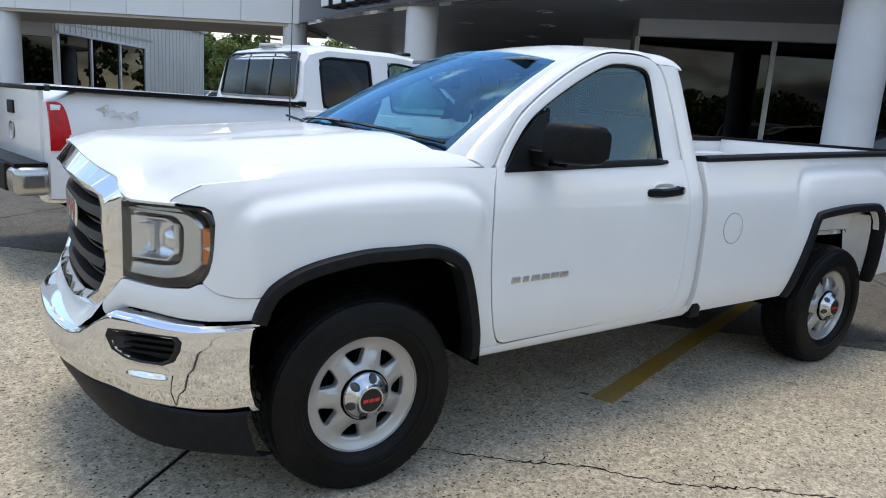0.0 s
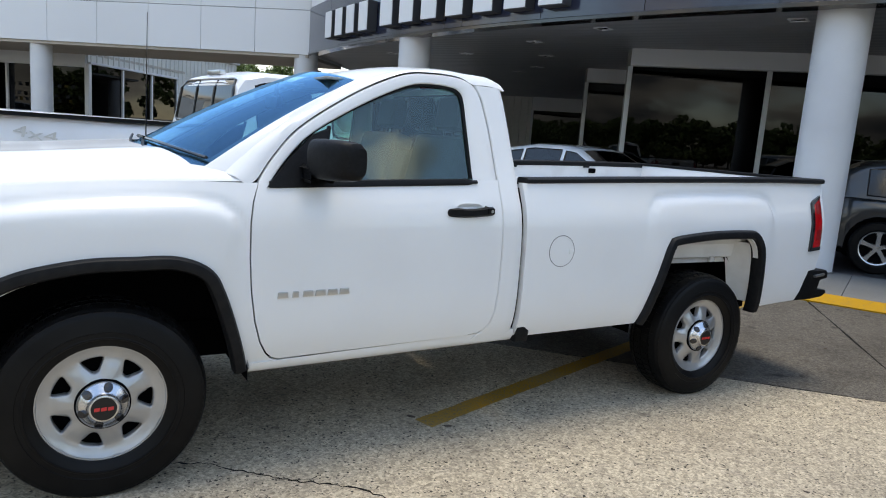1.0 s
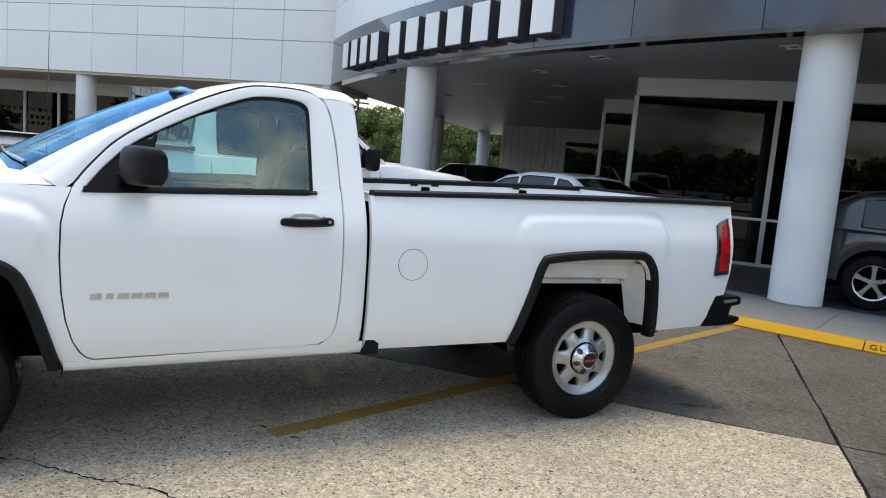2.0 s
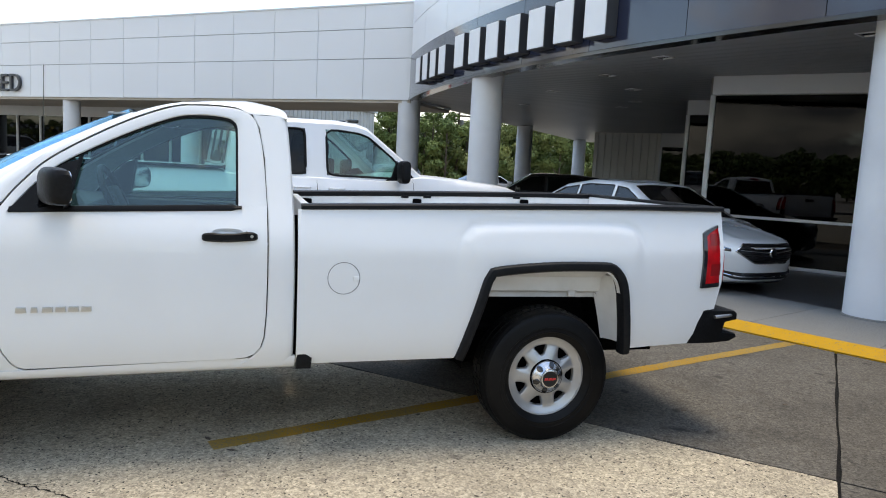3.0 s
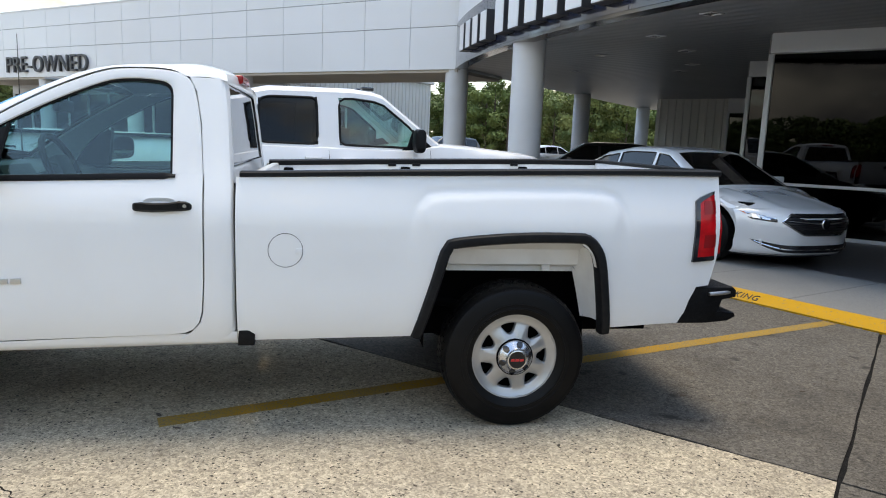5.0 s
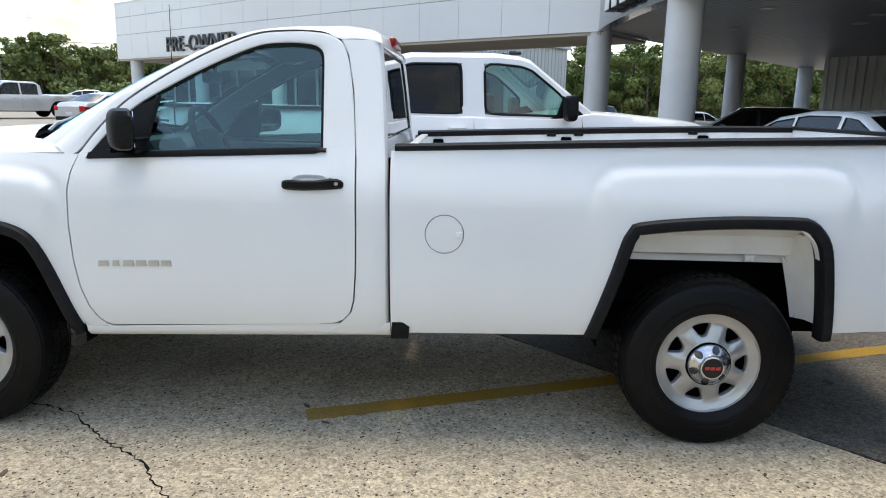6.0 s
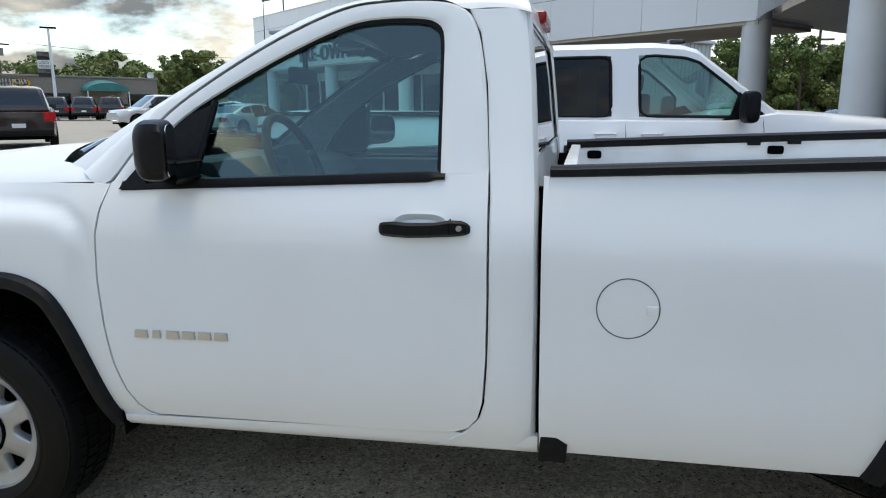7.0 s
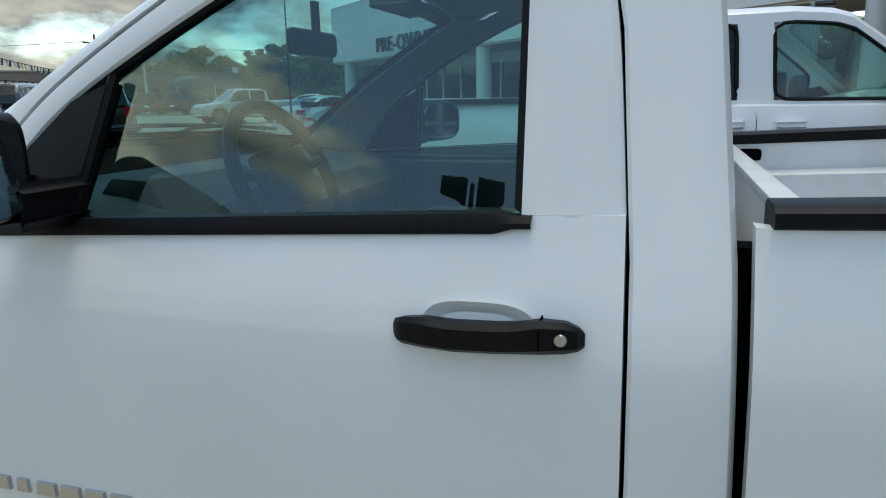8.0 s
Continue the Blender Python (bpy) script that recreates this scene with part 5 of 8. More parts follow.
bm = bmesh.new()
wrap(bm, -0.58, 0.58, [(0.70, 0.70, 0.10), (1.13, 1.13, 0.10)], 30)
grille = part("grille", bm, DARK, truck, "black grille with chrome surround")
for k, z in enumerate((0.760, 0.853, 0.946, 1.039)):
    bm = bmesh.new()
    wrap(bm, -0.50, 0.50, [(z - 0.020, z - 0.020, 0.09), (z - 0.018, z - 0.018, 0.036), (z - 0.004, z - 0.004, 0.022), (z + 0.024, z + 0.024, 0.030), (z + 0.028, z + 0.028, 0.09)], 30)
    part("grille_bar", bm, GRILLE_BLACK, grille, "black grille bar")
    for t in range(2):
        bm = bmesh.new()
        zz = z + 0.040 + 0.02 * t
        wrap(bm, -0.50, 0.50, [(zz, zz, 0.09), (zz, zz, 0.060), (zz + 0.007, zz + 0.007, 0.060), (zz + 0.007, zz + 0.007, 0.09)], 30)
        part("grille_slat", bm, GRILLE_BLACK, grille)


def dense(pts, k=6):
    out = []
    for a, b in zip(pts, pts[1:] + pts[:1]):
        out += [(a[0] + (b[0] - a[0]) * i / k, a[1] + (b[1] - a[1]) * i / k) for i in range(k)]
    return out


def mirrored(half):
    """Closes a half outline, from the top middle round one side to the bottom middle."""
    return half + [(-y, z) for y, z in half[-2:0:-1]]


# chrome surround: a tall frame with cut corners and a raised ridge
OUT = mirrored([(0.0, 1.250), (-0.20, 1.244), (-0.39, 1.216), (-0.55, 1.186), (-0.612, 1.166), (-0.642, 1.120), (-0.640, 0.98), (-0.638, 0.845), (-0.560, 0.762), (-0.47, 0.706), (-0.30, 0.680), (0.0, 0.674)])
MID = mirrored([(0.0, 1.176), (-0.20, 1.172), (-0.36, 1.162), (-0.51, 1.140), (-0.578, 1.116), (-0.592, 1.075), (-0.597, 0.98), (-0.600, 0.853), (-0.535, 0.772), (-0.455, 0.728), (-0.30, 0.704), (0.0, 0.698)])
INN = mirrored([(0.0, 1.122), (-0.18, 1.120), (-0.34, 1.114), (-0.435, 1.110), (-0.480, 1.102), (-0.496, 1.075), (-0.500, 0.98), (-0.520, 0.845), (-0.480, 0.775), (-0.42, 0.745), (-0.30, 0.730), (0.0, 0.724)])
bm = bmesh.new()
o, c_, i_ = dense(OUT), dense(MID), dense(INN)
ribbon(bm, [arc_pt(y, z, 0.09) for y, z in o], [arc_pt(y, z, 0.014 + 0.036 * sstep(1.12, 1.18, z)) for y, z in o], [arc_pt(y, z - 0.002, 0.004 + 0.034 * sstep(1.12, 1.18, z)) for y, z in o], [arc_pt(y, z, -0.010) for y, z in c_],
       [arc_pt((a[0] * 0.8 + b[0] * 0.2), (a[1] * 0.8 + b[1] * 0.2), -0.006) for a, b in zip(c_, i_)], [arc_pt(y, z, 0.022) for y, z in i_], [arc_pt(y, z, 0.08) for y, z in i_], closed=True)
bmesh.ops.recalc_face_normals(bm, faces=bm.faces)
part("grille_surround", bm, CHROME, grille, "chrome grille surround", angle=28)
for i in range(3):
    for lo, hi, mt, nm in ((0.0, 0.006, CHROME, "emblem_edge"), (0.007, 0.0, EMBLEM_RED, "emblem_bar")):
        bm = bmesh.new()
        y0, g = -0.185 + 0.125 * i, lo * 5.0
        q = [(y0 + g, 0.945 + g), (y0 + 0.117 - g, 0.945 + g), (y0 + 0.117 - g, 1.045 - g), (y0 + g, 1.045 - g)]
        prism(bm, q, "x", -0.880, -0.893 - lo * 0.2, 0.003)
        part(nm, bm, mt, grille, "bright edge of the emblem" if lo == 0 else "red emblem bar")

for s in (-1, 1):
    # head lamp
    yi, yo = 0.640, 0.868
    n = 30

    def lamp_z(t, top):
        y = yi + (yo - yi) * t
        if top:
            return interp(y, [(0.64, 1.108), (0.78, 1.108), (0.835, 1.106), (0.855, 1.092), (0.866, 1.070), (0.868, 1.055)])
        return interp(y, [(0.64, 0.848), (0.695, 0.838), (0.756, 0.832), (0.817, 0.838), (0.843, 0.862), (0.858, 0.893), (0.866, 0.94), (0.868, 0.97)])
    for nm, pad, bulge, mt, lab in (("head_lamp", 0.006, 0.012, CLEARLENS, "clear headlamp with silver bowl and amber corner"), ("lamp_back", 0.085, 0.0, GLOSS_BLACK, "dark lamp housing")):
        bm = bmesh.new()
        rows = []
        for k in range(9):
            w = k / 8
            rows.append([arc_pt(s * (yi + (yo - yi) * i / n), lamp_z(i / n, False) * (1 - w) + lamp_z(i / n, True) * w, pad - bulge * math.sin(math.pi * w)) for i in range(n + 1)])
        ribbon(bm, *rows)
        bmesh.ops.recalc_face_normals(bm, faces=bm.faces)
        if nm == "head_lamp":
            head = part(nm, bm, mt, truck, lab)
        else:
            part(nm, bm, mt, head, lab)
    rim_l = [(yi + (yo - yi) * i / n, lamp_z(i / n, False)) for i in range(n + 1)] + [(yi + (yo - yi) * i / n, lamp_z(i / n, True)) for i in range(n, -1, -1)]
    cy, cz = 0.765, 0.97
    bm = bmesh.new()
    ribbon(bm, [arc_pt(s * y, z, 0.085) for y, z in rim_l], [arc_pt(s * y, z, 0.0035) for y, z in rim_l], [arc_pt(s * (y + (cy - y) * 0.06), z + (cz - z) * 0.06, 0.002) for y, z in rim_l],
           [arc_pt(s * (y + (cy - y) * 0.10), z + (cz - z) * 0.10, 0.03) for y, z in rim_l], closed=True)
    bmesh.ops.recalc_face_normals(bm, faces=bm.faces)
    part("lamp_rim", bm, GLOSS_BLACK, head, "black rim of the lamp")

    def lamp_dish(pts, pad0, pad1, grow, mat, nm, lab=""):
        """A tray: a rim at pad0, a floor sunk to pad1."""
        b = bmesh.new()
        d = dense(pts, 5)
        c0, c1 = sum(p[0] for p in d) / len(d), sum(p[1] for p in d) / len(d)
        rings = []
        for f, pd in ((1.0, pad0 + 0.012), (1.0, pad0), (0.94, pad0), (grow, (pad0 + pad1) / 2 + 0.006), (grow * 0.8, pad1), (grow * 0.35, pad1 + 0.004)):
            rings.append([arc_pt(s * (c0 + (y - c0) * f), c1 + (z - c1) * f, pd) for y, z in d])
        vs = ribbon(b, *rings, closed=True)
        b.faces.new(vs[-1])
        bmesh.ops.recalc_face_normals(b, faces=b.faces)
        return part(nm, b, mat, head, lab)
    lamp_dish([(0.652, 0.918), (0.652, 1.062), (0.748, 1.062), (0.772, 1.045), (0.772, 0.948), (0.752, 0.918)], 0.022, 0.062, 0.86, LAMP_BOWL, "reflector", "silver reflector bowl")
    lamp_dish([(0.665, 0.945), (0.665, 1.035), (0.700, 1.035), (0.700, 0.945)], 0.030, 0.055, 0.8, LAMP_BOWL, "inner_reflector")
    bm = bmesh.new()
    c = arc_pt(s * 0.735, 0.99, 0.0)
    rows = [[c + Vector((0.058 - 0.028 * math.sin(a), s * 0.036 * math.cos(a) * math.cos(b), 0.042 * math.cos(a) * math.sin(b))) for b in [2 * math.pi * k / 20 for k in range(20)]] for a in [math.pi / 2 * j / 6 for j in range(7)]]
    ribbon(bm, *rows, closed=True)
    bmesh.ops.recalc_face_normals(bm, faces=bm.faces)
    part("projector", bm, LAMP_BOWL, head, "round projector lens")
    # bright U round the bowl, with fine ribs
    ua = [(0.645, 0.866), (0.74, 0.860), (0.80, 0.876), (0.828, 0.915), (0.832, 1.0), (0.828, 1.050), (0.80, 1.080), (0.72, 1.086), (0.65, 1.090)]
    ub = [(0.645, 0.902), (0.74, 0.900), (0.778, 0.915), (0.788, 0.950), (0.790, 1.0), (0.788, 1.040), (0.768, 1.070), (0.72, 1.074), (0.65, 1.076)]
    la, lb = [smooth_line([(a, 0, b) for a, b in q], 8) for q in (ua, ub)]
    bm = bmesh.new()
    ribbon(bm, [arc_pt(s * p.x, p.z, 0.03) for p in la], [arc_pt(s * p.x, p.z, 0.016) for p in la], [arc_pt(s * (p.x + q.x) / 2, (p.z + q.z) / 2, 0.018 + (0.003 if i % 2 else 0)) for i, (p, q) in enumerate(zip(la, lb))], [arc_pt(s * p.x, p.z, 0.026) for p in lb], [arc_pt(s * p.x, p.z, 0.05) for p in lb])
    bmesh.ops.recalc_face_normals(bm, faces=bm.faces)
    part("light_bar", bm, LIGHT_BAR, head, "silver light bar")
    for z0, z1, mt, nm in ((0.918, 1.040, AMBER, "turn_lens"), (0.972, 0.977, LAMP_BOWL, "reflector_line")):
        bm = bmesh.new()
        pd = 0.010 if mt is AMBER else 0.008
        wrap(bm, s * 0.842, s * 0.857, [(z0, z0 + 0.01, 0.05), (z0, z0 + 0.01, pd), (z1, z1 - 0.012, pd), (z1, z1 - 0.012, 0.05)], 6)
        part(nm, bm, mt, head, "amber side lens" if mt is AMBER else "")
    # white skin below the lamp, round to the arch
    bm = bmesh.new()
    n = 40
    rows = []
    for w in [k / 8 for k in range(9)]:
        row = []
        for i in range(n + 1):
            y = 0.556 + (0.955 - 0.556) * i / n
            zt = interp(y, [(0.556, 0.757), (0.60, 0.797), (0.640, 0.841), (0.695, 0.832), (0.756, 0.826), (0.817, 0.832), (0.843, 0.855), (0.872, 0.820), (0.905, 0.812), (0.955, 0.816)])
            zb = interp(y, [(0.556, 0.690), (0.60, 0.722), (0.63, 0.742), (0.70, 0.738), (0.79, 0.723), (0.85, 0.722), (0.91, 0.731), (0.955, 0.742)])
            row.append(arc_pt(s * y, zb + (zt - zb) * w, 0.002 - 0.012 * math.sin(math.pi * w) + (0.012 * (1 - w / 0.13) if w < 0.13 else 0)))
        rows.append(row)
    ribbon(bm, [p + Vector((0.03, 0, 0)) for p in rows[0]], *rows, [p + Vector((0.03, 0, 0)) for p in rows[-1]])
    bmesh.ops.recalc_face_normals(bm, faces=bm.faces)
    part("lower_skin", bm, WHITE, truck)
bm = bmesh.new()
n = 40
rows = []
for w in [k / 4 for k in range(5)]:
    rows.append([arc_pt(y, interp(abs(y), [(0.0, 0.60), (0.44, 0.62), (0.48, 0.64), (0.556, 0.690)]) * (1 - w) + interp(abs(y), [(0.0, 0.672), (0.30, 0.679), (0.47, 0.704), (0.556, 0.757)]) * w, -0.045 + 0.05 * w) for y in [-0.556 + 1.112 * i / n for i in range(n + 1)]])
ribbon(bm, *rows)
bmesh.ops.recalc_face_normals(bm, faces=bm.faces)
part("chin_skin", bm, WHITE, truck)


# chrome bumper with lamp openings and a dished pocket
def bump_top(y):
    return interp(abs(y), [(0.0, 0.625), (0.45, 0.625), (0.51, 0.640), (0.60, 0.710), (0.63, 0.727), (0.70, 0.724), (0.79, 0.710), (0.85, 0.708), (0.908, 0.718), (0.968, 0.734)])


def bump_low(y):
    return interp(abs(y), [(0.0, 0.465), (0.42, 0.455), (0.62, 0.428), (0.71, 0.400), (0.786, 0.387), (0.85, 0.384), (0.907, 0.390), (0.968, 0.412)])


def bump_pt(y, z, off=0.0):
    w = min(max((z - bump_low(y)) / (bump_top(y) - bump_low(y)), 0.0), 1.0)
    pad = interp(w, [(0.0, -0.012), (0.06, -0.028), (0.25, -0.045), (0.5, -0.052), (0.75, -0.052), (0.90, -0.046), (0.955, -0.040), (0.965, -0.022), (1.0, -0.016)])
    a = abs(y)
    dish = sstep(0.650, 0.71, a) * (1 - sstep(0.785, 0.815, a)) * sstep(0.498, 0.530, z) * (1 - sstep(0.540, 0.570, z))
    return Vector((bumper_x(y, pad + 0.022 * dish + off), y * (0.976 + 0.024 * w), z))


def inside(y, z, pts):
    c = False
    for (y0, z0), (y1, z1) in zip(pts, pts[1:] + pts[:1]):
        if (z0 > z) != (z1 > z) and y < (y1 - y0) * (z - z0) / (z1 - z0) + y0:
            c = not c
    return c


FOG = [(0.641, 0.640), (0.648, 0.664), (0.70, 0.668), (0.76, 0.667), (0.815, 0.666), (0.826, 0.650), (0.825, 0.620), (0.812, 0.582), (0.788, 0.566), (0.74, 0.566), (0.70, 0.574), (0.66, 0.597)]
bm = bmesh.new()
n, nz = 150, 34
grid_v = [[bm.verts.new(bump_pt(-0.966 + 1.932 * i / n, bump_low(-0.966 + 1.932 * i / n) + (bump_top(-0.966 + 1.932 * i / n) - bump_low(-0.966 + 1.932 * i / n)) * j / nz)) for i in range(n + 1)] for j in range(nz + 1)]
for j in range(nz):
    for i in range(n):
        q = (grid_v[j][i], grid_v[j][i + 1], grid_v[j + 1][i + 1], grid_v[j + 1][i])
        c = sum((v.co for v in q), Vector()) / 4
        if not inside(abs(c.y), c.z, FOG):
            bm.faces.new(q)
top = [v.co + Vector((0.06, 0, 0.004)) for v in grid_v[-1]]
end0 = [v.co.copy() for v in grid_v[-1]]
ribbon(bm, end0, top)
bmesh.ops.recalc_face_normals(bm, faces=bm.faces)
bumper = part("front_bumper", bm, CHROME, truck, "chrome front bumper", angle=40)
bm = bmesh.new()
n = 80
rows = []
for f, out in ((0.0, -0.008), (0.06, -0.020), (0.30, -0.018), (0.62, 0.0), (0.86, 0.012), (1.0, 0.035), (0.98, 0.10)):
    row = []
    for i in range(n + 1):
        y = -0.945 + 1.89 * i / n
        lo = 0.232 + 0.04 * (1 - sstep(0.3, 0.75, abs(y)))
        row.append(Vector((bumper_x(y, out + 0.05 * f * (1 - sstep(0.35, 0.8, abs(y)))), y, bump_low(y) + 0.012 + (lo - bump_low(y) - 0.012) * f)))
    rows.append(row)
ribbon(bm, *rows)
bmesh.ops.recalc_face_normals(bm, faces=bm.faces)
part("air_dam", bm, MOULDING, bumper, "black plastic air dam")
for s in (-1, 1):
    bm = bmesh.new()
    d = dense(FOG, 5)
    fy0, fz0 = 0.735, 0.62

    def fog_ring(f, off):
        return [bump_pt(s * (fy0 + (y - fy0) * f), fz0 + (z - fz0) * f, off) for y, z in d]
    vs = ribbon(bm, fog_ring(1.10, 0.004), fog_ring(1.09, -0.003), fog_ring(1.02, -0.004), fog_ring(0.92, 0.002), fog_ring(0.86, 0.05), closed=True)
    bm.faces.new(vs[-1])
    bmesh.ops.recalc_face_normals(bm, faces=bm.faces)
    part("fog_recess", bm, GRILLE_BLACK, bumper, "black fog lamp recess")
    for z in (0.597, 0.620, 0.643):
        bm = bmesh.new()
        ribbon(bm, *[[bump_pt(s * (0.675 + 0.135 * i / 10), z + dz, off) for i in range(11)] for dz, off in ((-0.005, 0.045), (-0.005, 0.016), (0.005, 0.016), (0.005, 0.045))])
        bmesh.ops.recalc_face_normals(bm, faces=bm.faces)
        part("fog_slat", bm, BLACK_PLASTIC, bumper)
    bm = bmesh.new()
    tube(bm, [bump_pt(s * y, z, 0.0) for y, z in ((0.815, 0.528), (0.811, 0.50), (0.807, 0.465), (0.808, 0.42), (0.815, 0.386))], 0.0018, 5)
    part("bumper_seam", bm, DARK, bumper)

# ---- bed, tailgate, rear bumper, frame ----
bm = bmesh.new()
box(bm, 2.0, 4.43, -0.74, 0.74, 0.82, 0.86)
part("bed_floor", bm, BEDWHITE, truck)
for k in range(13):
    bm = bmesh.new()
    y = -0.66 + 0.11 * k
    box(bm, 2.02, 4.42, y - 0.025, y + 0.025, 0.858, 0.872, 0.004, 1)
    part("bed_rib", bm, BEDWHITE, truck)
bm = bmesh.new()
box(bm, 1.988, 2.03, -0.80, 0.80, 0.60, 1.30, 0.008)
part("bed_front", bm, BEDWHITE, truck)
bm = bmesh.new()
box(bm, 1.985, 2.03, -0.775, 0.775, 1.285, 1.305, 0.006)
part("bed_front_top", bm, BEDWHITE, truck)
bm = bmesh.new()
box(bm, 4.43, 4.495, -0.795, 0.795, 0.76, 1.385, 0.014)
gate = part("tailgate", bm, WHITE, truck)
bm = bmesh.new()
box(bm, 4.425, 4.50, -0.79, 0.79, 1.384, 1.405, 0.008)
part("tailgate_cap", bm, BLACK_PLASTIC, gate, "black plastic tailgate cap")
bm = bmesh.new()
box(bm, 4.49, 4.51, -0.14, 0.14, 1.20, 1.28, 0.01)
part("tailgate_handle", bm, BLACK_PLASTIC, gate)
bm = bmesh.new()
out = [(4.285, 0.567), (4.36, 0.76), (4.40, 0.772), (4.60, 0.772), (4.62, 0.755), (4.62, 0.715), (4.54, 0.700), (4.52, 0.635), (4.62, 0.628), (4.63, 0.605), (4.58, 0.58), (4.45, 0.568)]
prism(bm, out, "y", -0.93, 0.93, 0.012)
for v in bm.verts:
    e = sstep(0.70, 0.93, abs(v.co.y))
    if v.co.x > 4.44:
        v.co.x += 0.06 * (1 - e)
rb = part("rear_bumper", bm, BLACK_PLASTIC, truck, "black rear bumper with corner step")
for s in (-1, 1):
    bm = bmesh.new()
    tube(bm, [(4.45, s * 0.940, 0.735), (4.55, s * 0.934, 0.742), (4.625, s * 0.90, 0.744)], 0.011, 8)
    part("bumper_trim", bm, SATIN, rb, "bright bumper edge")
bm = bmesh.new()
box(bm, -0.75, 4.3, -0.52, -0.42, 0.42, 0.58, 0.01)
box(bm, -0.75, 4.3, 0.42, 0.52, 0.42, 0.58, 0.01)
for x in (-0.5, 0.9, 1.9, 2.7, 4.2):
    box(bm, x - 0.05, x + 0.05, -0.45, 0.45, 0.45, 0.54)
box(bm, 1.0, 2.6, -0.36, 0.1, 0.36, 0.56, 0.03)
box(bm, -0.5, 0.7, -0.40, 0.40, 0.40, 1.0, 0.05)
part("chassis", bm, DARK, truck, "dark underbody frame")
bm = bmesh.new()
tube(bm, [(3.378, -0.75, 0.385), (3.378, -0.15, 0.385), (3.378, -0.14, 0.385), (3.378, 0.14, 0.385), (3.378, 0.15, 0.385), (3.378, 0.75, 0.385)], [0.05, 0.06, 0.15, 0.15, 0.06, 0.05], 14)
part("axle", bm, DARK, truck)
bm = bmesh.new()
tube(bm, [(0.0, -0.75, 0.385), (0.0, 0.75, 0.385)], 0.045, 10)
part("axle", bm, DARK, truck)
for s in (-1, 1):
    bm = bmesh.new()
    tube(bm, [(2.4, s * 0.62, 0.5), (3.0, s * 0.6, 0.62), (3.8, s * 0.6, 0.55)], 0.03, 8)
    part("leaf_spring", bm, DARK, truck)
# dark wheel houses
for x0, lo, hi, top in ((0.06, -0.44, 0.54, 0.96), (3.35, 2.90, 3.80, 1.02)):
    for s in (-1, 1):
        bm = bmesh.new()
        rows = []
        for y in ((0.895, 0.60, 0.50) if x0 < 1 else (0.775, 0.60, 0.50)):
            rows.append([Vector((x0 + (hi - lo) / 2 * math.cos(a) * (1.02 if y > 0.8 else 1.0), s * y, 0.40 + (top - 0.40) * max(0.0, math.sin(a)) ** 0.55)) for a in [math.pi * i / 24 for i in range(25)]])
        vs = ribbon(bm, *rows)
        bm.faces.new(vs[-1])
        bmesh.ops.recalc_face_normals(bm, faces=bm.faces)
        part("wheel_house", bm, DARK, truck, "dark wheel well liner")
# dark core boxes added behind the panel gaps, their black standing for shade
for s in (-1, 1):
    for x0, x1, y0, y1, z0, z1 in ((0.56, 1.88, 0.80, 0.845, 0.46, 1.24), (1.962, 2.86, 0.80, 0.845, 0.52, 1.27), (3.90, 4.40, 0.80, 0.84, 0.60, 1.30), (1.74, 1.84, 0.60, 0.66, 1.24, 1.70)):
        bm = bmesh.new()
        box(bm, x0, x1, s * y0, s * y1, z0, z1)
        part("gap_shade_core", bm, DARK, truck)

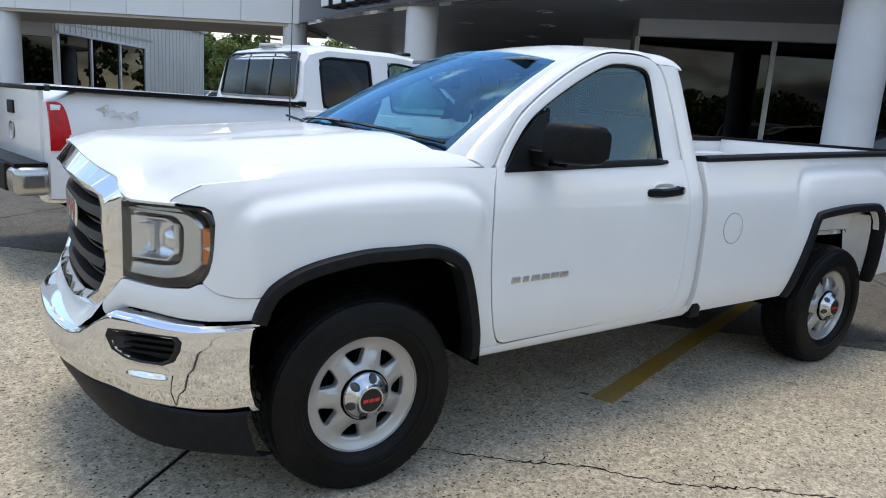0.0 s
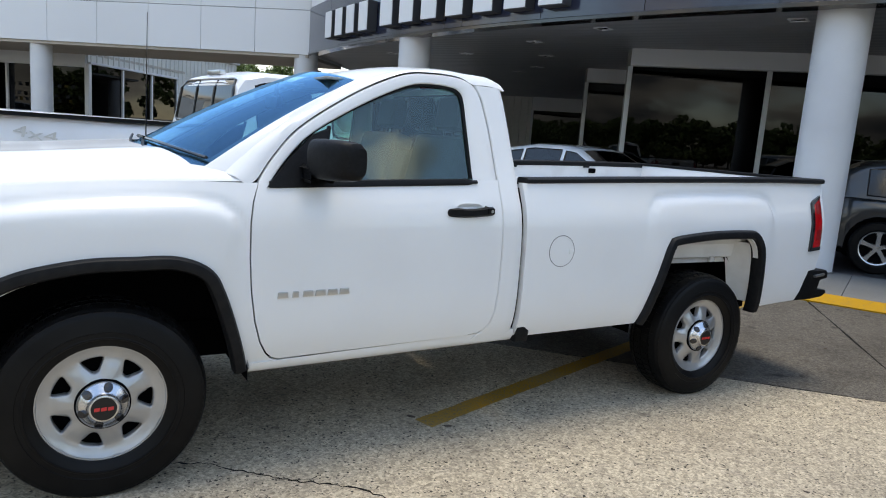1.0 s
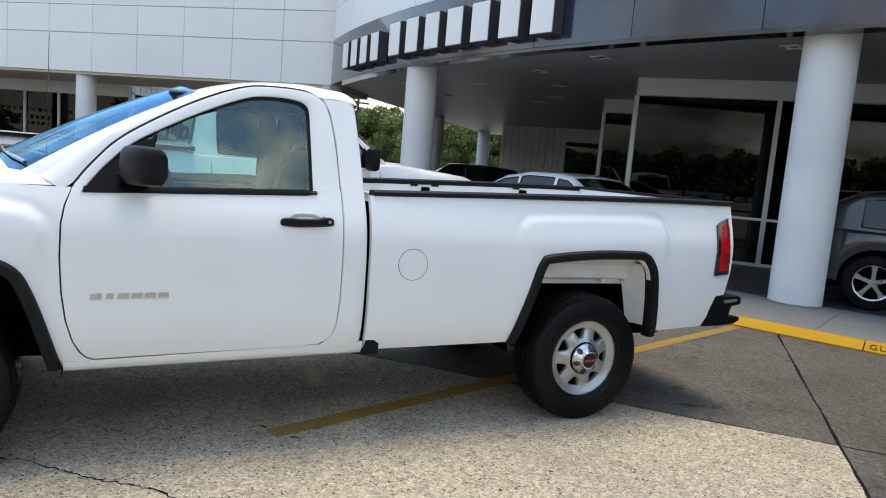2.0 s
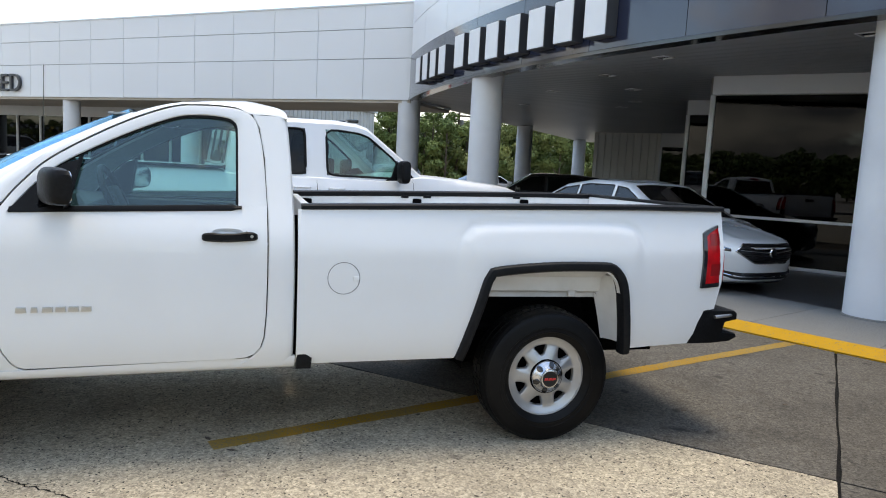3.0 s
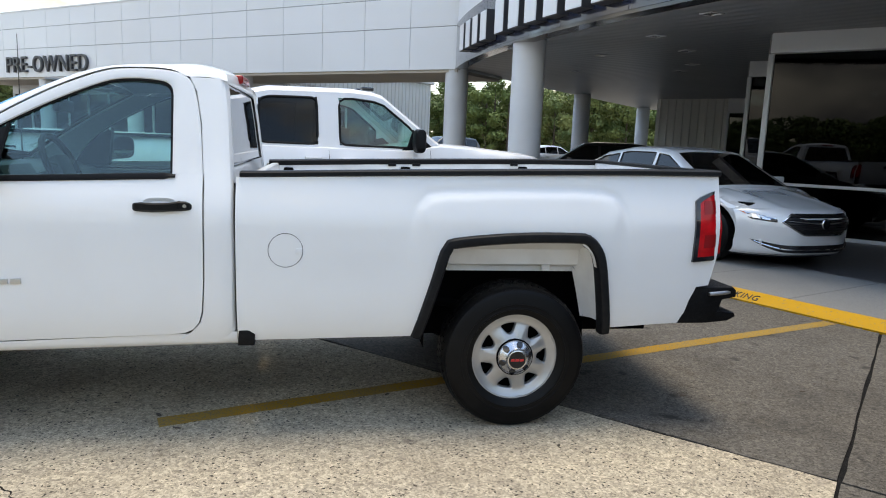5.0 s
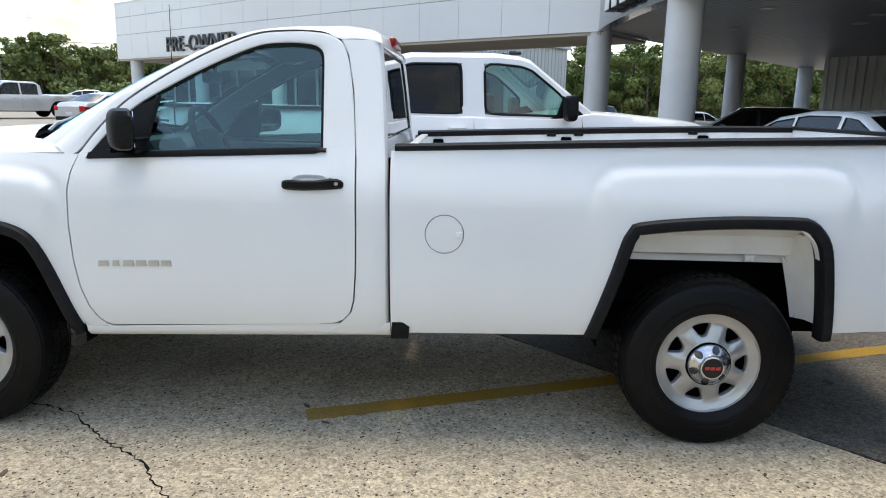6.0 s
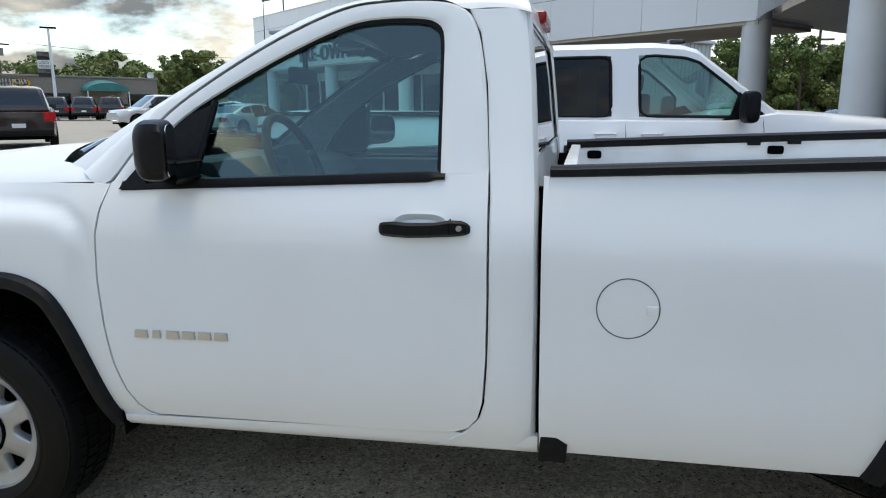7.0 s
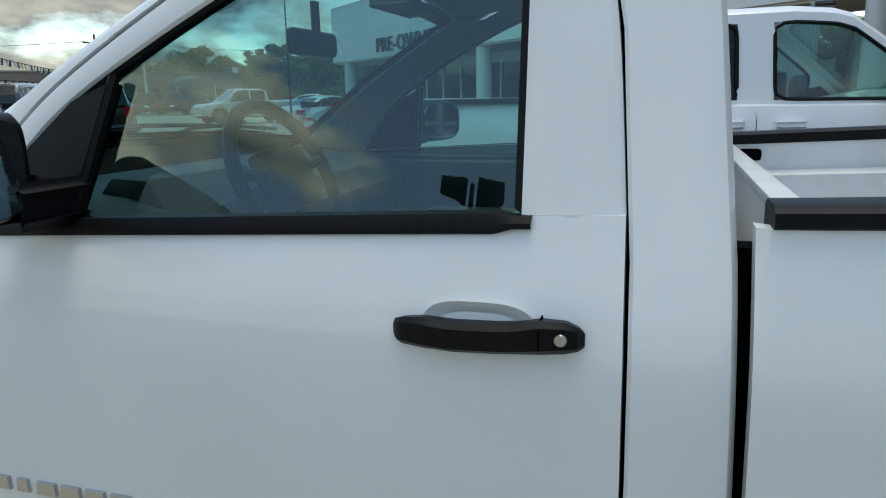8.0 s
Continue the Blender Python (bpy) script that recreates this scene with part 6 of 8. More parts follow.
# ---- wheels ----
def wheel_parts(parent, x, y, z, s, R=0.388, W=0.255, rim=0.238, holes=7, silver=WHEEL):
    m = Matrix.Translation((x, y, z)) @ Matrix.Diagonal((1, s, 1, 1))      # local +y is outward
    tyre_bm = bmesh.new()
    h = W / 2
    lathe(tyre_bm, [(rim - 0.006, -h * 0.8), (rim + 0.02, -h * 0.98), (R - 0.08, -h * 1.04), (R - 0.022, -h * 0.96), (R - 0.004, -h * 0.80), (R - 0.001, -h * 0.4), (R, 0.0), (R - 0.001, h * 0.4), (R - 0.004, h * 0.80),
                   (R - 0.018, h * 0.94), (R - 0.04, h * 1.0), (R - 0.085, h * 1.04), (R - 0.092, h * 1.052), (R - 0.094, h * 1.028), (R - 0.112, h * 1.03), (R - 0.114, h * 1.045), (R - 0.120, h * 1.045), (R - 0.122, h * 1.02), (rim + 0.035, h * 1.0), (rim + 0.012, h * 0.93), (rim - 0.004, h * 0.84), (rim - 0.008, h * 0.6)], 84, m)
    bmesh.ops.recalc_face_normals(tyre_bm, faces=tyre_bm.faces)
    w = part("wheel", tyre_bm, RUBBER, parent, "black tyre on a silver seven-window steel wheel")
    # tread blocks
    bm = bmesh.new()
    nb = 60
    for k in range(nb):
        a0 = 2 * math.pi * k / nb
        for j, (t0, t1) in enumerate(((-0.94, -0.52), (-0.46, -0.06), (0.0, 0.40), (0.46, 0.94))):
            a = a0 + (0.5 * 2 * math.pi / nb if j % 2 else 0)
            da = 2 * math.pi / nb * 0.40
            q = []
            for rr in (R - 0.010, R + 0.0055):
                for aa in (a - da, a + da):
                    for t in (t0, t1):
                        rad = rr - (0.020 if abs(t) > 0.9 else 0)
                        q.append(bm.verts.new(m @ Vector((rad * math.cos(aa), t * h, rad * math.sin(aa)))))
            for f in ((4, 5, 7, 6), (0, 1, 5, 4), (2, 3, 7, 6), (0, 2, 6, 4), (1, 3, 7, 5)):
                bm.faces.new([q[i] for i in f])
    bmesh.ops.recalc_face_normals(bm, faces=bm.faces)
    part("tread", bm, RUBBER, w, angle=20)
    # wheel disc with rounded windows between broad spokes
    k_ = rim / 0.238

    def face(r, u):
        """Depth of the disc: u from 0 in the middle of a spoke to 0.5 in the middle of a window."""
        base = interp(r, [(0.058, 0.030), (0.085, 0.027), (0.105, 0.018), (0.140, 0.007), (0.165, 0.001), (0.185, 0.000), (0.200, 0.004), (0.215, 0.010), (0.226, 0.014), (0.230, 0.020), (0.234, 0.021), (0.238, 0.019)])
        return base + 0.007 * (1 - sstep(0.10, 0.34, u)) * math.exp(-((r - 0.140) / 0.035) ** 2)
    WIN = smooth_line([(0.0, 0, 0.121), (0.015, 0, 0.126), (0.030, 0, 0.147), (0.044, 0, 0.169), (0.044, 0, 0.179), (0.032, 0, 0.183), (0.0, 0, 0.186), (-0.032, 0, 0.183), (-0.044, 0, 0.179), (-0.044, 0, 0.169), (-0.030, 0, 0.147), (-0.015, 0, 0.126)], 3, closed=True)
    WIN = [Vector((p.x * 0.88, 0, 0.158 + (p.z - 0.158) * 0.90)) for p in WIN]
    pitch = 2 * math.pi / holes
    rings = []
    cut = [math.atan2(p.x, p.z) for p in WIN]
    cutr = [p.length for p in WIN]
    bm = bmesh.new()
    for hole in range(holes):
        a0 = pitch * hole - math.pi / 2 - 0.24

        def put(aw, r):
            u = abs(aw) / pitch
            return m @ Vector((r * k_ * math.cos(a0 + aw), h * 0.60 + face(r, 0.5 - min(u, 0.5)), r * k_ * math.sin(a0 + aw)))
        lines = []
        for f in (0.0, 0.08, 0.2, 0.36, 0.52, 0.68, 0.84, 1.0):
            row = []
            for aw, r in zip(cut, cutr):
                d = math.atan2(r - 0.160, aw * 0.160)
                # the cell's border in the same direction from the window's middle
                t = 1e9
                if abs(math.cos(d)) > 1e-6:
                    t = min(t, (pitch / 2 * 0.160) / abs(math.cos(d)))
                t = min(t, ((0.238 - 0.160) if math.sin(d) > 0 else (0.160 - 0.058)) / max(abs(math.sin(d)), 1e-6))
                ea, er = t * math.cos(d) / 0.160, 0.160 + t * math.sin(d)
                row.append((aw + (ea - aw) * f, r + (er - r) * f))
            lines.append(row)
        inner = [put(aw, r) + m.to_3x3() @ Vector((0, -0.030, 0)) for aw, r in lines[0]]
        ribbon(bm, inner, *[[put(aw, r) - (m.to_3x3() @ Vector((0, 0.004, 0)) if j == 0 else Vector()) for aw, r in row] for j, row in enumerate(lines)], closed=True)
    lathe(bm, [(rim * 0.935, h * 0.60 + 0.012), (rim * 0.952, h * 0.60 + 0.0165), (rim * 0.962, h * 0.60 + 0.0225), (rim * 0.985, h * 0.60 + 0.024), (rim, h * 0.60 + 0.022), (rim, h * 0.60 - 0.08)], 84, m)
    bmesh.ops.recalc_face_normals(bm, faces=bm.faces)
    rimob = part("rim", bm, silver, w, "silver painted wheel disc", angle=50)
    bm = bmesh.new()
    lathe(bm, [(0.0, h * 0.60 - 0.06), (rim * 0.97, h * 0.60 - 0.06), (rim * 0.985, h * 0.6), (rim * 0.985, -h * 0.7)], 48, m)
    part("brake_back", bm, DARK, w)
    # chrome cap with dark lug pockets, set in a dark ring
    bm = bmesh.new()
    lathe(bm, [(0.092, h * 0.60 + 0.020), (0.092, h * 0.60 + 0.0315), (0.100, h * 0.60 + 0.0300), (0.101, h * 0.60 + 0.018)], 48, m)
    bmesh.ops.recalc_face_normals(bm, faces=bm.faces)
    part("cap_gap", bm, DARK, w)
    bm = bmesh.new()
    lathe(bm, [(0.094, h * 0.60 + 0.018), (0.095, h * 0.60 + 0.034), (0.092, h * 0.60 + 0.041), (0.080, h * 0.60 + 0.050), (0.064, h * 0.6 + 0.060), (0.055, h * 0.60 + 0.072), (0.052, h * 0.60 + 0.078), (0.047, h * 0.60 + 0.080), (0.0005, h * 0.60 + 0.080)], 56, m)
    cap = part("hub_cap", bm, CAP_METAL, w, "brushed chrome hub cap")
    for i in range(6):
        a = 2 * math.pi * i / 6 + 0.30
        bm = bmesh.new()
        c = Vector((0.0745 * math.cos(a), h * 0.60 + 0.050, 0.0745 * math.sin(a)))
        tilt = Matrix.Rotation(-a, 4, "Y") @ Matrix.Rotation(radians(-38), 4, "Z") @ Matrix.Diagonal((1.25, 1, 1, 1))
        lathe(bm, [(0.0165, -0.010), (0.0165, 0.0055), (0.0140, 0.0085), (0.0005, 0.0090)], 16, m @ Matrix.Translation(c) @ tilt)
        bmesh.ops.recalc_face_normals(bm, faces=bm.faces)
        part("lug_pocket", bm, GLOSS_BLACK, cap, "dark lug pocket")
    bm = bmesh.new()
    lathe(bm, [(0.046, h * 0.60 + 0.0795), (0.045, h * 0.60 + 0.0815), (0.0005, h * 0.60 + 0.0815)], 36, m)
    part("cap_disc", bm, GRILLE_BLACK, cap)
    for i in range(3):
        bm = bmesh.new()
        x0 = -0.0345 + 0.0240 * i
        for y_ in (0,):
            q = [bm.verts.new(m @ Vector((px, h * 0.60 + yy, pz))) for yy in (0.0812, 0.0835) for px, pz in ((x0, -0.0075), (x0 + 0.0195, -0.0060), (x0 + 0.021, 0.0075), (x0 + 0.0015, 0.0060))]
            for f in ((0, 1, 2, 3), (4, 5, 6, 7), (0, 1, 5, 4), (1, 2, 6, 5), (2, 3, 7, 6), (3, 0, 4, 7)):
                bm.faces.new([q[k] for k in f])
        bmesh.ops.recalc_face_normals(bm, faces=bm.faces)
        part("cap_bar", bm, EMBLEM_RED, cap, "red emblem bar")
    return w


for x, y in ((0.0, 0.822), (3.378, 0.805)):
    for s in (-1, 1):
        wheel_parts(truck, x, s * y, 0.383, s)

# ---- cab inside ----
bm = bmesh.new()
prof = [(0.36, 1.26), (0.42, 1.285), (0.70, 1.262), (0.80, 1.235), (0.84, 1.17), (0.80, 1.05), (0.76, 0.95), (0.74, 0.80), (0.64, 0.78), (0.60, 0.98), (0.36, 1.12)]
prism(bm, prof, "y", -0.79, 0.79, 0.015)
dash = part("dashboard", bm, INTERIOR, truck, "dark grey dashboard")
bm = bmesh.new()
prism(bm, [(0.62, 1.262), (0.66, 1.305), (0.76, 1.300), (0.80, 1.235)], "y", -0.56, -0.18, 0.01)
part("gauge_hood", bm, INTERIOR, dash)
bm = bmesh.new()
prism(bm, [(0.80, 0.75), (0.83, 1.20), (0.88, 1.18), (0.90, 0.95), (0.92, 0.75)], "y", -0.17, 0.20, 0.012)
part("centre_stack", bm, INTERIOR, dash)
SW = Matrix.Translation((0.995, -0.37, 1.285)) @ Matrix.Rotation(radians(66), 4, "Y")
bm = bmesh.new()
R0, r0 = 0.185, 0.017
rows = [[SW @ Vector(((R0 + r0 * math.cos(b)) * math.cos(a), (R0 + r0 * math.cos(b)) * math.sin(a), r0 * math.sin(b))) for b in [2 * math.pi * j / 10 for j in range(10)]] for a in [2 * math.pi * i / 40 for i in range(40)]]
ribbon(bm, *rows, rows[0], closed=True)
bmesh.ops.recalc_face_normals(bm, faces=bm.faces)
wheel_ob = part("steering_wheel", bm, BLACK_PLASTIC, dash, "black steering wheel")
bm = bmesh.new()
box(bm, -0.075, 0.075, -0.09, 0.09, -0.03, 0.025, 0.02, 2, SW)
for a in (0.2, math.pi - 0.2, -math.pi / 2):
    tube(bm, [SW @ Vector((0.05 * math.cos(a + math.pi / 2), 0.05 * math.sin(a + math.pi / 2), 0)), SW @ Vector((0.18 * math.cos(a + math.pi / 2), 0.18 * math.sin(a + math.pi / 2), 0))], 0.014, 8)
part("wheel_hub", bm, INTERIOR, wheel_ob)
bm = bmesh.new()
tube(bm, [(0.97, -0.37, 1.27), (0.74, -0.37, 1.16)], 0.035, 10)
part("steering_column", bm, INTERIOR, dash)
for yc, w in ((-0.40, 0.27), (0.40, 0.27), (0.0, 0.11)):
    bm = bmesh.new()
    box(bm, 1.12, 1.62, yc - w, yc + w, 0.82, 0.98, 0.05, 3)
    seat = part("seat", bm, SEATCLOTH, truck, "grey cloth seat")
    bm = bmesh.new()
    box(bm, -0.07, 0.07, -w, w, 0.0, 0.60 if w > 0.2 else 0.50, 0.05, 3, Matrix.Translation((1.60, yc, 0.92)) @ Matrix.Rotation(radians(14), 4, "Y"))
    part("backrest", bm, SEATCLOTH, seat)
    if w > 0.2:
        bm = bmesh.new()
        box(bm, -0.05, 0.05, -0.13, 0.13, 0.0, 0.19, 0.04, 3, Matrix.Translation((1.755, yc, 1.535)) @ Matrix.Rotation(radians(8), 4, "Y"))
        for dy in (-0.05, 0.05):
            tube(bm, [(1.74, yc + dy, 1.47), (1.755, yc + dy, 1.56)], 0.007, 6)
        part("head_rest", bm, SEATCLOTH, seat)
bm = bmesh.new()
grid(bm, lambda u, v: Vector((1.09 + 0.77 * u, (2 * v - 1) * 0.59, 1.735 + 0.055 * u * (1 - 0.6 * u) + 0.045 * (1 - (2 * v - 1) ** 2))), 8, 12)
part("headliner", bm, HEADLINER, truck)
bm = bmesh.new()
box(bm, 0.86, 0.90, -0.12, 0.12, 1.585, 1.655, 0.02, 3)
box(bm, 0.885, 0.90, -0.012, 0.012, 1.64, 1.73)
part("inside_mirror", bm, BLACK_PLASTIC, truck, "black rear-view mirror")
for s in (-1, 1):
    bm = bmesh.new()
    box(bm, 0.98, 1.10, s * 0.52, s * 0.18, 1.735, 1.748, 0.005)
    part("sun_visor", bm, HEADLINER, truck)
for s in (-1, 1):
    bm = bmesh.new()
    ribbon(bm, *[[Vector((x, s * y, z)) for x in (0.60, 0.9, 1.3, 1.78)] for y, z in ((0.80, 0.55), (0.79, 0.95), (0.785, 1.22), (0.835, 1.252))])
    part("door_trim", bm, INTERIOR, truck)
    bm = bmesh.new()
    box(bm, 0.95, 1.50, s * 0.70, s * 0.79, 1.0, 1.05, 0.02)
    part("arm_rest", bm, INTERIOR, truck)
    bm = bmesh.new()
    a = [ws(i / 12, 0.0 if s < 0 else 1.0) + Vector((0.02, -s * 0.03, -0.015)) for i in range(13)]
    b = [Vector((p.x, s * (both(p.z) - 0.05), p.z)) for p in resample([(x, 0, z) for x, z in smooth_line_2d(WINDOW[:5])], 13)]
    ribbon(bm, a, b)
    part("pillar_trim", bm, HEADLINER, truck)
bm = bmesh.new()
box(bm, 0.62, 1.9, -0.78, 0.78, 0.52, 0.56)
part("cab_floor", bm, INTERIOR, truck)

# ---- other vehicles: each built with its nose along +x, its middle over the origin ----
def paint(name, color, metal=0.3):
    return noisy(material(name, color, 0.3, metal, 0.9), [(2.0, 0.45, 0.8, tuple(c * 0.9 for c in color), 4.0)])


P_SILVER, P_GREY, P_BLACK = paint("silver_paint", (0.55, 0.55, 0.54), 0.35), paint("grey_paint", (0.030, 0.035, 0.040), 0.35), paint("black_paint", (0.010, 0.010, 0.011), 0.1)
P_MAROON, P_BLUE = paint("maroon_paint", (0.016, 0.004, 0.0045), 0.3), paint("blue_grey_paint", (0.05, 0.075, 0.14), 0.4)
ALLOY = material("alloy_wheel", (0.55, 0.56, 0.57), 0.25, 0.9)
CARGLASS = glass_mat("car_glass", (0.07, 0.08, 0.088), 1.42)
FORDGLASS = glass_mat("clear_green_glass", (0.44, 0.66, 0.62), 1.45)


def simple_wheel(parent, x, y, r, s, w=0.22, spokes=5, metal=None):
    m = Matrix.Translation((x, y, r)) @ Matrix.Diagonal((1, s, 1, 1))
    h, q = w / 2, r * 0.66
    bm = bmesh.new()
    lathe(bm, [(q, -h), (r - 0.03, -h), (r, -h * 0.7), (r, h * 0.7), (r - 0.025, h * 0.96), (q + 0.02, h), (q, h * 0.86), (q - 0.005, h * 0.3)], 40, m)
    bmesh.ops.recalc_face_normals(bm, faces=bm.faces)
    wh = part("wheel", bm, RUBBER, parent)
    bm = bmesh.new()
    lathe(bm, [(q - 0.004, h * 0.86), (q - 0.02, h * 0.80), (q - 0.03, h * 0.2)], 40, m)
    lathe(bm, [(0.001, h * 0.74), (0.05, h * 0.72), (0.06, h * 0.5)], 16, m)
    for k in range(spokes):
        a = 2 * math.pi * k / spokes + 0.3
        rows = []
        for rr, wd in ((0.04, 0.035), (q * 0.6, 0.032), (q - 0.02, 0.050)):
            c = Vector((rr * math.cos(a), h * 0.70, rr * math.sin(a)))
            t = Vector((-math.sin(a), 0, math.cos(a)))
            rows.append([m @ (c - t * wd + Vector((0, -0.03, 0))), m @ (c - t * wd * 0.7), m @ (c + t * wd * 0.7), m @ (c + t * wd + Vector((0, -0.03, 0)))])
        ribbon(bm, *rows)
    bmesh.ops.recalc_face_normals(bm, faces=bm.faces)
    part("rim", bm, metal or ALLOY, wh, "alloy spokes")
    bm = bmesh.new()
    lathe(bm, [(0.001, h * 0.2), (q - 0.005, h * 0.2)], 30, m)
    part("brake_disc", bm, DARK, wh)


def car(name, label, category, S, coat, m, group="", glass=None):
    """A car body lofted over its length. S: sizes and the side profile."""
    th = thing(name, label, category, group, m=m)
    L, W, clear, r = S["L"], S["W"] / 2, S["clear"], S["r"]
    xf, xr = L / 2 - S["front"], -L / 2 + S["rear"]
    T, G, tap = S["top"], S["roof"], S.get("taper", 0.13)
    glass = glass or CARGLASS

    def wid(x):
        return W * (1 - tap * (abs(x) / (L / 2)) ** 5)

    def bottom(x):
        b = clear + 0.10 * sstep(L / 2 - 0.7, L / 2, abs(x))
        for xw in (xf, xr):
            d = abs(x - xw)
            ra = r + S.get("gap", 0.055)
            if d < ra:
                b = max(b, r + math.sqrt(ra * ra - d * d))
        return b
    xs = sorted(set([round(-L / 2 + L * i / 60, 4) for i in range(61)] + [round(xw + (r + 0.055) * math.cos(math.pi * k / 12), 4) for xw in (xf, xr) for k in range(13)]))
    bm = bmesh.new()
    rows = []
    for x in xs:
        w, b, t = wid(x), bottom(x), interp(x, T)
        e = sstep(L / 2 - 0.22, L / 2, abs(x))
        t2 = max(t - 0.10 * e, b + 0.12)
        half = [(w * 0.93, b), (w * 0.985, b + 0.02), (w * 1.0, b + (t2 - b) * 0.35), (w * 1.0, b + (t2 - b) * 0.62), (w * 0.975, b + (t2 - b) * 0.86), (w * 0.935, t2 - 0.02), (w * 0.88, t2), (w * 0.5, t2 + 0.025), (0, t2 + 0.03)]
        rows.append([Vector((x, -y, z)) for y, z in half] + [Vector((x, y, z)) for y, z in half[-2::-1]])
    vs = ribbon(bm, *rows)
    bm.faces.new(vs[0])
    bm.faces.new(vs[-1][::-1])
    bmesh.ops.recalc_face_normals(bm, faces=bm.faces)
    body = part("body", bm, coat, th)
    bm = bmesh.new()
    box(bm, -L / 2 + 0.25, L / 2 - 0.25, -W * 0.80, W * 0.80, clear - 0.04, min(interp(0, T) - 0.1, 0.8), 0.02)
    part("underbody", bm, DARK, th)
    # cabin with real window openings
    xa, xb = G[0][0], G[-1][0]
    lean, sill, head = S.get("lean", 0.30), S.get("sill", 0.07), S.get("head", 0.10)

    def ring_at(x):
        t, rz, w = interp(x, T) - 0.03, interp(x, G), wid(x) * 0.90
        h = max(rz - t, 0.0)
        wt = w - lean * h
        lo = t + min(sill, h * 0.35)
        hi = max(rz - head, lo)
        return [(w, t), (w - lean * (lo - t), lo), (w - lean * (hi - t), hi), (wt + 0.012, max(rz - 0.05, hi)), (wt - 0.03, max(rz - 0.012, hi)), (wt - 0.10, rz), (wt * 0.45, rz + 0.018), (0, rz + 0.022)]
    cuts = [x for p in S["panes"] for x in p] + list(S["ws"]) + list(S["rw"])
    stations = sorted(set([round(xa + (xb - xa) * i / 36, 4) for i in range(37)] + [round(x, 4) for x in cuts] + [round(x, 4) for x, _ in G]))
    inside = lambda x, spans: any(min(p) - 1e-6 < x < max(p) + 1e-6 for p in spans)
    bm = bmesh.new()
    rows = []
    for x in stations:
        half = ring_at(x)
        rows.append([bm.verts.new((x, -y, z)) for y, z in half] + [bm.verts.new((x, y, z)) for y, z in half[-2::-1]])
    for i in range(len(rows) - 1):
        mid = (stations[i] + stations[i + 1]) / 2
        for j in range(14):
            k = j if j < 7 else 13 - j
            if (k == 1 and inside(mid, S["panes"])) or (k >= 5 and inside(mid, [S["ws"], S["rw"]])):
                continue
            bm.faces.new((rows[i][j], rows[i + 1][j], rows[i + 1][j + 1], rows[i][j + 1]))
    bm.faces.new(rows[0])
    bm.faces.new(rows[-1][::-1])
    bmesh.ops.recalc_face_normals(bm, faces=bm.faces)
    part("cabin", bm, coat, th)
    for s in (-1, 1):
        for k, (x0, x1) in enumerate(S["panes"]):
            bm = bmesh.new()
            xs_ = [x for x in stations if x0 - 1e-6 <= x <= x1 + 1e-6]
            ribbon(bm, *[[Vector((x, s * (y - 0.006), z)) for y, z in ring_at(x)[1:3]] for x in xs_])
            part("side_window", bm, glass[k] if isinstance(glass, (list, tuple)) else glass, th, "tinted side window")
            if S.get("rounded"):
                continue
            bm = bmesh.new()
            outl = [Vector((x, s * (ring_at(x)[1][0] + 0.002), ring_at(x)[1][1])) for x in xs_] + [Vector((x, s * (ring_at(x)[2][0] + 0.002), ring_at(x)[2][1])) for x in xs_[::-1]]
            tube(bm, outl + outl[:1], 0.009, 5, False)
            part("window_seal", bm, GLOSS_BLACK, th)
    for nm, span in (("windshield", S["ws"]), ("rear_window", S["rw"])):
        bm = bmesh.new()
        xs_ = [x for x in stations if min(span) - 1e-6 <= x <= max(span) + 1e-6]
        ribbon(bm, *[[Vector((x, -y, z - 0.004)) for y, z in ring_at(x)[5:]] + [Vector((x, y, z - 0.004)) for y, z in ring_at(x)[-2:4:-1]] for x in xs_])
        bmesh.ops.recalc_face_normals(bm, faces=bm.faces)
        part(nm, bm, CARGLASS if nm == "rear_window" or not isinstance(glass, (list, tuple)) else glass[-1], th, "tinted glass")
    zb = interp(0, T)
    for xd, y0, y1 in [(x, y - 0.24, y + 0.24) for x in S["seats"] for y in (-W * 0.42, W * 0.42)]:
        bm = bmesh.new()
        box(bm, xd - 0.30, xd + 0.22, y0, y1, zb - 0.45, zb - 0.28, 0.05)
        box(bm, xd - 0.36, xd - 0.22, y0, y1, zb - 0.40, zb + 0.22, 0.05)
        box(bm, xd - 0.36, xd - 0.26, (y0 + y1) / 2 - 0.13, (y0 + y1) / 2 + 0.13, zb + 0.24, zb + 0.40, 0.04)
        part("seat", bm, INTERIOR, th, "dark seat")
    bm = bmesh.new()
    xd = max(S["ws"])
    box(bm, xd - 0.70, xd - 0.20, -W * 0.76, W * 0.76, zb - 0.34, min(zb, interp(xd, T)) - 0.05, 0.05)
    part("dashboard", bm, INTERIOR, th)
    for x in (xf, xr):
        for s in (-1, 1):
            simple_wheel(th, x, s * (W - 0.115), r, s, 0.22, S.get("spokes", 5))
    # lamps, grille, plates of trim
    zt = interp(L / 2 - 0.15, T)
    zr = interp(-L / 2 + 0.1, T)
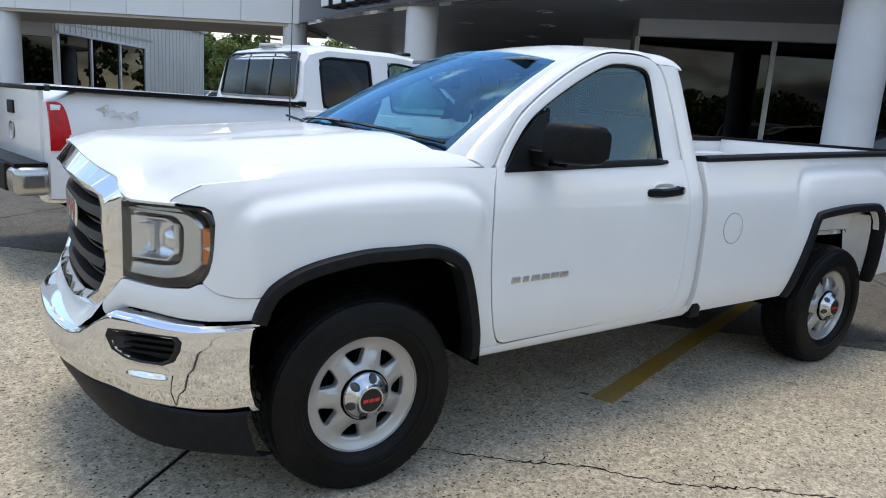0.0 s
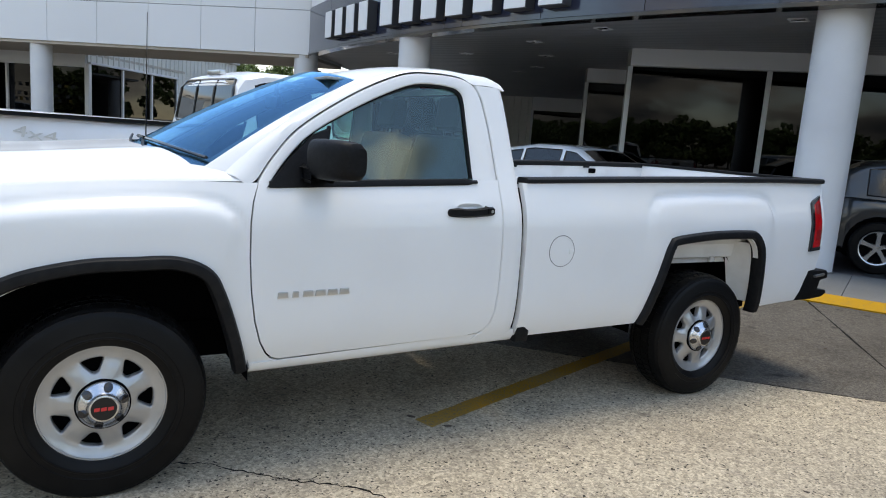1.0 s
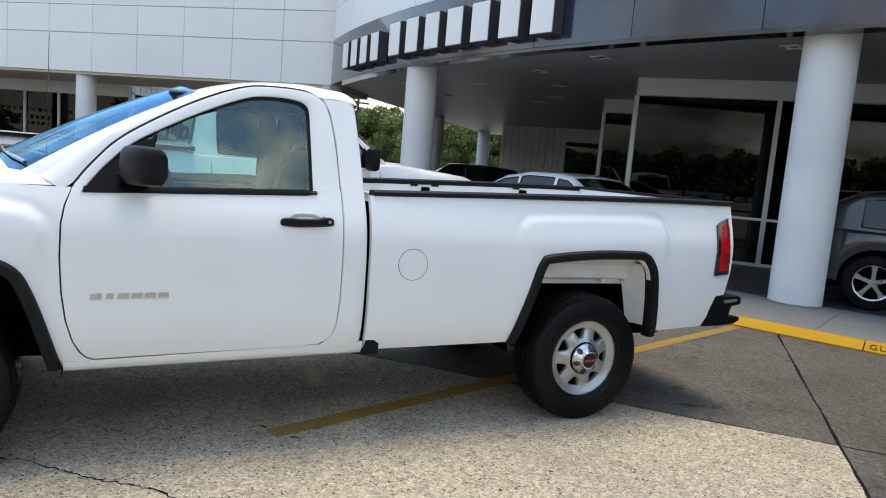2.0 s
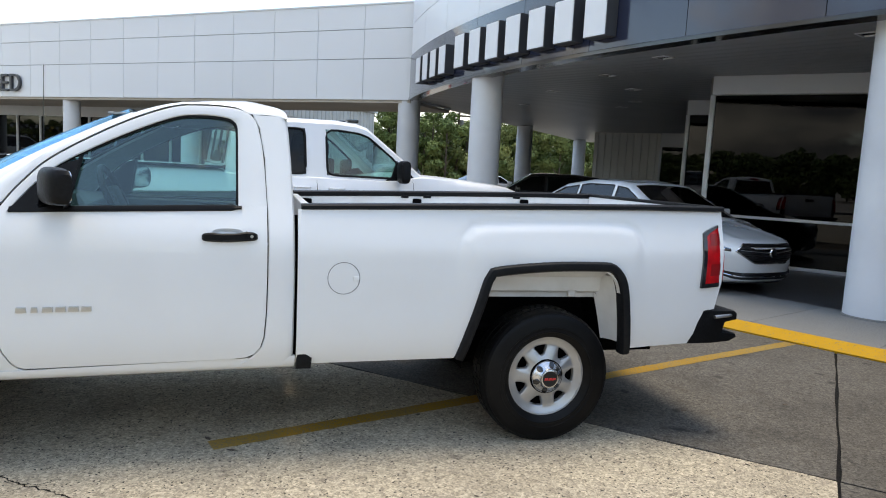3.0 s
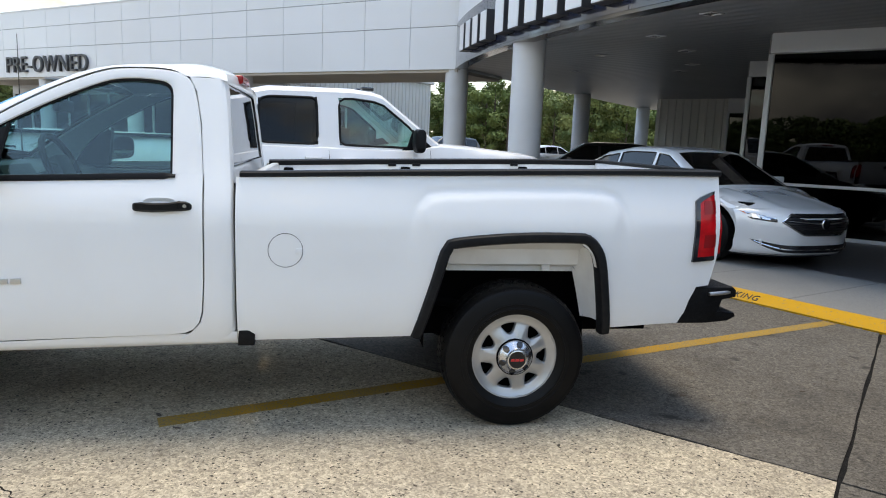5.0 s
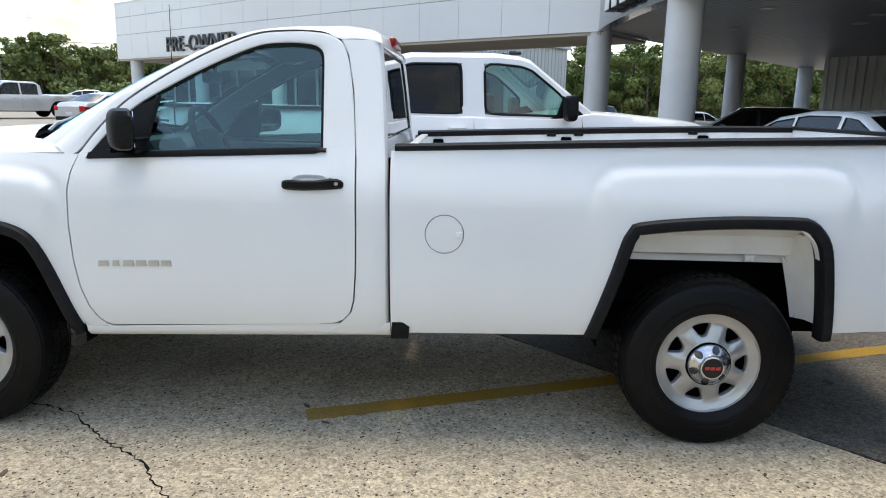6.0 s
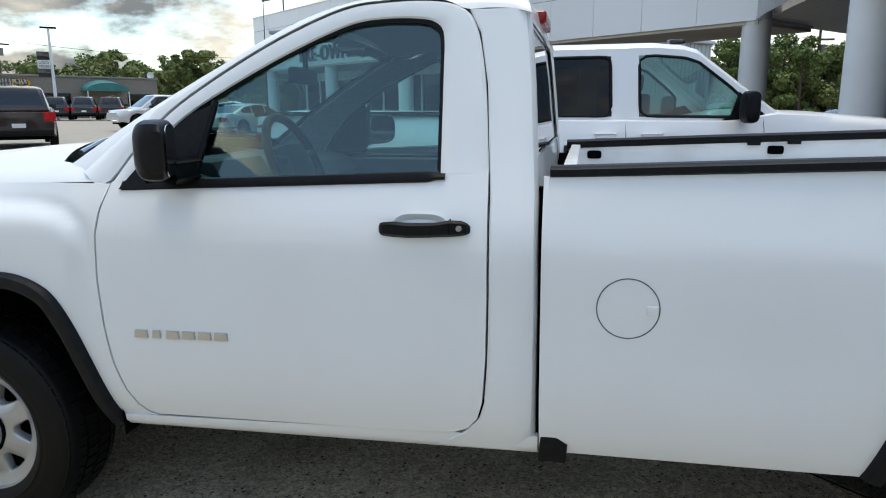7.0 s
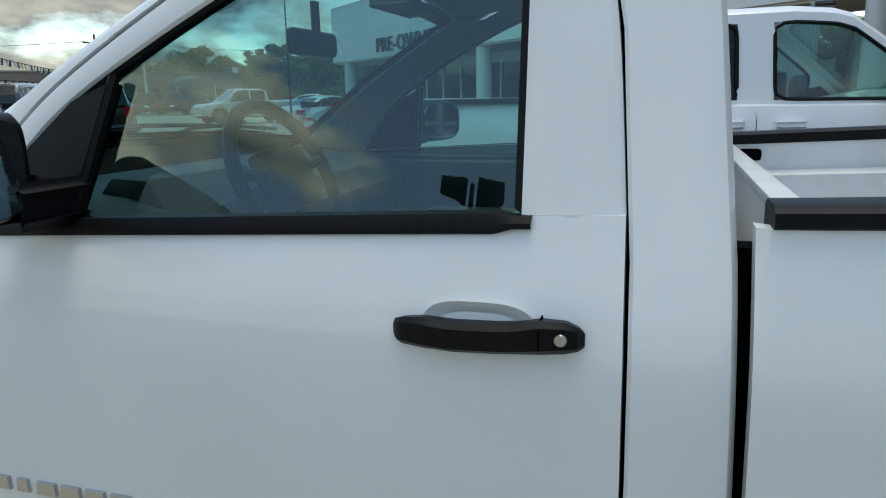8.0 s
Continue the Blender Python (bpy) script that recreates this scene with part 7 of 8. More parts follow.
    for s in (-1, 1):
        bm = bmesh.new()
        if S.get("lamps", True):
            box(bm, L / 2 - 0.30, L / 2 - 0.035, s * W * 0.56, s * W * 0.89, zt - 0.24, zt - 0.12, 0.03)
            part("head_lamp", bm, LAMP_BOWL, th, "bright headlamp")
        bm = bmesh.new()
        h = S.get("tail_h", 0.18)
        box(bm, -L / 2 - 0.012, -L / 2 + S.get("tail_l", 0.22), s * W * 0.66, s * (W * S.get("tail_y", 0.905)), zr - 0.10 - h, zr - 0.10, 0.025)
        if S.get("tails", True):
            part("tail_lamp", bm, REDLENS, th, "red tail lamp")
        xm = max(S["ws"]) - 0.42
        bm = bmesh.new()
        box(bm, xm - 0.08, xm + 0.06, s * (W * 0.93), s * (W * 0.93 + 0.20), interp(xm, T) + 0.02, interp(xm, T) + 0.15, 0.03)
        if S.get("mirror", coat) is not None:
            part("mirror", bm, S.get("mirror", coat), th)
        for xd in S["doors"]:
            bm = bmesh.new()
            box(bm, xd - 0.09, xd + 0.09, s * (W * 0.975), s * (W * 1.0 + 0.018), interp(xd, T) - 0.16, interp(xd, T) - 0.125, 0.008)
            part("door_handle", bm, S.get("handle", coat), th)
        for xd in S["seams"]:
            bm = bmesh.new()
            z0, z1 = clear + 0.1, interp(xd, T) - 0.02
            tube(bm, [(xd, s * (W * k + 0.0015), z0 + (z1 - z0) * u) for u, k in ((0, 0.99), (0.35, 1.0), (0.62, 1.0), (0.86, 0.975), (1.0, 0.93))], 0.003, 4)
            part("door_seam", bm, DARK, th)
    if S.get("lamps", True):
        bm = bmesh.new()
        box(bm, L / 2 - 0.12, L / 2 - 0.012, -W * 0.50, W * 0.50, zt - 0.32, zt - 0.10, 0.03)
        gr = part("grille", bm, GLOSS_BLACK, th, "dark grille")
        bm = bmesh.new()
        for k in range(3):
            box(bm, L / 2 - 0.03, L / 2 - 0.004, -W * 0.46, W * 0.46, zt - 0.29 + 0.07 * k, zt - 0.277 + 0.07 * k, 0.004)
        part("grille_trim", bm, SATIN, gr)
        bm = bmesh.new()
        box(bm, L / 2 - 0.16, L / 2 + 0.012, -W * 0.84, W * 0.84, clear + 0.06, clear + 0.20, 0.05)
        part("front_bumper", bm, S.get("bumper", BLACK_PLASTIC), th)
    bm = bmesh.new()
    box(bm, -L / 2 - 0.012, -L / 2 + 0.16, -W * 0.86, W * 0.86, clear + 0.06, clear + 0.24, 0.05)
    part("rear_bumper", bm, S.get("bumper", BLACK_PLASTIC), th)
    bm = bmesh.new()
    box(bm, -L / 2 - 0.018, -L / 2 - 0.004, -0.17, 0.17, clear + 0.30, clear + 0.42, 0.006)
    part("plate", bm, FRAME_WHITE, th, "blank pale plate")
    return th


SUV = dict(L=4.75, W=1.90, clear=0.28, r=0.36, front=0.92, rear=1.0, top=[(-2.38, 0.98), (-1.9, 1.06), (0.6, 1.03), (1.2, 1.0), (2.1, 0.93), (2.38, 0.80)],
           roof=[(-2.30, 1.04), (-2.12, 1.45), (-1.95, 1.66), (-1.2, 1.72), (0.0, 1.73), (0.35, 1.70), (1.25, 1.02)], panes=[(-1.95, -1.25), (-1.15, -0.15), (-0.05, 0.80)],
           ws=(0.42, 1.18), rw=(-2.27, -1.99), doors=[-0.95, 0.05], seams=[-1.2, -0.1, 0.95], tail_h=0.22, seats=[-0.75, 0.25])
SEDAN = dict(L=5.0, W=1.87, clear=0.18, r=0.345, front=0.98, rear=1.12, top=[(-2.5, 0.90), (-2.2, 1.0), (-1.5, 1.02), (0.7, 0.96), (1.2, 0.92), (2.1, 0.80), (2.5, 0.64)],
             roof=[(-1.95, 0.98), (-1.1, 1.36), (-0.5, 1.45), (0.1, 1.45), (0.4, 1.41), (1.35, 0.92)], panes=[(-1.35, -0.75), (-0.68, 0.1), (0.18, 0.95)],
             ws=(0.45, 1.27), rw=(-1.85, -1.12), doors=[-0.65, 0.4], seams=[-1.0, 0.15, 1.1], lean=0.36, head=0.075, seats=[-0.6, 0.4])
CREW = dict(L=5.85, W=2.03, clear=0.36, r=0.40, front=0.98, rear=1.22, top=[(-2.92, 1.22), (-0.95, 1.20), (-0.9, 1.17), (1.4, 1.15), (1.9, 1.13), (2.7, 1.05), (2.92, 0.92)], gap=0.08, taper=0.07,
            roof=[(-0.92, 1.20), (-0.86, 1.70), (-0.6, 1.85), (0.6, 1.87), (0.85, 1.84), (1.75, 1.16)], panes=[(-0.70, 0.10), (0.20, 1.15)],
            ws=(0.90, 1.68), rw=(-0.90, -0.80), doors=[-0.45, 0.45], seams=[0.15, 1.28], bumper=CHROME, mirror=BLACK_PLASTIC, lean=0.24, seats=[-0.3, 0.6])

# ---- the older white crew-cab pickup in the next bay ----
FORD = dict(tails=False, rounded=True, L=6.20, W=2.03, clear=0.50, r=0.41, front=0.98, rear=1.25, gap=0.09, taper=0.05,
            top=[(-3.10, 1.45), (-0.87, 1.43), (-0.83, 1.40), (1.1, 1.385), (1.42, 1.45), (1.9, 1.43), (2.7, 1.36), (3.10, 1.22)],
            roof=[(-0.87, 1.42), (-0.80, 1.88), (-0.72, 1.98), (-0.5, 2.035), (0.4, 2.055), (0.66, 2.035), (0.78, 2.0), (1.50, 1.44)],
            panes=[(-0.62, 0.02), (0.26, 1.14)], ws=(0.76, 1.46), rw=(-0.80, -0.79), doors=[-0.05, 0.35], seams=[-0.70, 0.13, 1.32], bumper=CHROME, mirror=None,
            lean=0.22, sill=0.05, head=0.115, tail_h=0.35, tail_l=0.02, tail_y=0.93, seats=[-0.25, 0.65])
ford = car("crew_cab_pickup", "older white extended-cab pickup with chrome bumpers and dark rear windows", "pickup truck", FORD, WHITE_FORD, pose(2.078, 4.364, 0, 0, 0, 11), glass=[GLASS_DARK, FORDGLASS])


def ford_pane(x, k):
    """A point of the cabin side: k from 0 at the belt to 1 under the roof."""
    t, rz, w = interp(x, FORD["top"]) - 0.03, interp(x, FORD["roof"]), (2.03 / 2) * 0.90
    lo, hi = t + min(0.05, (rz - t) * 0.35), max(rz - 0.115, t + 0.06)
    return lo + (hi - lo) * k


for s in (-1, 1):
    for x0, x1 in FORD["panes"]:
        pane = next(o for o in ford.children if o.name.startswith("side_window") and abs(o.data.vertices[0].co.x - x0) < 0.02 and o.data.vertices[0].co.y * s > 0)
        row = [v.co for v in pane.data.vertices]
        side = lambda z: interp(z, sorted((p.z, abs(p.y)) for p in row)) + 0.008
        rim, ins = [], []
        for i in range(48):
            a = 2 * math.pi * (i + 0.5) / 48
            ca, sa = math.cos(a), math.sin(a)
            q = max(abs(ca), abs(sa))
            r5 = (abs(ca) ** 12 + abs(sa) ** 12) ** (1 / 12)
            for lst, k in ((rim, 1.0 / q), (ins, 0.985 / r5)):
                x = (x0 + x1) / 2 + (x1 - x0) / 2 * ca * k
                z = ford_pane(x, 0.5 + 0.5 * sa * k)
                lst.append(Vector((x, s * side(z), z)))
        bm = bmesh.new()
        ribbon(bm, rim, ins, [p + Vector((0, -s * 0.012, 0)) for p in ins], closed=True)
        bmesh.ops.recalc_face_normals(bm, faces=bm.faces)
        wf = part("window_frame", bm, WHITE_FORD, ford)
        bm = bmesh.new()
        tube(bm, [p - Vector((0, s * 0.002, 0)) for p in ins + ins[:1]], 0.014, 6, False)
        part("frame_rubber", bm, BLACK_PLASTIC, wf, "black rubber round the window")
for s in (-1, 1):
    bm = bmesh.new()
    box(bm, -3.09, -0.88, s * 0.86, s * 0.985, 1.432, 1.462, 0.010)
    part("rail_cap", bm, BLACK_PLASTIC, ford, "black bed rail cap")
    bm = bmesh.new()
    rows = []
    for y, k in ((1.03, 0.72), (1.04, 0.92), (1.07, 1.0), (1.15, 1.0), (1.19, 0.94), (1.205, 0.74)):
        rows.append([Vector((1.13 + 0.062 * k * math.copysign(abs(math.cos(a)) ** 0.6, math.cos(a)), s * y, 1.49 + 0.135 * k * math.copysign(abs(math.sin(a)) ** 0.5, math.sin(a)))) for a in [2 * math.pi * q / 24 for q in range(24)]])
    vs = ribbon(bm, *rows, closed=True)
    bm.faces.new(vs[0])
    bm.faces.new(vs[-1][::-1])
    bmesh.ops.recalc_face_normals(bm, faces=bm.faces)
    mo = part("tow_mirror", bm, BLACK_PLASTIC, ford, "tall black tow mirror")
    bm = bmesh.new()
    box(bm, 1.12, 1.18, s * 0.92, s * 1.08, 1.44, 1.48, 0.01)
    part("mirror_arm", bm, BLACK_PLASTIC, mo)
    bm = bmesh.new()
    prism(bm, [(0.95, 1.36), (1.36, 1.42), (1.12, 1.62), (1.06, 1.43)], "y", s * 0.885, s * 0.915, 0.004)
    part("mirror_sail", bm, BLACK_PLASTIC, mo)
for s in (-1, 1):
    ful = lambda x, z: s * interp(z, [(0.98, 0.975), (1.15, 0.974), (1.34, 0.956)])
    lamp = part("side_lamp", panel([(p.x, p.z) for p in smooth_line([(-3.095, 0, 1.345), (-3.03, 0, 1.348), (-2.985, 0, 1.30), (-2.955, 0, 1.16), (-2.945, 0, 1.03), (-2.97, 0, 0.992), (-3.04, 0, 0.985), (-3.095, 0, 0.985)], 4)], ful, 0.05, 0.012, 0.05), REDLENS, ford, "tall red tail lamp")
    part("reverse_lens", panel([(-3.085, 1.285), (-3.02, 1.29), (-3.01, 1.325), (-3.085, 1.33)], lambda x, z: ful(x, z) + s * 0.003, 0.03, 0.004, 0.004), AGED_CHROME, lamp, "pale reverse lens")
# wide rear window with a slider
def ford_back(z):
    return interp(z, [(1.42, -0.87), (1.88, -0.80), (1.98, -0.72)]) - 0.012


bm = bmesh.new()
ribbon(bm, *[[Vector((ford_back(z) + (0.02 if abs(y) > 0.99 else 0), w * y, z)) for y in (-1.0, -0.97, -0.5, 0.0, 0.5, 0.97, 1.0)] for z, w in ((1.50, 0.74), (1.52, 0.77), (1.70, 0.755), (1.86, 0.735), (1.925, 0.68), (1.94, 0.64))])
fw = part("back_window", bm, GLASS_DARK, ford, "dark back window with a slider")
for y in (-0.25, 0.25):
    bm = bmesh.new()
    tube(bm, [(ford_back(z) - 0.004, y, z) for z in (1.52, 1.7, 1.86, 1.93)], 0.012, 6)
    part("slider_rail", bm, GLOSS_BLACK, fw)
bm = bmesh.new()
ed = [(-0.74, 1.50), (0.0, 1.495), (0.74, 1.50), (0.77, 1.53), (0.755, 1.70), (0.735, 1.86), (0.69, 1.93), (0.64, 1.945), (0.0, 1.95), (-0.64, 1.945), (-0.69, 1.93), (-0.735, 1.86), (-0.755, 1.70), (-0.77, 1.53)]
tube(bm, [(ford_back(z) - 0.002, y, z) for y, z in ed + ed[:1]], 0.014, 6, False)
part("window_rubber", bm, GLOSS_BLACK, fw, "black rubber round the back window")
SLANT = Matrix(((1, 0.35, 0, 0), (0, 1, 0, 0), (0, 0, 1, 0), (0, 0, 0, 1)))
text_mesh("decal", "4x4", 0.125, 0.002, P_SILVER, ford, Matrix.Translation((-2.62, -0.9985, 1.245)) @ Matrix.Rotation(radians(-1.8), 4, "Z") @ Matrix.Rotation(radians(90), 4, "X") @ SLANT, "grey slanted decal", 1.0, 1.75)
bm = bmesh.new()
box(bm, -3.125, -3.08, -0.80, 0.80, 0.86, 1.43, 0.02)
fg = part("tailgate", bm, WHITE_FORD, ford)
bm = bmesh.new()
box(bm, -3.140, -3.12, -0.10, 0.10, 1.22, 1.33, 0.012)
part("tailgate_handle", bm, BLACK_PLASTIC, fg)
bm = bmesh.new()
lathe(bm, [(0.001, 0.0), (0.07, 0.0), (0.075, 0.006), (0.075, 0.012)], 24, Matrix.Translation((-3.126, 0, 1.08)) @ Matrix.Rotation(radians(90), 4, "Z"))
part("tailgate_badge", bm, SATIN, fg, "round badge without lettering")
bm = bmesh.new()
box(bm, -3.14, -3.07, -0.82, 0.82, 1.425, 1.460, 0.012)
part("tailgate_cap", bm, BLACK_PLASTIC, fg)
bm = bmesh.new()
box(bm, -3.34, -3.08, -0.96, 0.96, 0.64, 0.86, 0.07, 4)
part("step_bumper", bm, AGED_CHROME, ford, "chrome rear step bumper")
bm = bmesh.new()
box(bm, -3.33, -3.06, -0.90, 0.90, 0.855, 0.885, 0.01)
part("bumper_pad", bm, BLACK_PLASTIC, ford)
bm = bmesh.new()
box(bm, -3.352, -3.28, -0.70, 0.70, 0.655, 0.87, 0.02)
part("plate_pocket", bm, BLACK_PLASTIC, ford)
bm = bmesh.new()
box(bm, -0.74, -0.66, -0.17, 0.17, 2.005, 2.055, 0.012)
part("stop_lamp", bm, SATIN, ford)
for k in range(5):
    bm = bmesh.new()
    box(bm, 0.56, 0.70, -0.62 + 0.31 * k - 0.05, -0.62 + 0.31 * k + 0.05, 2.045, 2.085, 0.012)
    part("marker_lamp", bm, GLOSS_BLACK, ford)

# ---- under the canopy and beside it ----
buick = car("sedan", "pearl white sedan with dark grille parked under the canopy", "car",
            dict(SEDAN, L=4.5, front=0.73, rear=0.87, taper=0.20, bumper=WHITE_PEARL, lamps=False, top=[(-2.25, 0.90), (-2.0, 1.0), (-1.5, 1.02), (0.7, 0.96), (1.2, 0.90), (1.4, 0.85), (2.0, 0.76), (2.25, 0.5)]), WHITE_PEARL, pose(7.90, 5.66, 0.083, 0, 0, -77))
NOSE = [(2.38, 0.165), (2.45, 0.19), (2.485, 0.25), (2.485, 0.33), (2.500, 0.42), (2.505, 0.52), (2.49, 0.62), (2.455, 0.69), (2.40, 0.732), (2.28, 0.768), (2.0, 0.828), (1.6, 0.892), (1.18, 0.945)]


def nose(y, z, out=0.0):
    """The rounded front of the sedan below its bonnet edge."""
    return Vector((interp(z, [(b, a) for a, b in NOSE[:9]]) - 0.50 * (abs(y) / 0.93) ** 3 + out, y, z))


bm = bmesh.new()
rows = []
for u in [i / 48 for i in range(49)]:
    c = resample([(a, 0, b) for a, b in smooth_line_2d(NOSE, 5)], 49)[round(u * 48)]
    k = sstep(1.2, 2.35, c.x)
    row = []
    for i in range(-1, 34):
        v = min(max((i - 16) / 16, -1.0), 1.0)
        x = c.x - 0.50 * k * abs(v) ** 3
        w = 0.935 * (1 - 0.20 * (max(x, 0) / 2.25) ** 5) if x < 1.9 else 0.93
        z = c.z - (0.045 * abs(v) ** 4 * k if c.z > 0.74 else 0.0) + (0.016 * math.exp(-((abs(v) - 0.55) / 0.10) ** 2) if c.z > 0.74 else 0.0)
        row.append(Vector((x, v * (w + 0.004), z if -1 < i < 33 else min(z, 0.752))))
    rows.append(row)
ribbon(bm, *rows)
bmesh.ops.recalc_face_normals(bm, faces=bm.faces)
part("front_fascia", bm, WHITE_PEARL, buick, "white bonnet and front fascia", angle=40)


def nose_patch(name, top, low, w0, out, mat, label, parent, n=32):
    """A piece let into the front: its upper and lower edges as heights over y."""
    bm = bmesh.new()
    ys = [w0 * (2 * i / n - 1) for i in range(n + 1)]
    ribbon(bm, *[[nose(y, low(y) * (1 - t) + top(y) * t, out if 0 < t < 1 else out * 0.3) for y in ys] for t in (0.0, 0.04, 0.3, 0.6, 0.96, 1.0)])
    bmesh.ops.recalc_face_normals(bm, faces=bm.faces)
    return part(name, bm, mat, parent, label)


g_top = lambda y: 0.700 - 0.10 * max(0.0, abs(y) - 0.46) / 0.115
g_low = lambda y: 0.445 + 0.155 * max(0.0, (abs(y) - 0.30) / 0.275) ** 1.3
gr = nose_patch("grille_mouth", g_top, g_low, 0.575, 0.006, GRILLE_BLACK, "wide black grille", buick)
bm = bmesh.new()
edge_l = [nose(0.575 * (i / 20 - 1), g_top(0.575 * (i / 20 - 1)), 0.012) for i in range(41)] + [nose(0.575 * (1 - i / 20), g_low(0.575 * (1 - i / 20)), 0.012) for i in range(41)]
tube(bm, edge_l, 0.009, 6, False)
part("grille_edge", bm, CHROME, gr, "chrome grille edge")
for k in range(7):
    bm = bmesh.new()
    z = 0.475 + 0.031 * k
    wz = 0.30 + 0.25 * min(1.0, max(0.0, (z - 0.445) / 0.155)) - 0.10 * max(0.0, z - 0.62) / 0.08
    tube(bm, [nose(wz * (i / 12 - 1), z, 0.010) for i in range(25)], 0.005, 5)
    part("grille_slat", bm, GLOSS_BLACK, gr)
for s_ in (-1, 1):
    bm = bmesh.new()
    tube(bm, [nose(s_ * (0.07 + 0.45 * i / 10), 0.585 + 0.030 * i / 10, 0.018) for i in range(11)], [0.010 - 0.0007 * i for i in range(11)], 6)
    part("grille_wing", bm, SATIN, gr, "bright grille wing bar")
low_mid = lambda y: 0.262 + 0.105 * max(0.0, (abs(y) - 0.45) / 0.38) ** 2
nose_patch("lower_slot", lambda y: low_mid(y) + 0.052 * (1 - (abs(y) / 0.83) ** 6), lambda y: low_mid(y) - 0.048 * (1 - (abs(y) / 0.83) ** 6), 0.83, 0.010, GLOSS_BLACK, "black lower intake", buick)
bm = bmesh.new()
tube(bm, [nose(0.80 * (i / 20 - 1), low_mid(0.80 * (i / 20 - 1)) - 0.004, 0.014) for i in range(41)], 0.009, 6)
part("chrome_strip", bm, CHROME, buick, "chrome lower strip")
nose_patch("chin", lambda y: 0.192, lambda y: 0.150, 0.88, 0.004, BLACK_PLASTIC, "black lower lip", buick)
bm = bmesh.new()
lathe(bm, [(0.001, 0.02), (0.060, 0.02), (0.068, 0.01), (0.068, 0.0)], 24, Matrix.Translation((2.515, 0, 0.585)) @ Matrix.Rotation(radians(-90), 4, "Z"))
part("round_badge", bm, CHROME, gr, "round bright badge without lettering")
for s_ in (-1, 1):
    lt = lambda a: 0.628 + 0.085 * a ** 0.8
    ll = lambda a: 0.590 + 0.030 * a + 0.105 * max(0.0, a - 0.75) / 0.25
    for nm, a0, a1, f0, f1, out, mt in (("head_lamp", 0.0, 1.0, 0.0, 1.0, 0.006, GLOSS_BLACK), ("lamp_bowl", 0.22, 0.46, 0.30, 0.72, 0.011, LAMP_BOWL), ("lamp_bowl", 0.50, 0.70, 0.28, 0.78, 0.011, LAMP_BOWL), ("lamp_line", 0.05, 0.85, 0.80, 0.92, 0.012, LAMP_BOWL), ("side_lens", 0.84, 0.97, 0.30, 0.85, 0.011, AMBER)):
        bm = bmesh.new()
        sec = lambda a, f: nose(s_ * (0.62 + 0.29 * a), ll(a) + (lt(a) - ll(a)) * f, out)
        ribbon(bm, *[[sec(a0 + (a1 - a0) * i / 14, f0 + (f1 - f0) * t) for i in range(15)] for t in (0, 0.25, 0.5, 0.75, 1)])
        bmesh.ops.recalc_face_normals(bm, faces=bm.faces)
        ob = part(nm, bm, mt, buick if nm == "head_lamp" else lamp_b, {"head_lamp": "swept-back dark headlamp", "side_lens": "amber side lens"}.get(nm, "bright lamp bowl"))
        lamp_b = ob if nm == "head_lamp" else lamp_b
car("crossover", "dark grey crossover with alloy wheels under the canopy", "car", dict(SUV, L=4.3, W=1.83, rear=0.86, roof=[(-2.10, 0.98), (-1.9, 1.32), (-1.5, 1.52), (-0.8, 1.60), (0.0, 1.60), (0.35, 1.56), (1.2, 0.98)], top=[(-2.15, 0.96), (-1.7, 1.03), (0.5, 0.98), (1.1, 0.95), (1.9, 0.88), (2.15, 0.74)],
    panes=[(-1.5, -1.1), (-1.0, -0.1), (0.0, 0.8)], ws=(0.42, 1.12), rw=(-2.05, -1.6), spokes=5), P_GREY, pose(11.1, 0.9, 0.083, 0, 0, -53))
car("black_car", "glossy black car parked beyond the canopy columns", "car", dict(SUV, roof=[(-2.30, 1.0), (-2.0, 1.42), (-1.7, 1.56), (-1.0, 1.62), (0.0, 1.62), (0.35, 1.59), (1.25, 1.0)]), P_BLACK, pose(10.4, 15.7, 0, 0, 0, 160))
car("grey_suv", "grey sport utility vehicle with chrome wheels, nose to the kerb", "car", dict(SUV, tail_h=0.07, tail_l=0.03, L=4.1, W=1.8, rear=0.42, front=0.8, roof=[(-1.98, 1.04), (-1.9, 1.45), (-1.8, 1.66), (-1.0, 1.72), (0.0, 1.73), (0.35, 1.70), (0.8, 1.02)], top=[(-2.05, 1.0), (0.6, 1.03), (1.2, 1.0), (1.9, 0.95), (2.05, 0.85)], panes=[(-1.7, -1.0), (-0.9, -0.15), (-0.05, 0.5)], ws=(0.40, 0.76), rw=(-1.96, -1.84)), paint("mid_grey_paint", (0.20, 0.205, 0.21), 0.5), pose(6.82, -2.32, 0, 0, 0, 18.9))

# ---- the lot, the shops across it, poles and woods ----
lot = "cars on the far lot"


def on_lot(x, y, rz):
    return pose(x, y, lot_z(x, y), 0, 0, rz)


car("silver_crew_pickup", "silver-white crew-cab pickup on large wheels out on the lot", "pickup truck", CREW, P_SILVER, on_lot(-21.0, 32.3, 236), lot)
maroon = car("maroon_suv", "dark maroon sport utility vehicle seen from behind", "car", dict(SUV, L=5.2, W=2.0, roof=[(-2.56, 1.10), (-2.44, 1.5), (-2.30, 1.68), (-1.2, 1.76), (0.0, 1.76), (0.35, 1.72), (1.25, 1.12)], top=[(-2.6, 1.08), (-2.2, 1.16), (0.6, 1.12), (1.2, 1.1), (2.3, 1.03), (2.6, 0.88)], panes=[(-2.1, -1.3), (-1.2, -0.15), (-0.05, 0.80)], rw=(-2.53, -2.32), r=0.39, tail_l=0.08), P_MAROON, on_lot(-15.4, 15.8, 134), lot)
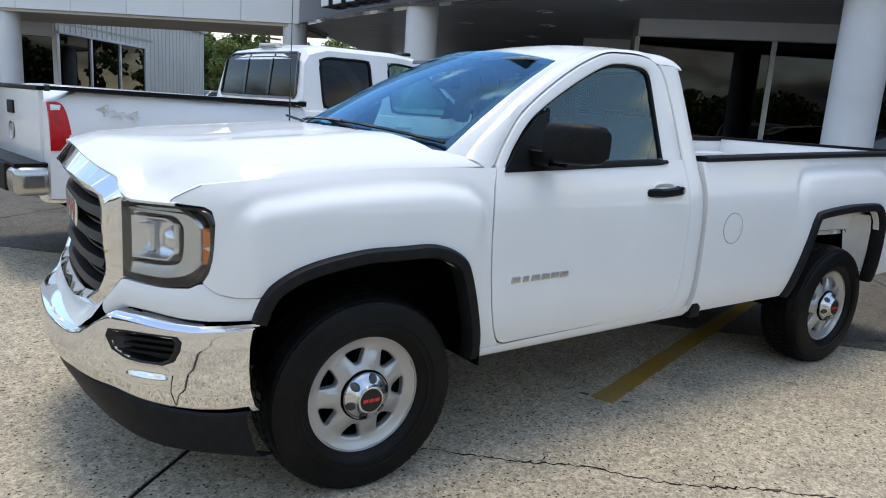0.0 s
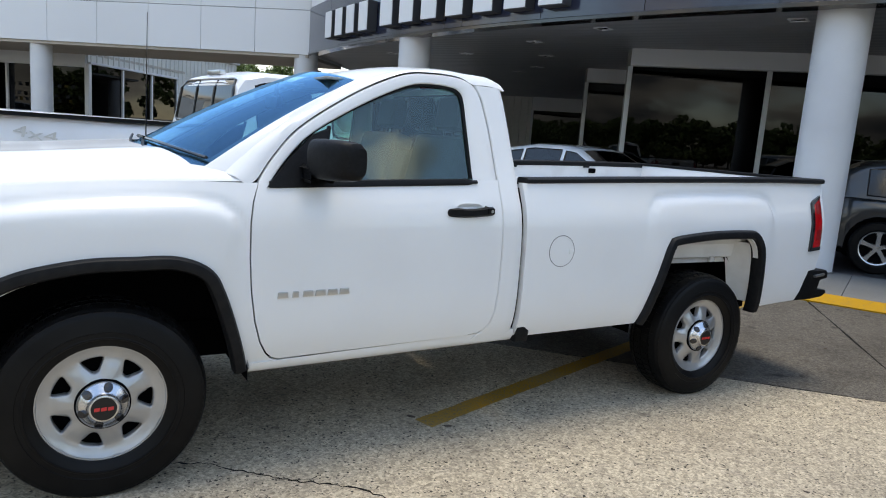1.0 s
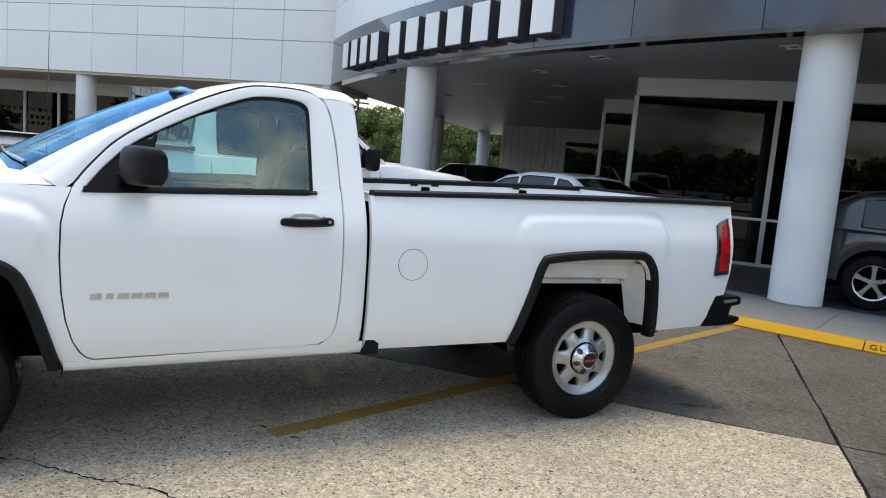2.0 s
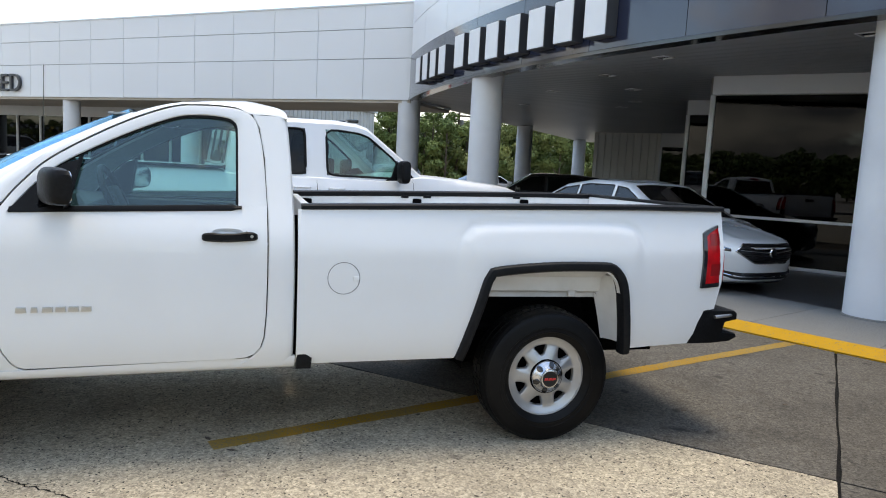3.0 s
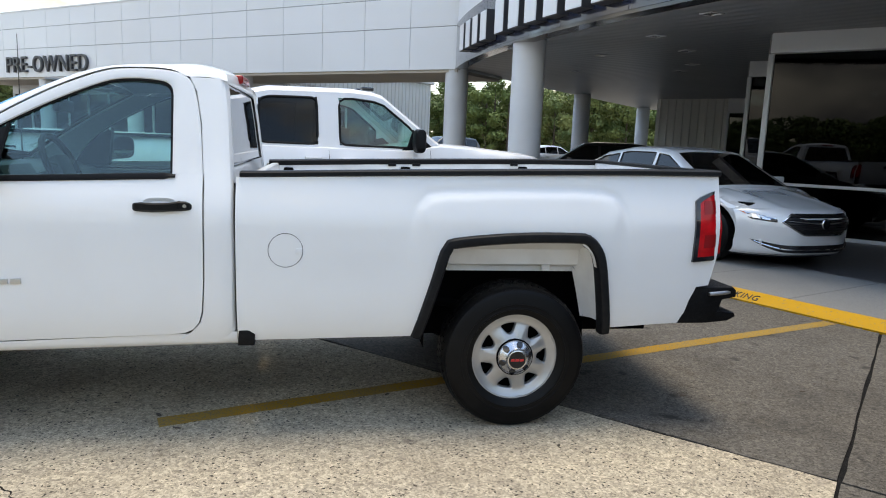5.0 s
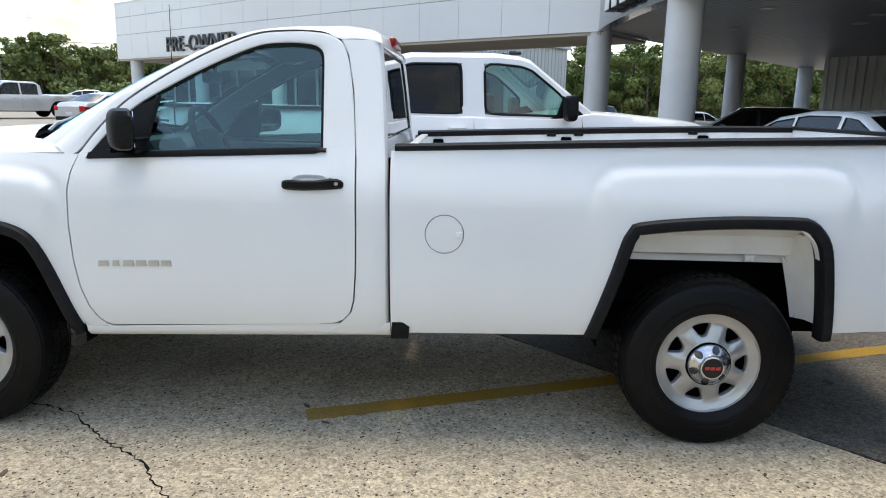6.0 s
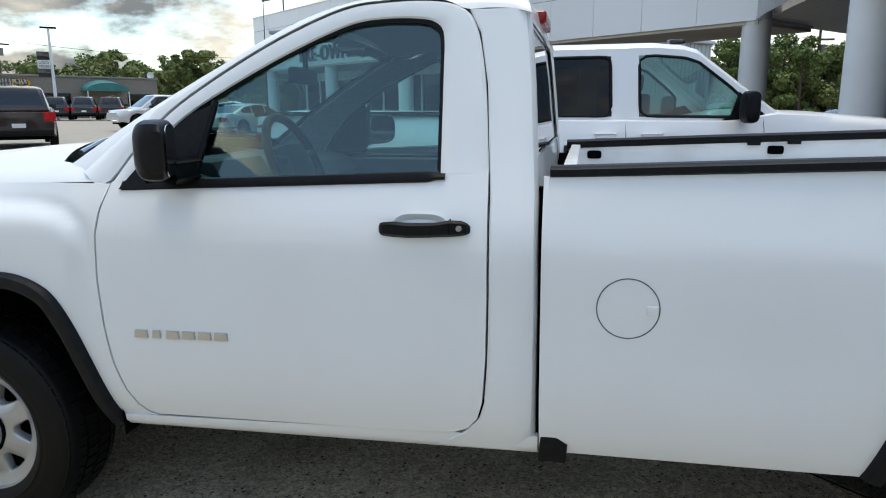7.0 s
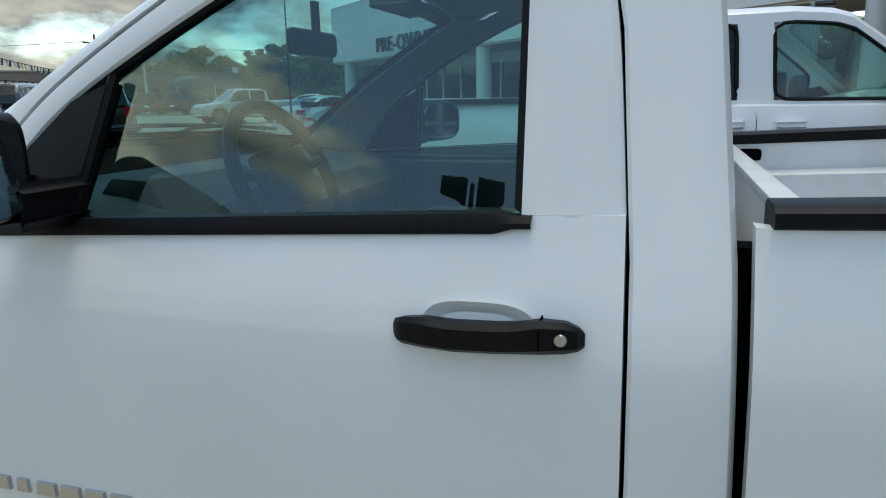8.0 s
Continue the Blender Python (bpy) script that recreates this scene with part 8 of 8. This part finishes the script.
s1 = car("dark_suv", "dark grey sport utility vehicle parked in a row", "car", SUV, P_GREY, on_lot(-16.07, 13.61, 122), lot)
copy_thing(s1, on_lot(-36.51, 45.13, 126))
s2 = car("black_suv", "black sport utility vehicle parked in a row", "car", SUV, P_BLACK, on_lot(-34.69, 45.92, 124), lot)
copy_thing(s2, on_lot(-38.31, 44.29, 128))
car("blue_pickup", "blue-grey crew-cab pickup facing the apron", "pickup truck", CREW, P_BLUE, on_lot(-12.77, 8.96, -36), lot)
w1 = car("white_sedan", "white sedan parked on the lot", "car", SEDAN, WHITE_PEARL, on_lot(-23.6, 21.67, 60), lot)
v1 = car("silver_sedan", "silver sedan parked on the lot", "car", SEDAN, P_SILVER, on_lot(-13.7, 28.0, 72), lot)
for x, y, a in ((-25.5, 48.5, 28), (-20.0, 50.5, 28), (-29.0, 44.0, 32)):
    copy_thing(v1, on_lot(x, y, a))
copy_thing(w1, on_lot(-17.0, 46.0, 210))
copy_thing(s1, on_lot(-14.0, 52.0, 20))
copy_thing(s2, on_lot(-8.0, 55.0, 205))
# cars behind the canopy and behind the walk
for ob, x, y, a in ((v1, 14.5, 33.0, 20), (s1, 9.0, 36.0, 200), (w1, 4.5, 34.0, 15), (s2, -4.0, -24.0, 90), (v1, 1.5, -24.5, 90), (w1, 7.0, -24.0, 92), (s1, 12.5, -24.5, 90), (v1, 18.0, -24.0, 88), (s2, -9.5, -24.0, 90)):
    copy_thing(ob, pose(x, y, 0, 0, 0, a))

# low shop row
BRICKGREY = noisy(material("grey_brown_block_wall", (0.17, 0.15, 0.13), 0.9), [(0.3, 0.4, 0.7, (0.13, 0.115, 0.10), 5), (6, 0.5, 0.7, (0.20, 0.18, 0.155), 3)], 0.3, 20)
TEAL = noisy(material("teal_awning_cloth", (0.02, 0.13, 0.13), 0.7), [(1, 0.4, 0.7, (0.03, 0.17, 0.165), 4)])
SH = Matrix.Translation((-46.0, 53.5, 0.75)) @ Matrix.Rotation(math.atan2(75 - 53.5, -33 + 46.0), 4, "Z")
shop = tagged(new("shop_row"), "low grey-brown shop building behind the lot", "building")
shop.matrix_basis = SH
bm = bmesh.new()
box(bm, -14, 9.5, 0, 12, -0.8, 3.75, 0.03)
part("wall", bm, BRICKGREY, shop)
bm = bmesh.new()
box(bm, -14.1, 9.6, -0.1, 12.1, 3.75, 3.92, 0.03)
part("roof", bm, SIDEWALK, shop)
for x in (-9, -6, 0, 7.5):
    bm = bmesh.new()
    box(bm, x - 1.1, x + 1.1, -0.06, 0.1, 0.6, 2.3, 0.02)
    part("shop_window", bm, GLASS_STORE, shop, "dark shop window")
for x, r, d in ((4.0, 2.0, 1.6),):
    bm = bmesh.new()
    rows = []
    for k in range(9):
        t = k / 8
        rows.append([Vector((x + r * math.cos(a), -d * (1 - t) - 0.02, 2.5 + r * 0.55 * math.sin(a) * (0.72 + 0.28 * t))) for a in [math.pi * i / 16 for i in range(17)]])
    ribbon(bm, *rows)
    bm2 = [Vector((x + r * math.cos(a), -d - 0.02, 2.5 + r * 0.55 * 0.72 * math.sin(a))) for a in [math.pi * i / 16 for i in range(17)]]
    bm.faces.new([bm.verts.new(p) for p in bm2])
    part("awning", bm, TEAL, shop, "rounded teal cloth awning")
    for sx in (-1, 1):
        bm = bmesh.new()
        tube(bm, [(x + sx * r * 0.95, -d + 0.05, -0.5), (x + sx * r * 0.95, -d + 0.05, 2.5)], 0.05, 8)
        part("awning_post", bm, FRAME_WHITE, shop)
bm = bmesh.new()
lathe(bm, [(0.001, 0.0), (0.7, 0.0), (0.7, 0.1)], 24, Matrix.Translation((-3.0, -0.15, 3.15)) @ Matrix.Diagonal((1.15, 1, 0.55, 1)))
osign = part("shop_sign", bm, YELLOW, shop, "yellow oval sign without lettering")
bm = bmesh.new()
lathe(bm, [(0.30, 0.0), (0.52, 0.0), (0.52, 0.03), (0.30, 0.03)], 24, Matrix.Translation((-3.0, -0.18, 3.15)) @ Matrix.Diagonal((1.15, 1, 0.55, 1)))
part("sign_ring", bm, GLOSS_BLACK, osign, "dark oval ring")
bm = bmesh.new()
lathe(bm, [(0.001, 0.09), (0.2, 0.04), (0.36, -0.06)], 20, Matrix.Translation((9.1, 0.6, 4.2)))
part("satellite_dish", bm, FRAME_WHITE, shop, "white satellite dish")

# used-truck pole sign with lamp arms
def at_az(d, az, x0=1.96, y0=-2.23):
    return (x0 + d * math.cos(radians(az)), y0 + d * math.sin(radians(az)))


px, py = at_az(64, 130.9)
pole = thing("sign_pole", "tall white lamp pole with black and white sign panels", "street lamp", m=pose(px, py, -0.41, 0, 0, 130.9 - 90) @ Matrix.Scale(1.28, 4))
bm = bmesh.new()
tube(bm, [(0, 0, 0), (0, 0, 6.5)], [0.12, 0.07], 10)
part("post", bm, FRAME_WHITE, pole)
for s in (-1, 1):
    bm = bmesh.new()
    box(bm, min(0, s * 0.45), max(0, s * 0.45), -0.12, 0.12, 6.44, 6.54, 0.03)
    part("lamp_head", bm, BLACK_PLASTIC, pole)
for z0, z1, mt in ((4.55, 5.05, GLOSS_BLACK), (4.03, 4.53, FRAME_WHITE), (3.5, 4.01, GLOSS_BLACK)):
    bm = bmesh.new()
    box(bm, -0.78, -0.10, -0.05, 0.05, z0, z1, 0.02)
    part("sign_panel", bm, mt, pole)
text_mesh("sign_text", "USED", 0.23, 0.01, STENCIL, pole, Matrix.Translation((-0.44, -0.06, 4.31)) @ Matrix.Rotation(radians(90), 4, "X"))
text_mesh("sign_text", "TRUCKS", 0.19, 0.01, STENCIL, pole, Matrix.Translation((-0.44, -0.06, 4.10)) @ Matrix.Rotation(radians(90), 4, "X"), "", 0.9, 0.85)
lp = thing("lamp_pole", "tall lot lamp pole with two flat lamp heads and banners", "street lamp", m=pose(-1.81, -11.28, 0, 0, 0, -18))
bm = bmesh.new()
box(bm, -0.30, 0.30, -0.30, 0.30, 0.0, 0.75, 0.04)
part("footing", bm, SIDEWALK, lp, "square concrete footing")
bm = bmesh.new()
tube(bm, [(0, 0, 0.75), (0, 0, 7.4)], [0.075, 0.05], 10)
part("post", bm, BLACK_PLASTIC, lp)
for q in (-1, 1):
    bm = bmesh.new()
    box(bm, min(q * 0.10, q * 0.62), max(q * 0.10, q * 0.62), -0.16, 0.16, 7.30, 7.40, 0.03)
    part("lamp_head", bm, BLACK_PLASTIC, lp, "flat black lamp head")
    bm = bmesh.new()
    box(bm, min(q * 0.09, q * 0.56), max(q * 0.09, q * 0.56), -0.012, 0.012, 5.5, 6.75, 0.004)
    ban = part("banner", bm, GLOSS_BLACK, lp, "black banner with a pale band")
    bm = bmesh.new()
    box(bm, min(q * 0.10, q * 0.55), max(q * 0.10, q * 0.55), -0.016, 0.016, 5.85, 6.30, 0.002)
    part("banner_band", bm, FRAME_WHITE, ban)
for d, az, h, nm in ((80, 134.05, 8.6, "utility_pole"), (70, 83.2, 9.0, "utility_pole"), (62, 73.5, 7.5, "utility_pole"), (85, 103.5, 9.5, "utility_pole")):
    ux, uy = at_az(d, az)
    up = thing(nm, "weathered wooden utility pole with crossarm and wires", "utility pole", "utility poles", m=pose(ux, uy, 0, 0, 0, az - 70))
    bm = bmesh.new()
    tube(bm, [(0, 0, 0), (0.05, 0, h)], [0.16, 0.10], 8)
    part("post", bm, BARK, up)
    bm = bmesh.new()
    box(bm, -1.1, 1.1, -0.05, 0.05, h - 0.9, h - 0.75)
    part("crossarm", bm, BARK, up)
    bm = bmesh.new()
    tube(bm, [(0.3, 0, h - 1.9), (0.3, 0, h - 1.2)], 0.2, 10)
    part("transformer", bm, SIDEWALK, up)
# wires and pennant strings
for (d0, a0, h0), (d1, a1, h1), sag in (((80, 134.05, 8.2), (85, 103.5, 9.0), 1.6), ((80, 134.05, 8.0), (90, 165, 9.0), 1.5), ((70, 83.2, 8.2), (62, 73.5, 6.9), 0.3), ((70, 83.2, 7.4), (75, 50.0, 7.2), 0.8), ((70, 83.2, 6.6), (75, 50.0, 6.6), 0.8)):
    p, q = Vector((*at_az(d0, a0), h0)), Vector((*at_az(d1, a1), h1))
    bm = bmesh.new()
    tube(bm, [p.lerp(q, t) - Vector((0, 0, sag * 4 * t * (1 - t))) for t in [i / 16 for i in range(17)]], 0.02, 4)
    tagged(part("overhead_wire", bm, DARK), "thin dark overhead wire", "wire", "overhead wires")
PENN = [material("grey_pennant", (0.30, 0.31, 0.32), 0.7), material("black_pennant", (0.02, 0.02, 0.02), 0.7), material("gold_pennant", (0.45, 0.33, 0.08), 0.7)]
for k, ((d0, a0, h0), (d1, a1, h1)) in enumerate((((28, 140.3, 3.2), (48, 132.7, 3.33)), ((30, 140.5, 2.5), (48, 132.7, 3.26)), ((32, 140.6, 2.25), (48, 132.8, 2.65)))):
    p, q = Vector((*at_az(d0, a0), h0)), Vector((*at_az(d1, a1), h1))
    bm = bmesh.new()
    pt = lambda t: p.lerp(q, t) - Vector((0, 0, 0.2 * 4 * t * (1 - t)))
    tube(bm, [pt(i / 20) for i in range(21)], 0.012, 4)
    st = tagged(part("pennant_string", bm, DARK), "string of black and white pennants over the lot", "pennants", "pennant strings")
    for i in range(54):
        bm = bmesh.new()
        a, b = pt((i + 0.15) / 54), pt((i + 0.75) / 54)
        c = Vector((random.uniform(-0.05, 0.05), random.uniform(-0.05, 0.05), -0.21))
        vs = [bm.verts.new(v) for v in (a, b, b + c, a + c)]
        bm.faces.new(vs)
        bmesh.ops.solidify(bm, geom=bm.faces[:], thickness=0.004)
        part("pennant", bm, PENN[(i + k) % 2 if i % 9 else 2], st)
# lamp fitting and mast on the wing roof
bm = bmesh.new()
tube(bm, [WING @ Vector((26.0, -1.0, 6.0)), WING @ Vector((26.0, -1.0, 7.5))], 0.04, 6)
rl = tagged(part("roof_mast", bm, SIDEWALK), "short mast with lamp arm on the wing roof", "mast")
bm = bmesh.new()
tube(bm, [WING @ Vector((26.0, -1.0, 7.25)), WING @ Vector((27.6, -0.6, 7.2))], 0.07, 6)
part("lamp_arm", bm, SIDEWALK, rl)
# small white shed far behind
SHED = Matrix.Translation((24.5, 66, 0)) @ Matrix.Rotation(radians(-12), 4, "Z")
hut = tagged(new("white_hut"), "low white metal building beyond the lot", "building")
hut.matrix_basis = SHED
bm = bmesh.new()
prism(bm, [(-8.5, 0), (8.5, 0), (8.5, 1.7), (0, 2.3), (-8.5, 1.7)], "y", 0, 8)
part("wall", bm, RIBBED, hut)
for x in (-4, 1.5, 5):
    bm = bmesh.new()
    box(bm, x - 0.8, x + 0.8, -0.05, 0.02, 0.2, 1.5)
    part("door", bm, SIDEWALK, hut)

# woods: many small leaf clumps over branching trunks, as one stand
rng = np.random.default_rng(7)


def woods(name, label, spots, fine=1.0):
    """spots: (x, y, height, spread). Leaves are small tilted quads clustered on lobes; trunks and limbs taper."""
    V, F, TV, TF = [], [], [], []
    nv, ntv = 0, 0
    for x, y, h, sp in spots:
        lobes = []
        nl = int(rng.integers(11, 17))
        for k in range(nl):
            a, rr = rng.uniform(0, 6.28), sp * math.sqrt(rng.uniform(0, 1)) * 0.75
            zz = h * rng.uniform(0.14, 0.92)
            lobes.append((x + rr * math.cos(a), y + rr * math.sin(a), zz, sp * rng.uniform(0.18, 0.42)))
        lobes.append((x, y, h * 0.90, sp * 0.35))
        for lx, ly, lz, lr in lobes:
            n = int((40 + 110 * lr) * fine)
            d = rng.normal(size=(n, 3))
            d /= np.linalg.norm(d, axis=1, keepdims=True)
            c = np.array([lx, ly, lz]) + d * (lr * rng.uniform(0.55, 1.1, (n, 1))) * np.array([1, 1, 0.72])
            s = rng.uniform(0.09, 0.22, (n, 1)) * min(1.0, 0.45 + lr) / math.sqrt(fine)
            u = rng.normal(size=(n, 3))
            u /= np.linalg.norm(u, axis=1, keepdims=True)
            w = np.cross(u, d + 0.4 * rng.normal(size=(n, 3)))
            w /= np.linalg.norm(w, axis=1, keepdims=True) + 1e-9
            q = np.stack([c - u * s - w * s * 0.6, c + u * s * 0.3 - w * s, c + u * s + w * s * 0.5, c - u * s * 0.4 + w * s], 1).reshape(-1, 3)
            V.append(q)
            F.append(np.arange(nv, nv + 4 * n).reshape(-1, 4))
            nv += 4 * n
            # limb from the trunk to the lobe
            p0, p1 = np.array([x, y, max(h * 0.25, lz - lr * 1.6)]), np.array([lx, ly, lz])
            side = np.array([0.03 * h / 4, 0, 0])
            TV += [p0 - side, p0 + side, p1 + side * 0.3, p1 - side * 0.3]
            TF.append([ntv, ntv + 1, ntv + 2, ntv + 3])
            ntv += 4
        for k in range(6):
            a0, a1 = 2 * math.pi * k / 6, 2 * math.pi * (k + 1) / 6
            r0, r1 = 0.022 * h, 0.008 * h
            TV += [np.array([x + r0 * math.cos(a0), y + r0 * math.sin(a0), 0]), np.array([x + r0 * math.cos(a1), y + r0 * math.sin(a1), 0]),
                   np.array([x + r1 * math.cos(a1), y + r1 * math.sin(a1), h * 0.8]), np.array([x + r1 * math.cos(a0), y + r1 * math.sin(a0), h * 0.8])]
            TF.append([ntv, ntv + 1, ntv + 2, ntv + 3])
            ntv += 4
    th = tagged(new(name), label, "trees", kind="stuff")
    for nm, vv, ff, mt in (("leaves", np.concatenate(V), np.concatenate(F), LEAF), ("trunks", np.array(TV), np.array(TF), BARK)):
        me = bpy.data.meshes.new(nm)
        me.from_pydata(vv.tolist(), [], ff.tolist())
        me.materials.append(mt)
        ob = new(nm, me)
        ob.parent = th
        tagged(ob, kind="stuff")
    return th


def belt(d0, d1, az0, az1, n, h0, h1, s0, s1):
    out = []
    for k in range(n):
        d, az = rng.uniform(d0, d1), az0 + (az1 - az0) * (k + rng.uniform(0, 1)) / n
        out.append((*at_az(d, az), rng.uniform(h0, h1), rng.uniform(s0, s1)))
    return out


woods("woods_beyond_shops", "green mixed woods behind the shops", belt(98, 125, 100, 133, 100, 6.0, 8.8, 2.2, 3.6) + belt(95, 110, 118, 128, 8, 8.0, 10.2, 2.0, 3.0) + belt(135, 160, 132, 172, 110, 4.5, 7.8, 2.5, 4.0))
woods("woods_behind_canopy", "green mixed woods behind the dealership", belt(58, 80, 52, 100, 110, 5.0, 7.6, 1.8, 3.0), 3.0)
woods("woods_across_road", "dark green woods across the road", belt(85, 115, 175, 345, 230, 5.5, 8.0, 3.2, 4.6) + belt(60, 90, -15, 50, 30, 7.0, 10.0, 2.5, 4.0), 0.35)
for d, az, h in ((68, 127.2, 2.6), (66, 119.6, 2.3), (64, 118.2, 2.4), (64, 117.0, 2.6)):
    x, y = at_az(d, az)
    woods("small_tree", "small dark green tree in front of the shops", [(x, y, h, h * 0.5)])
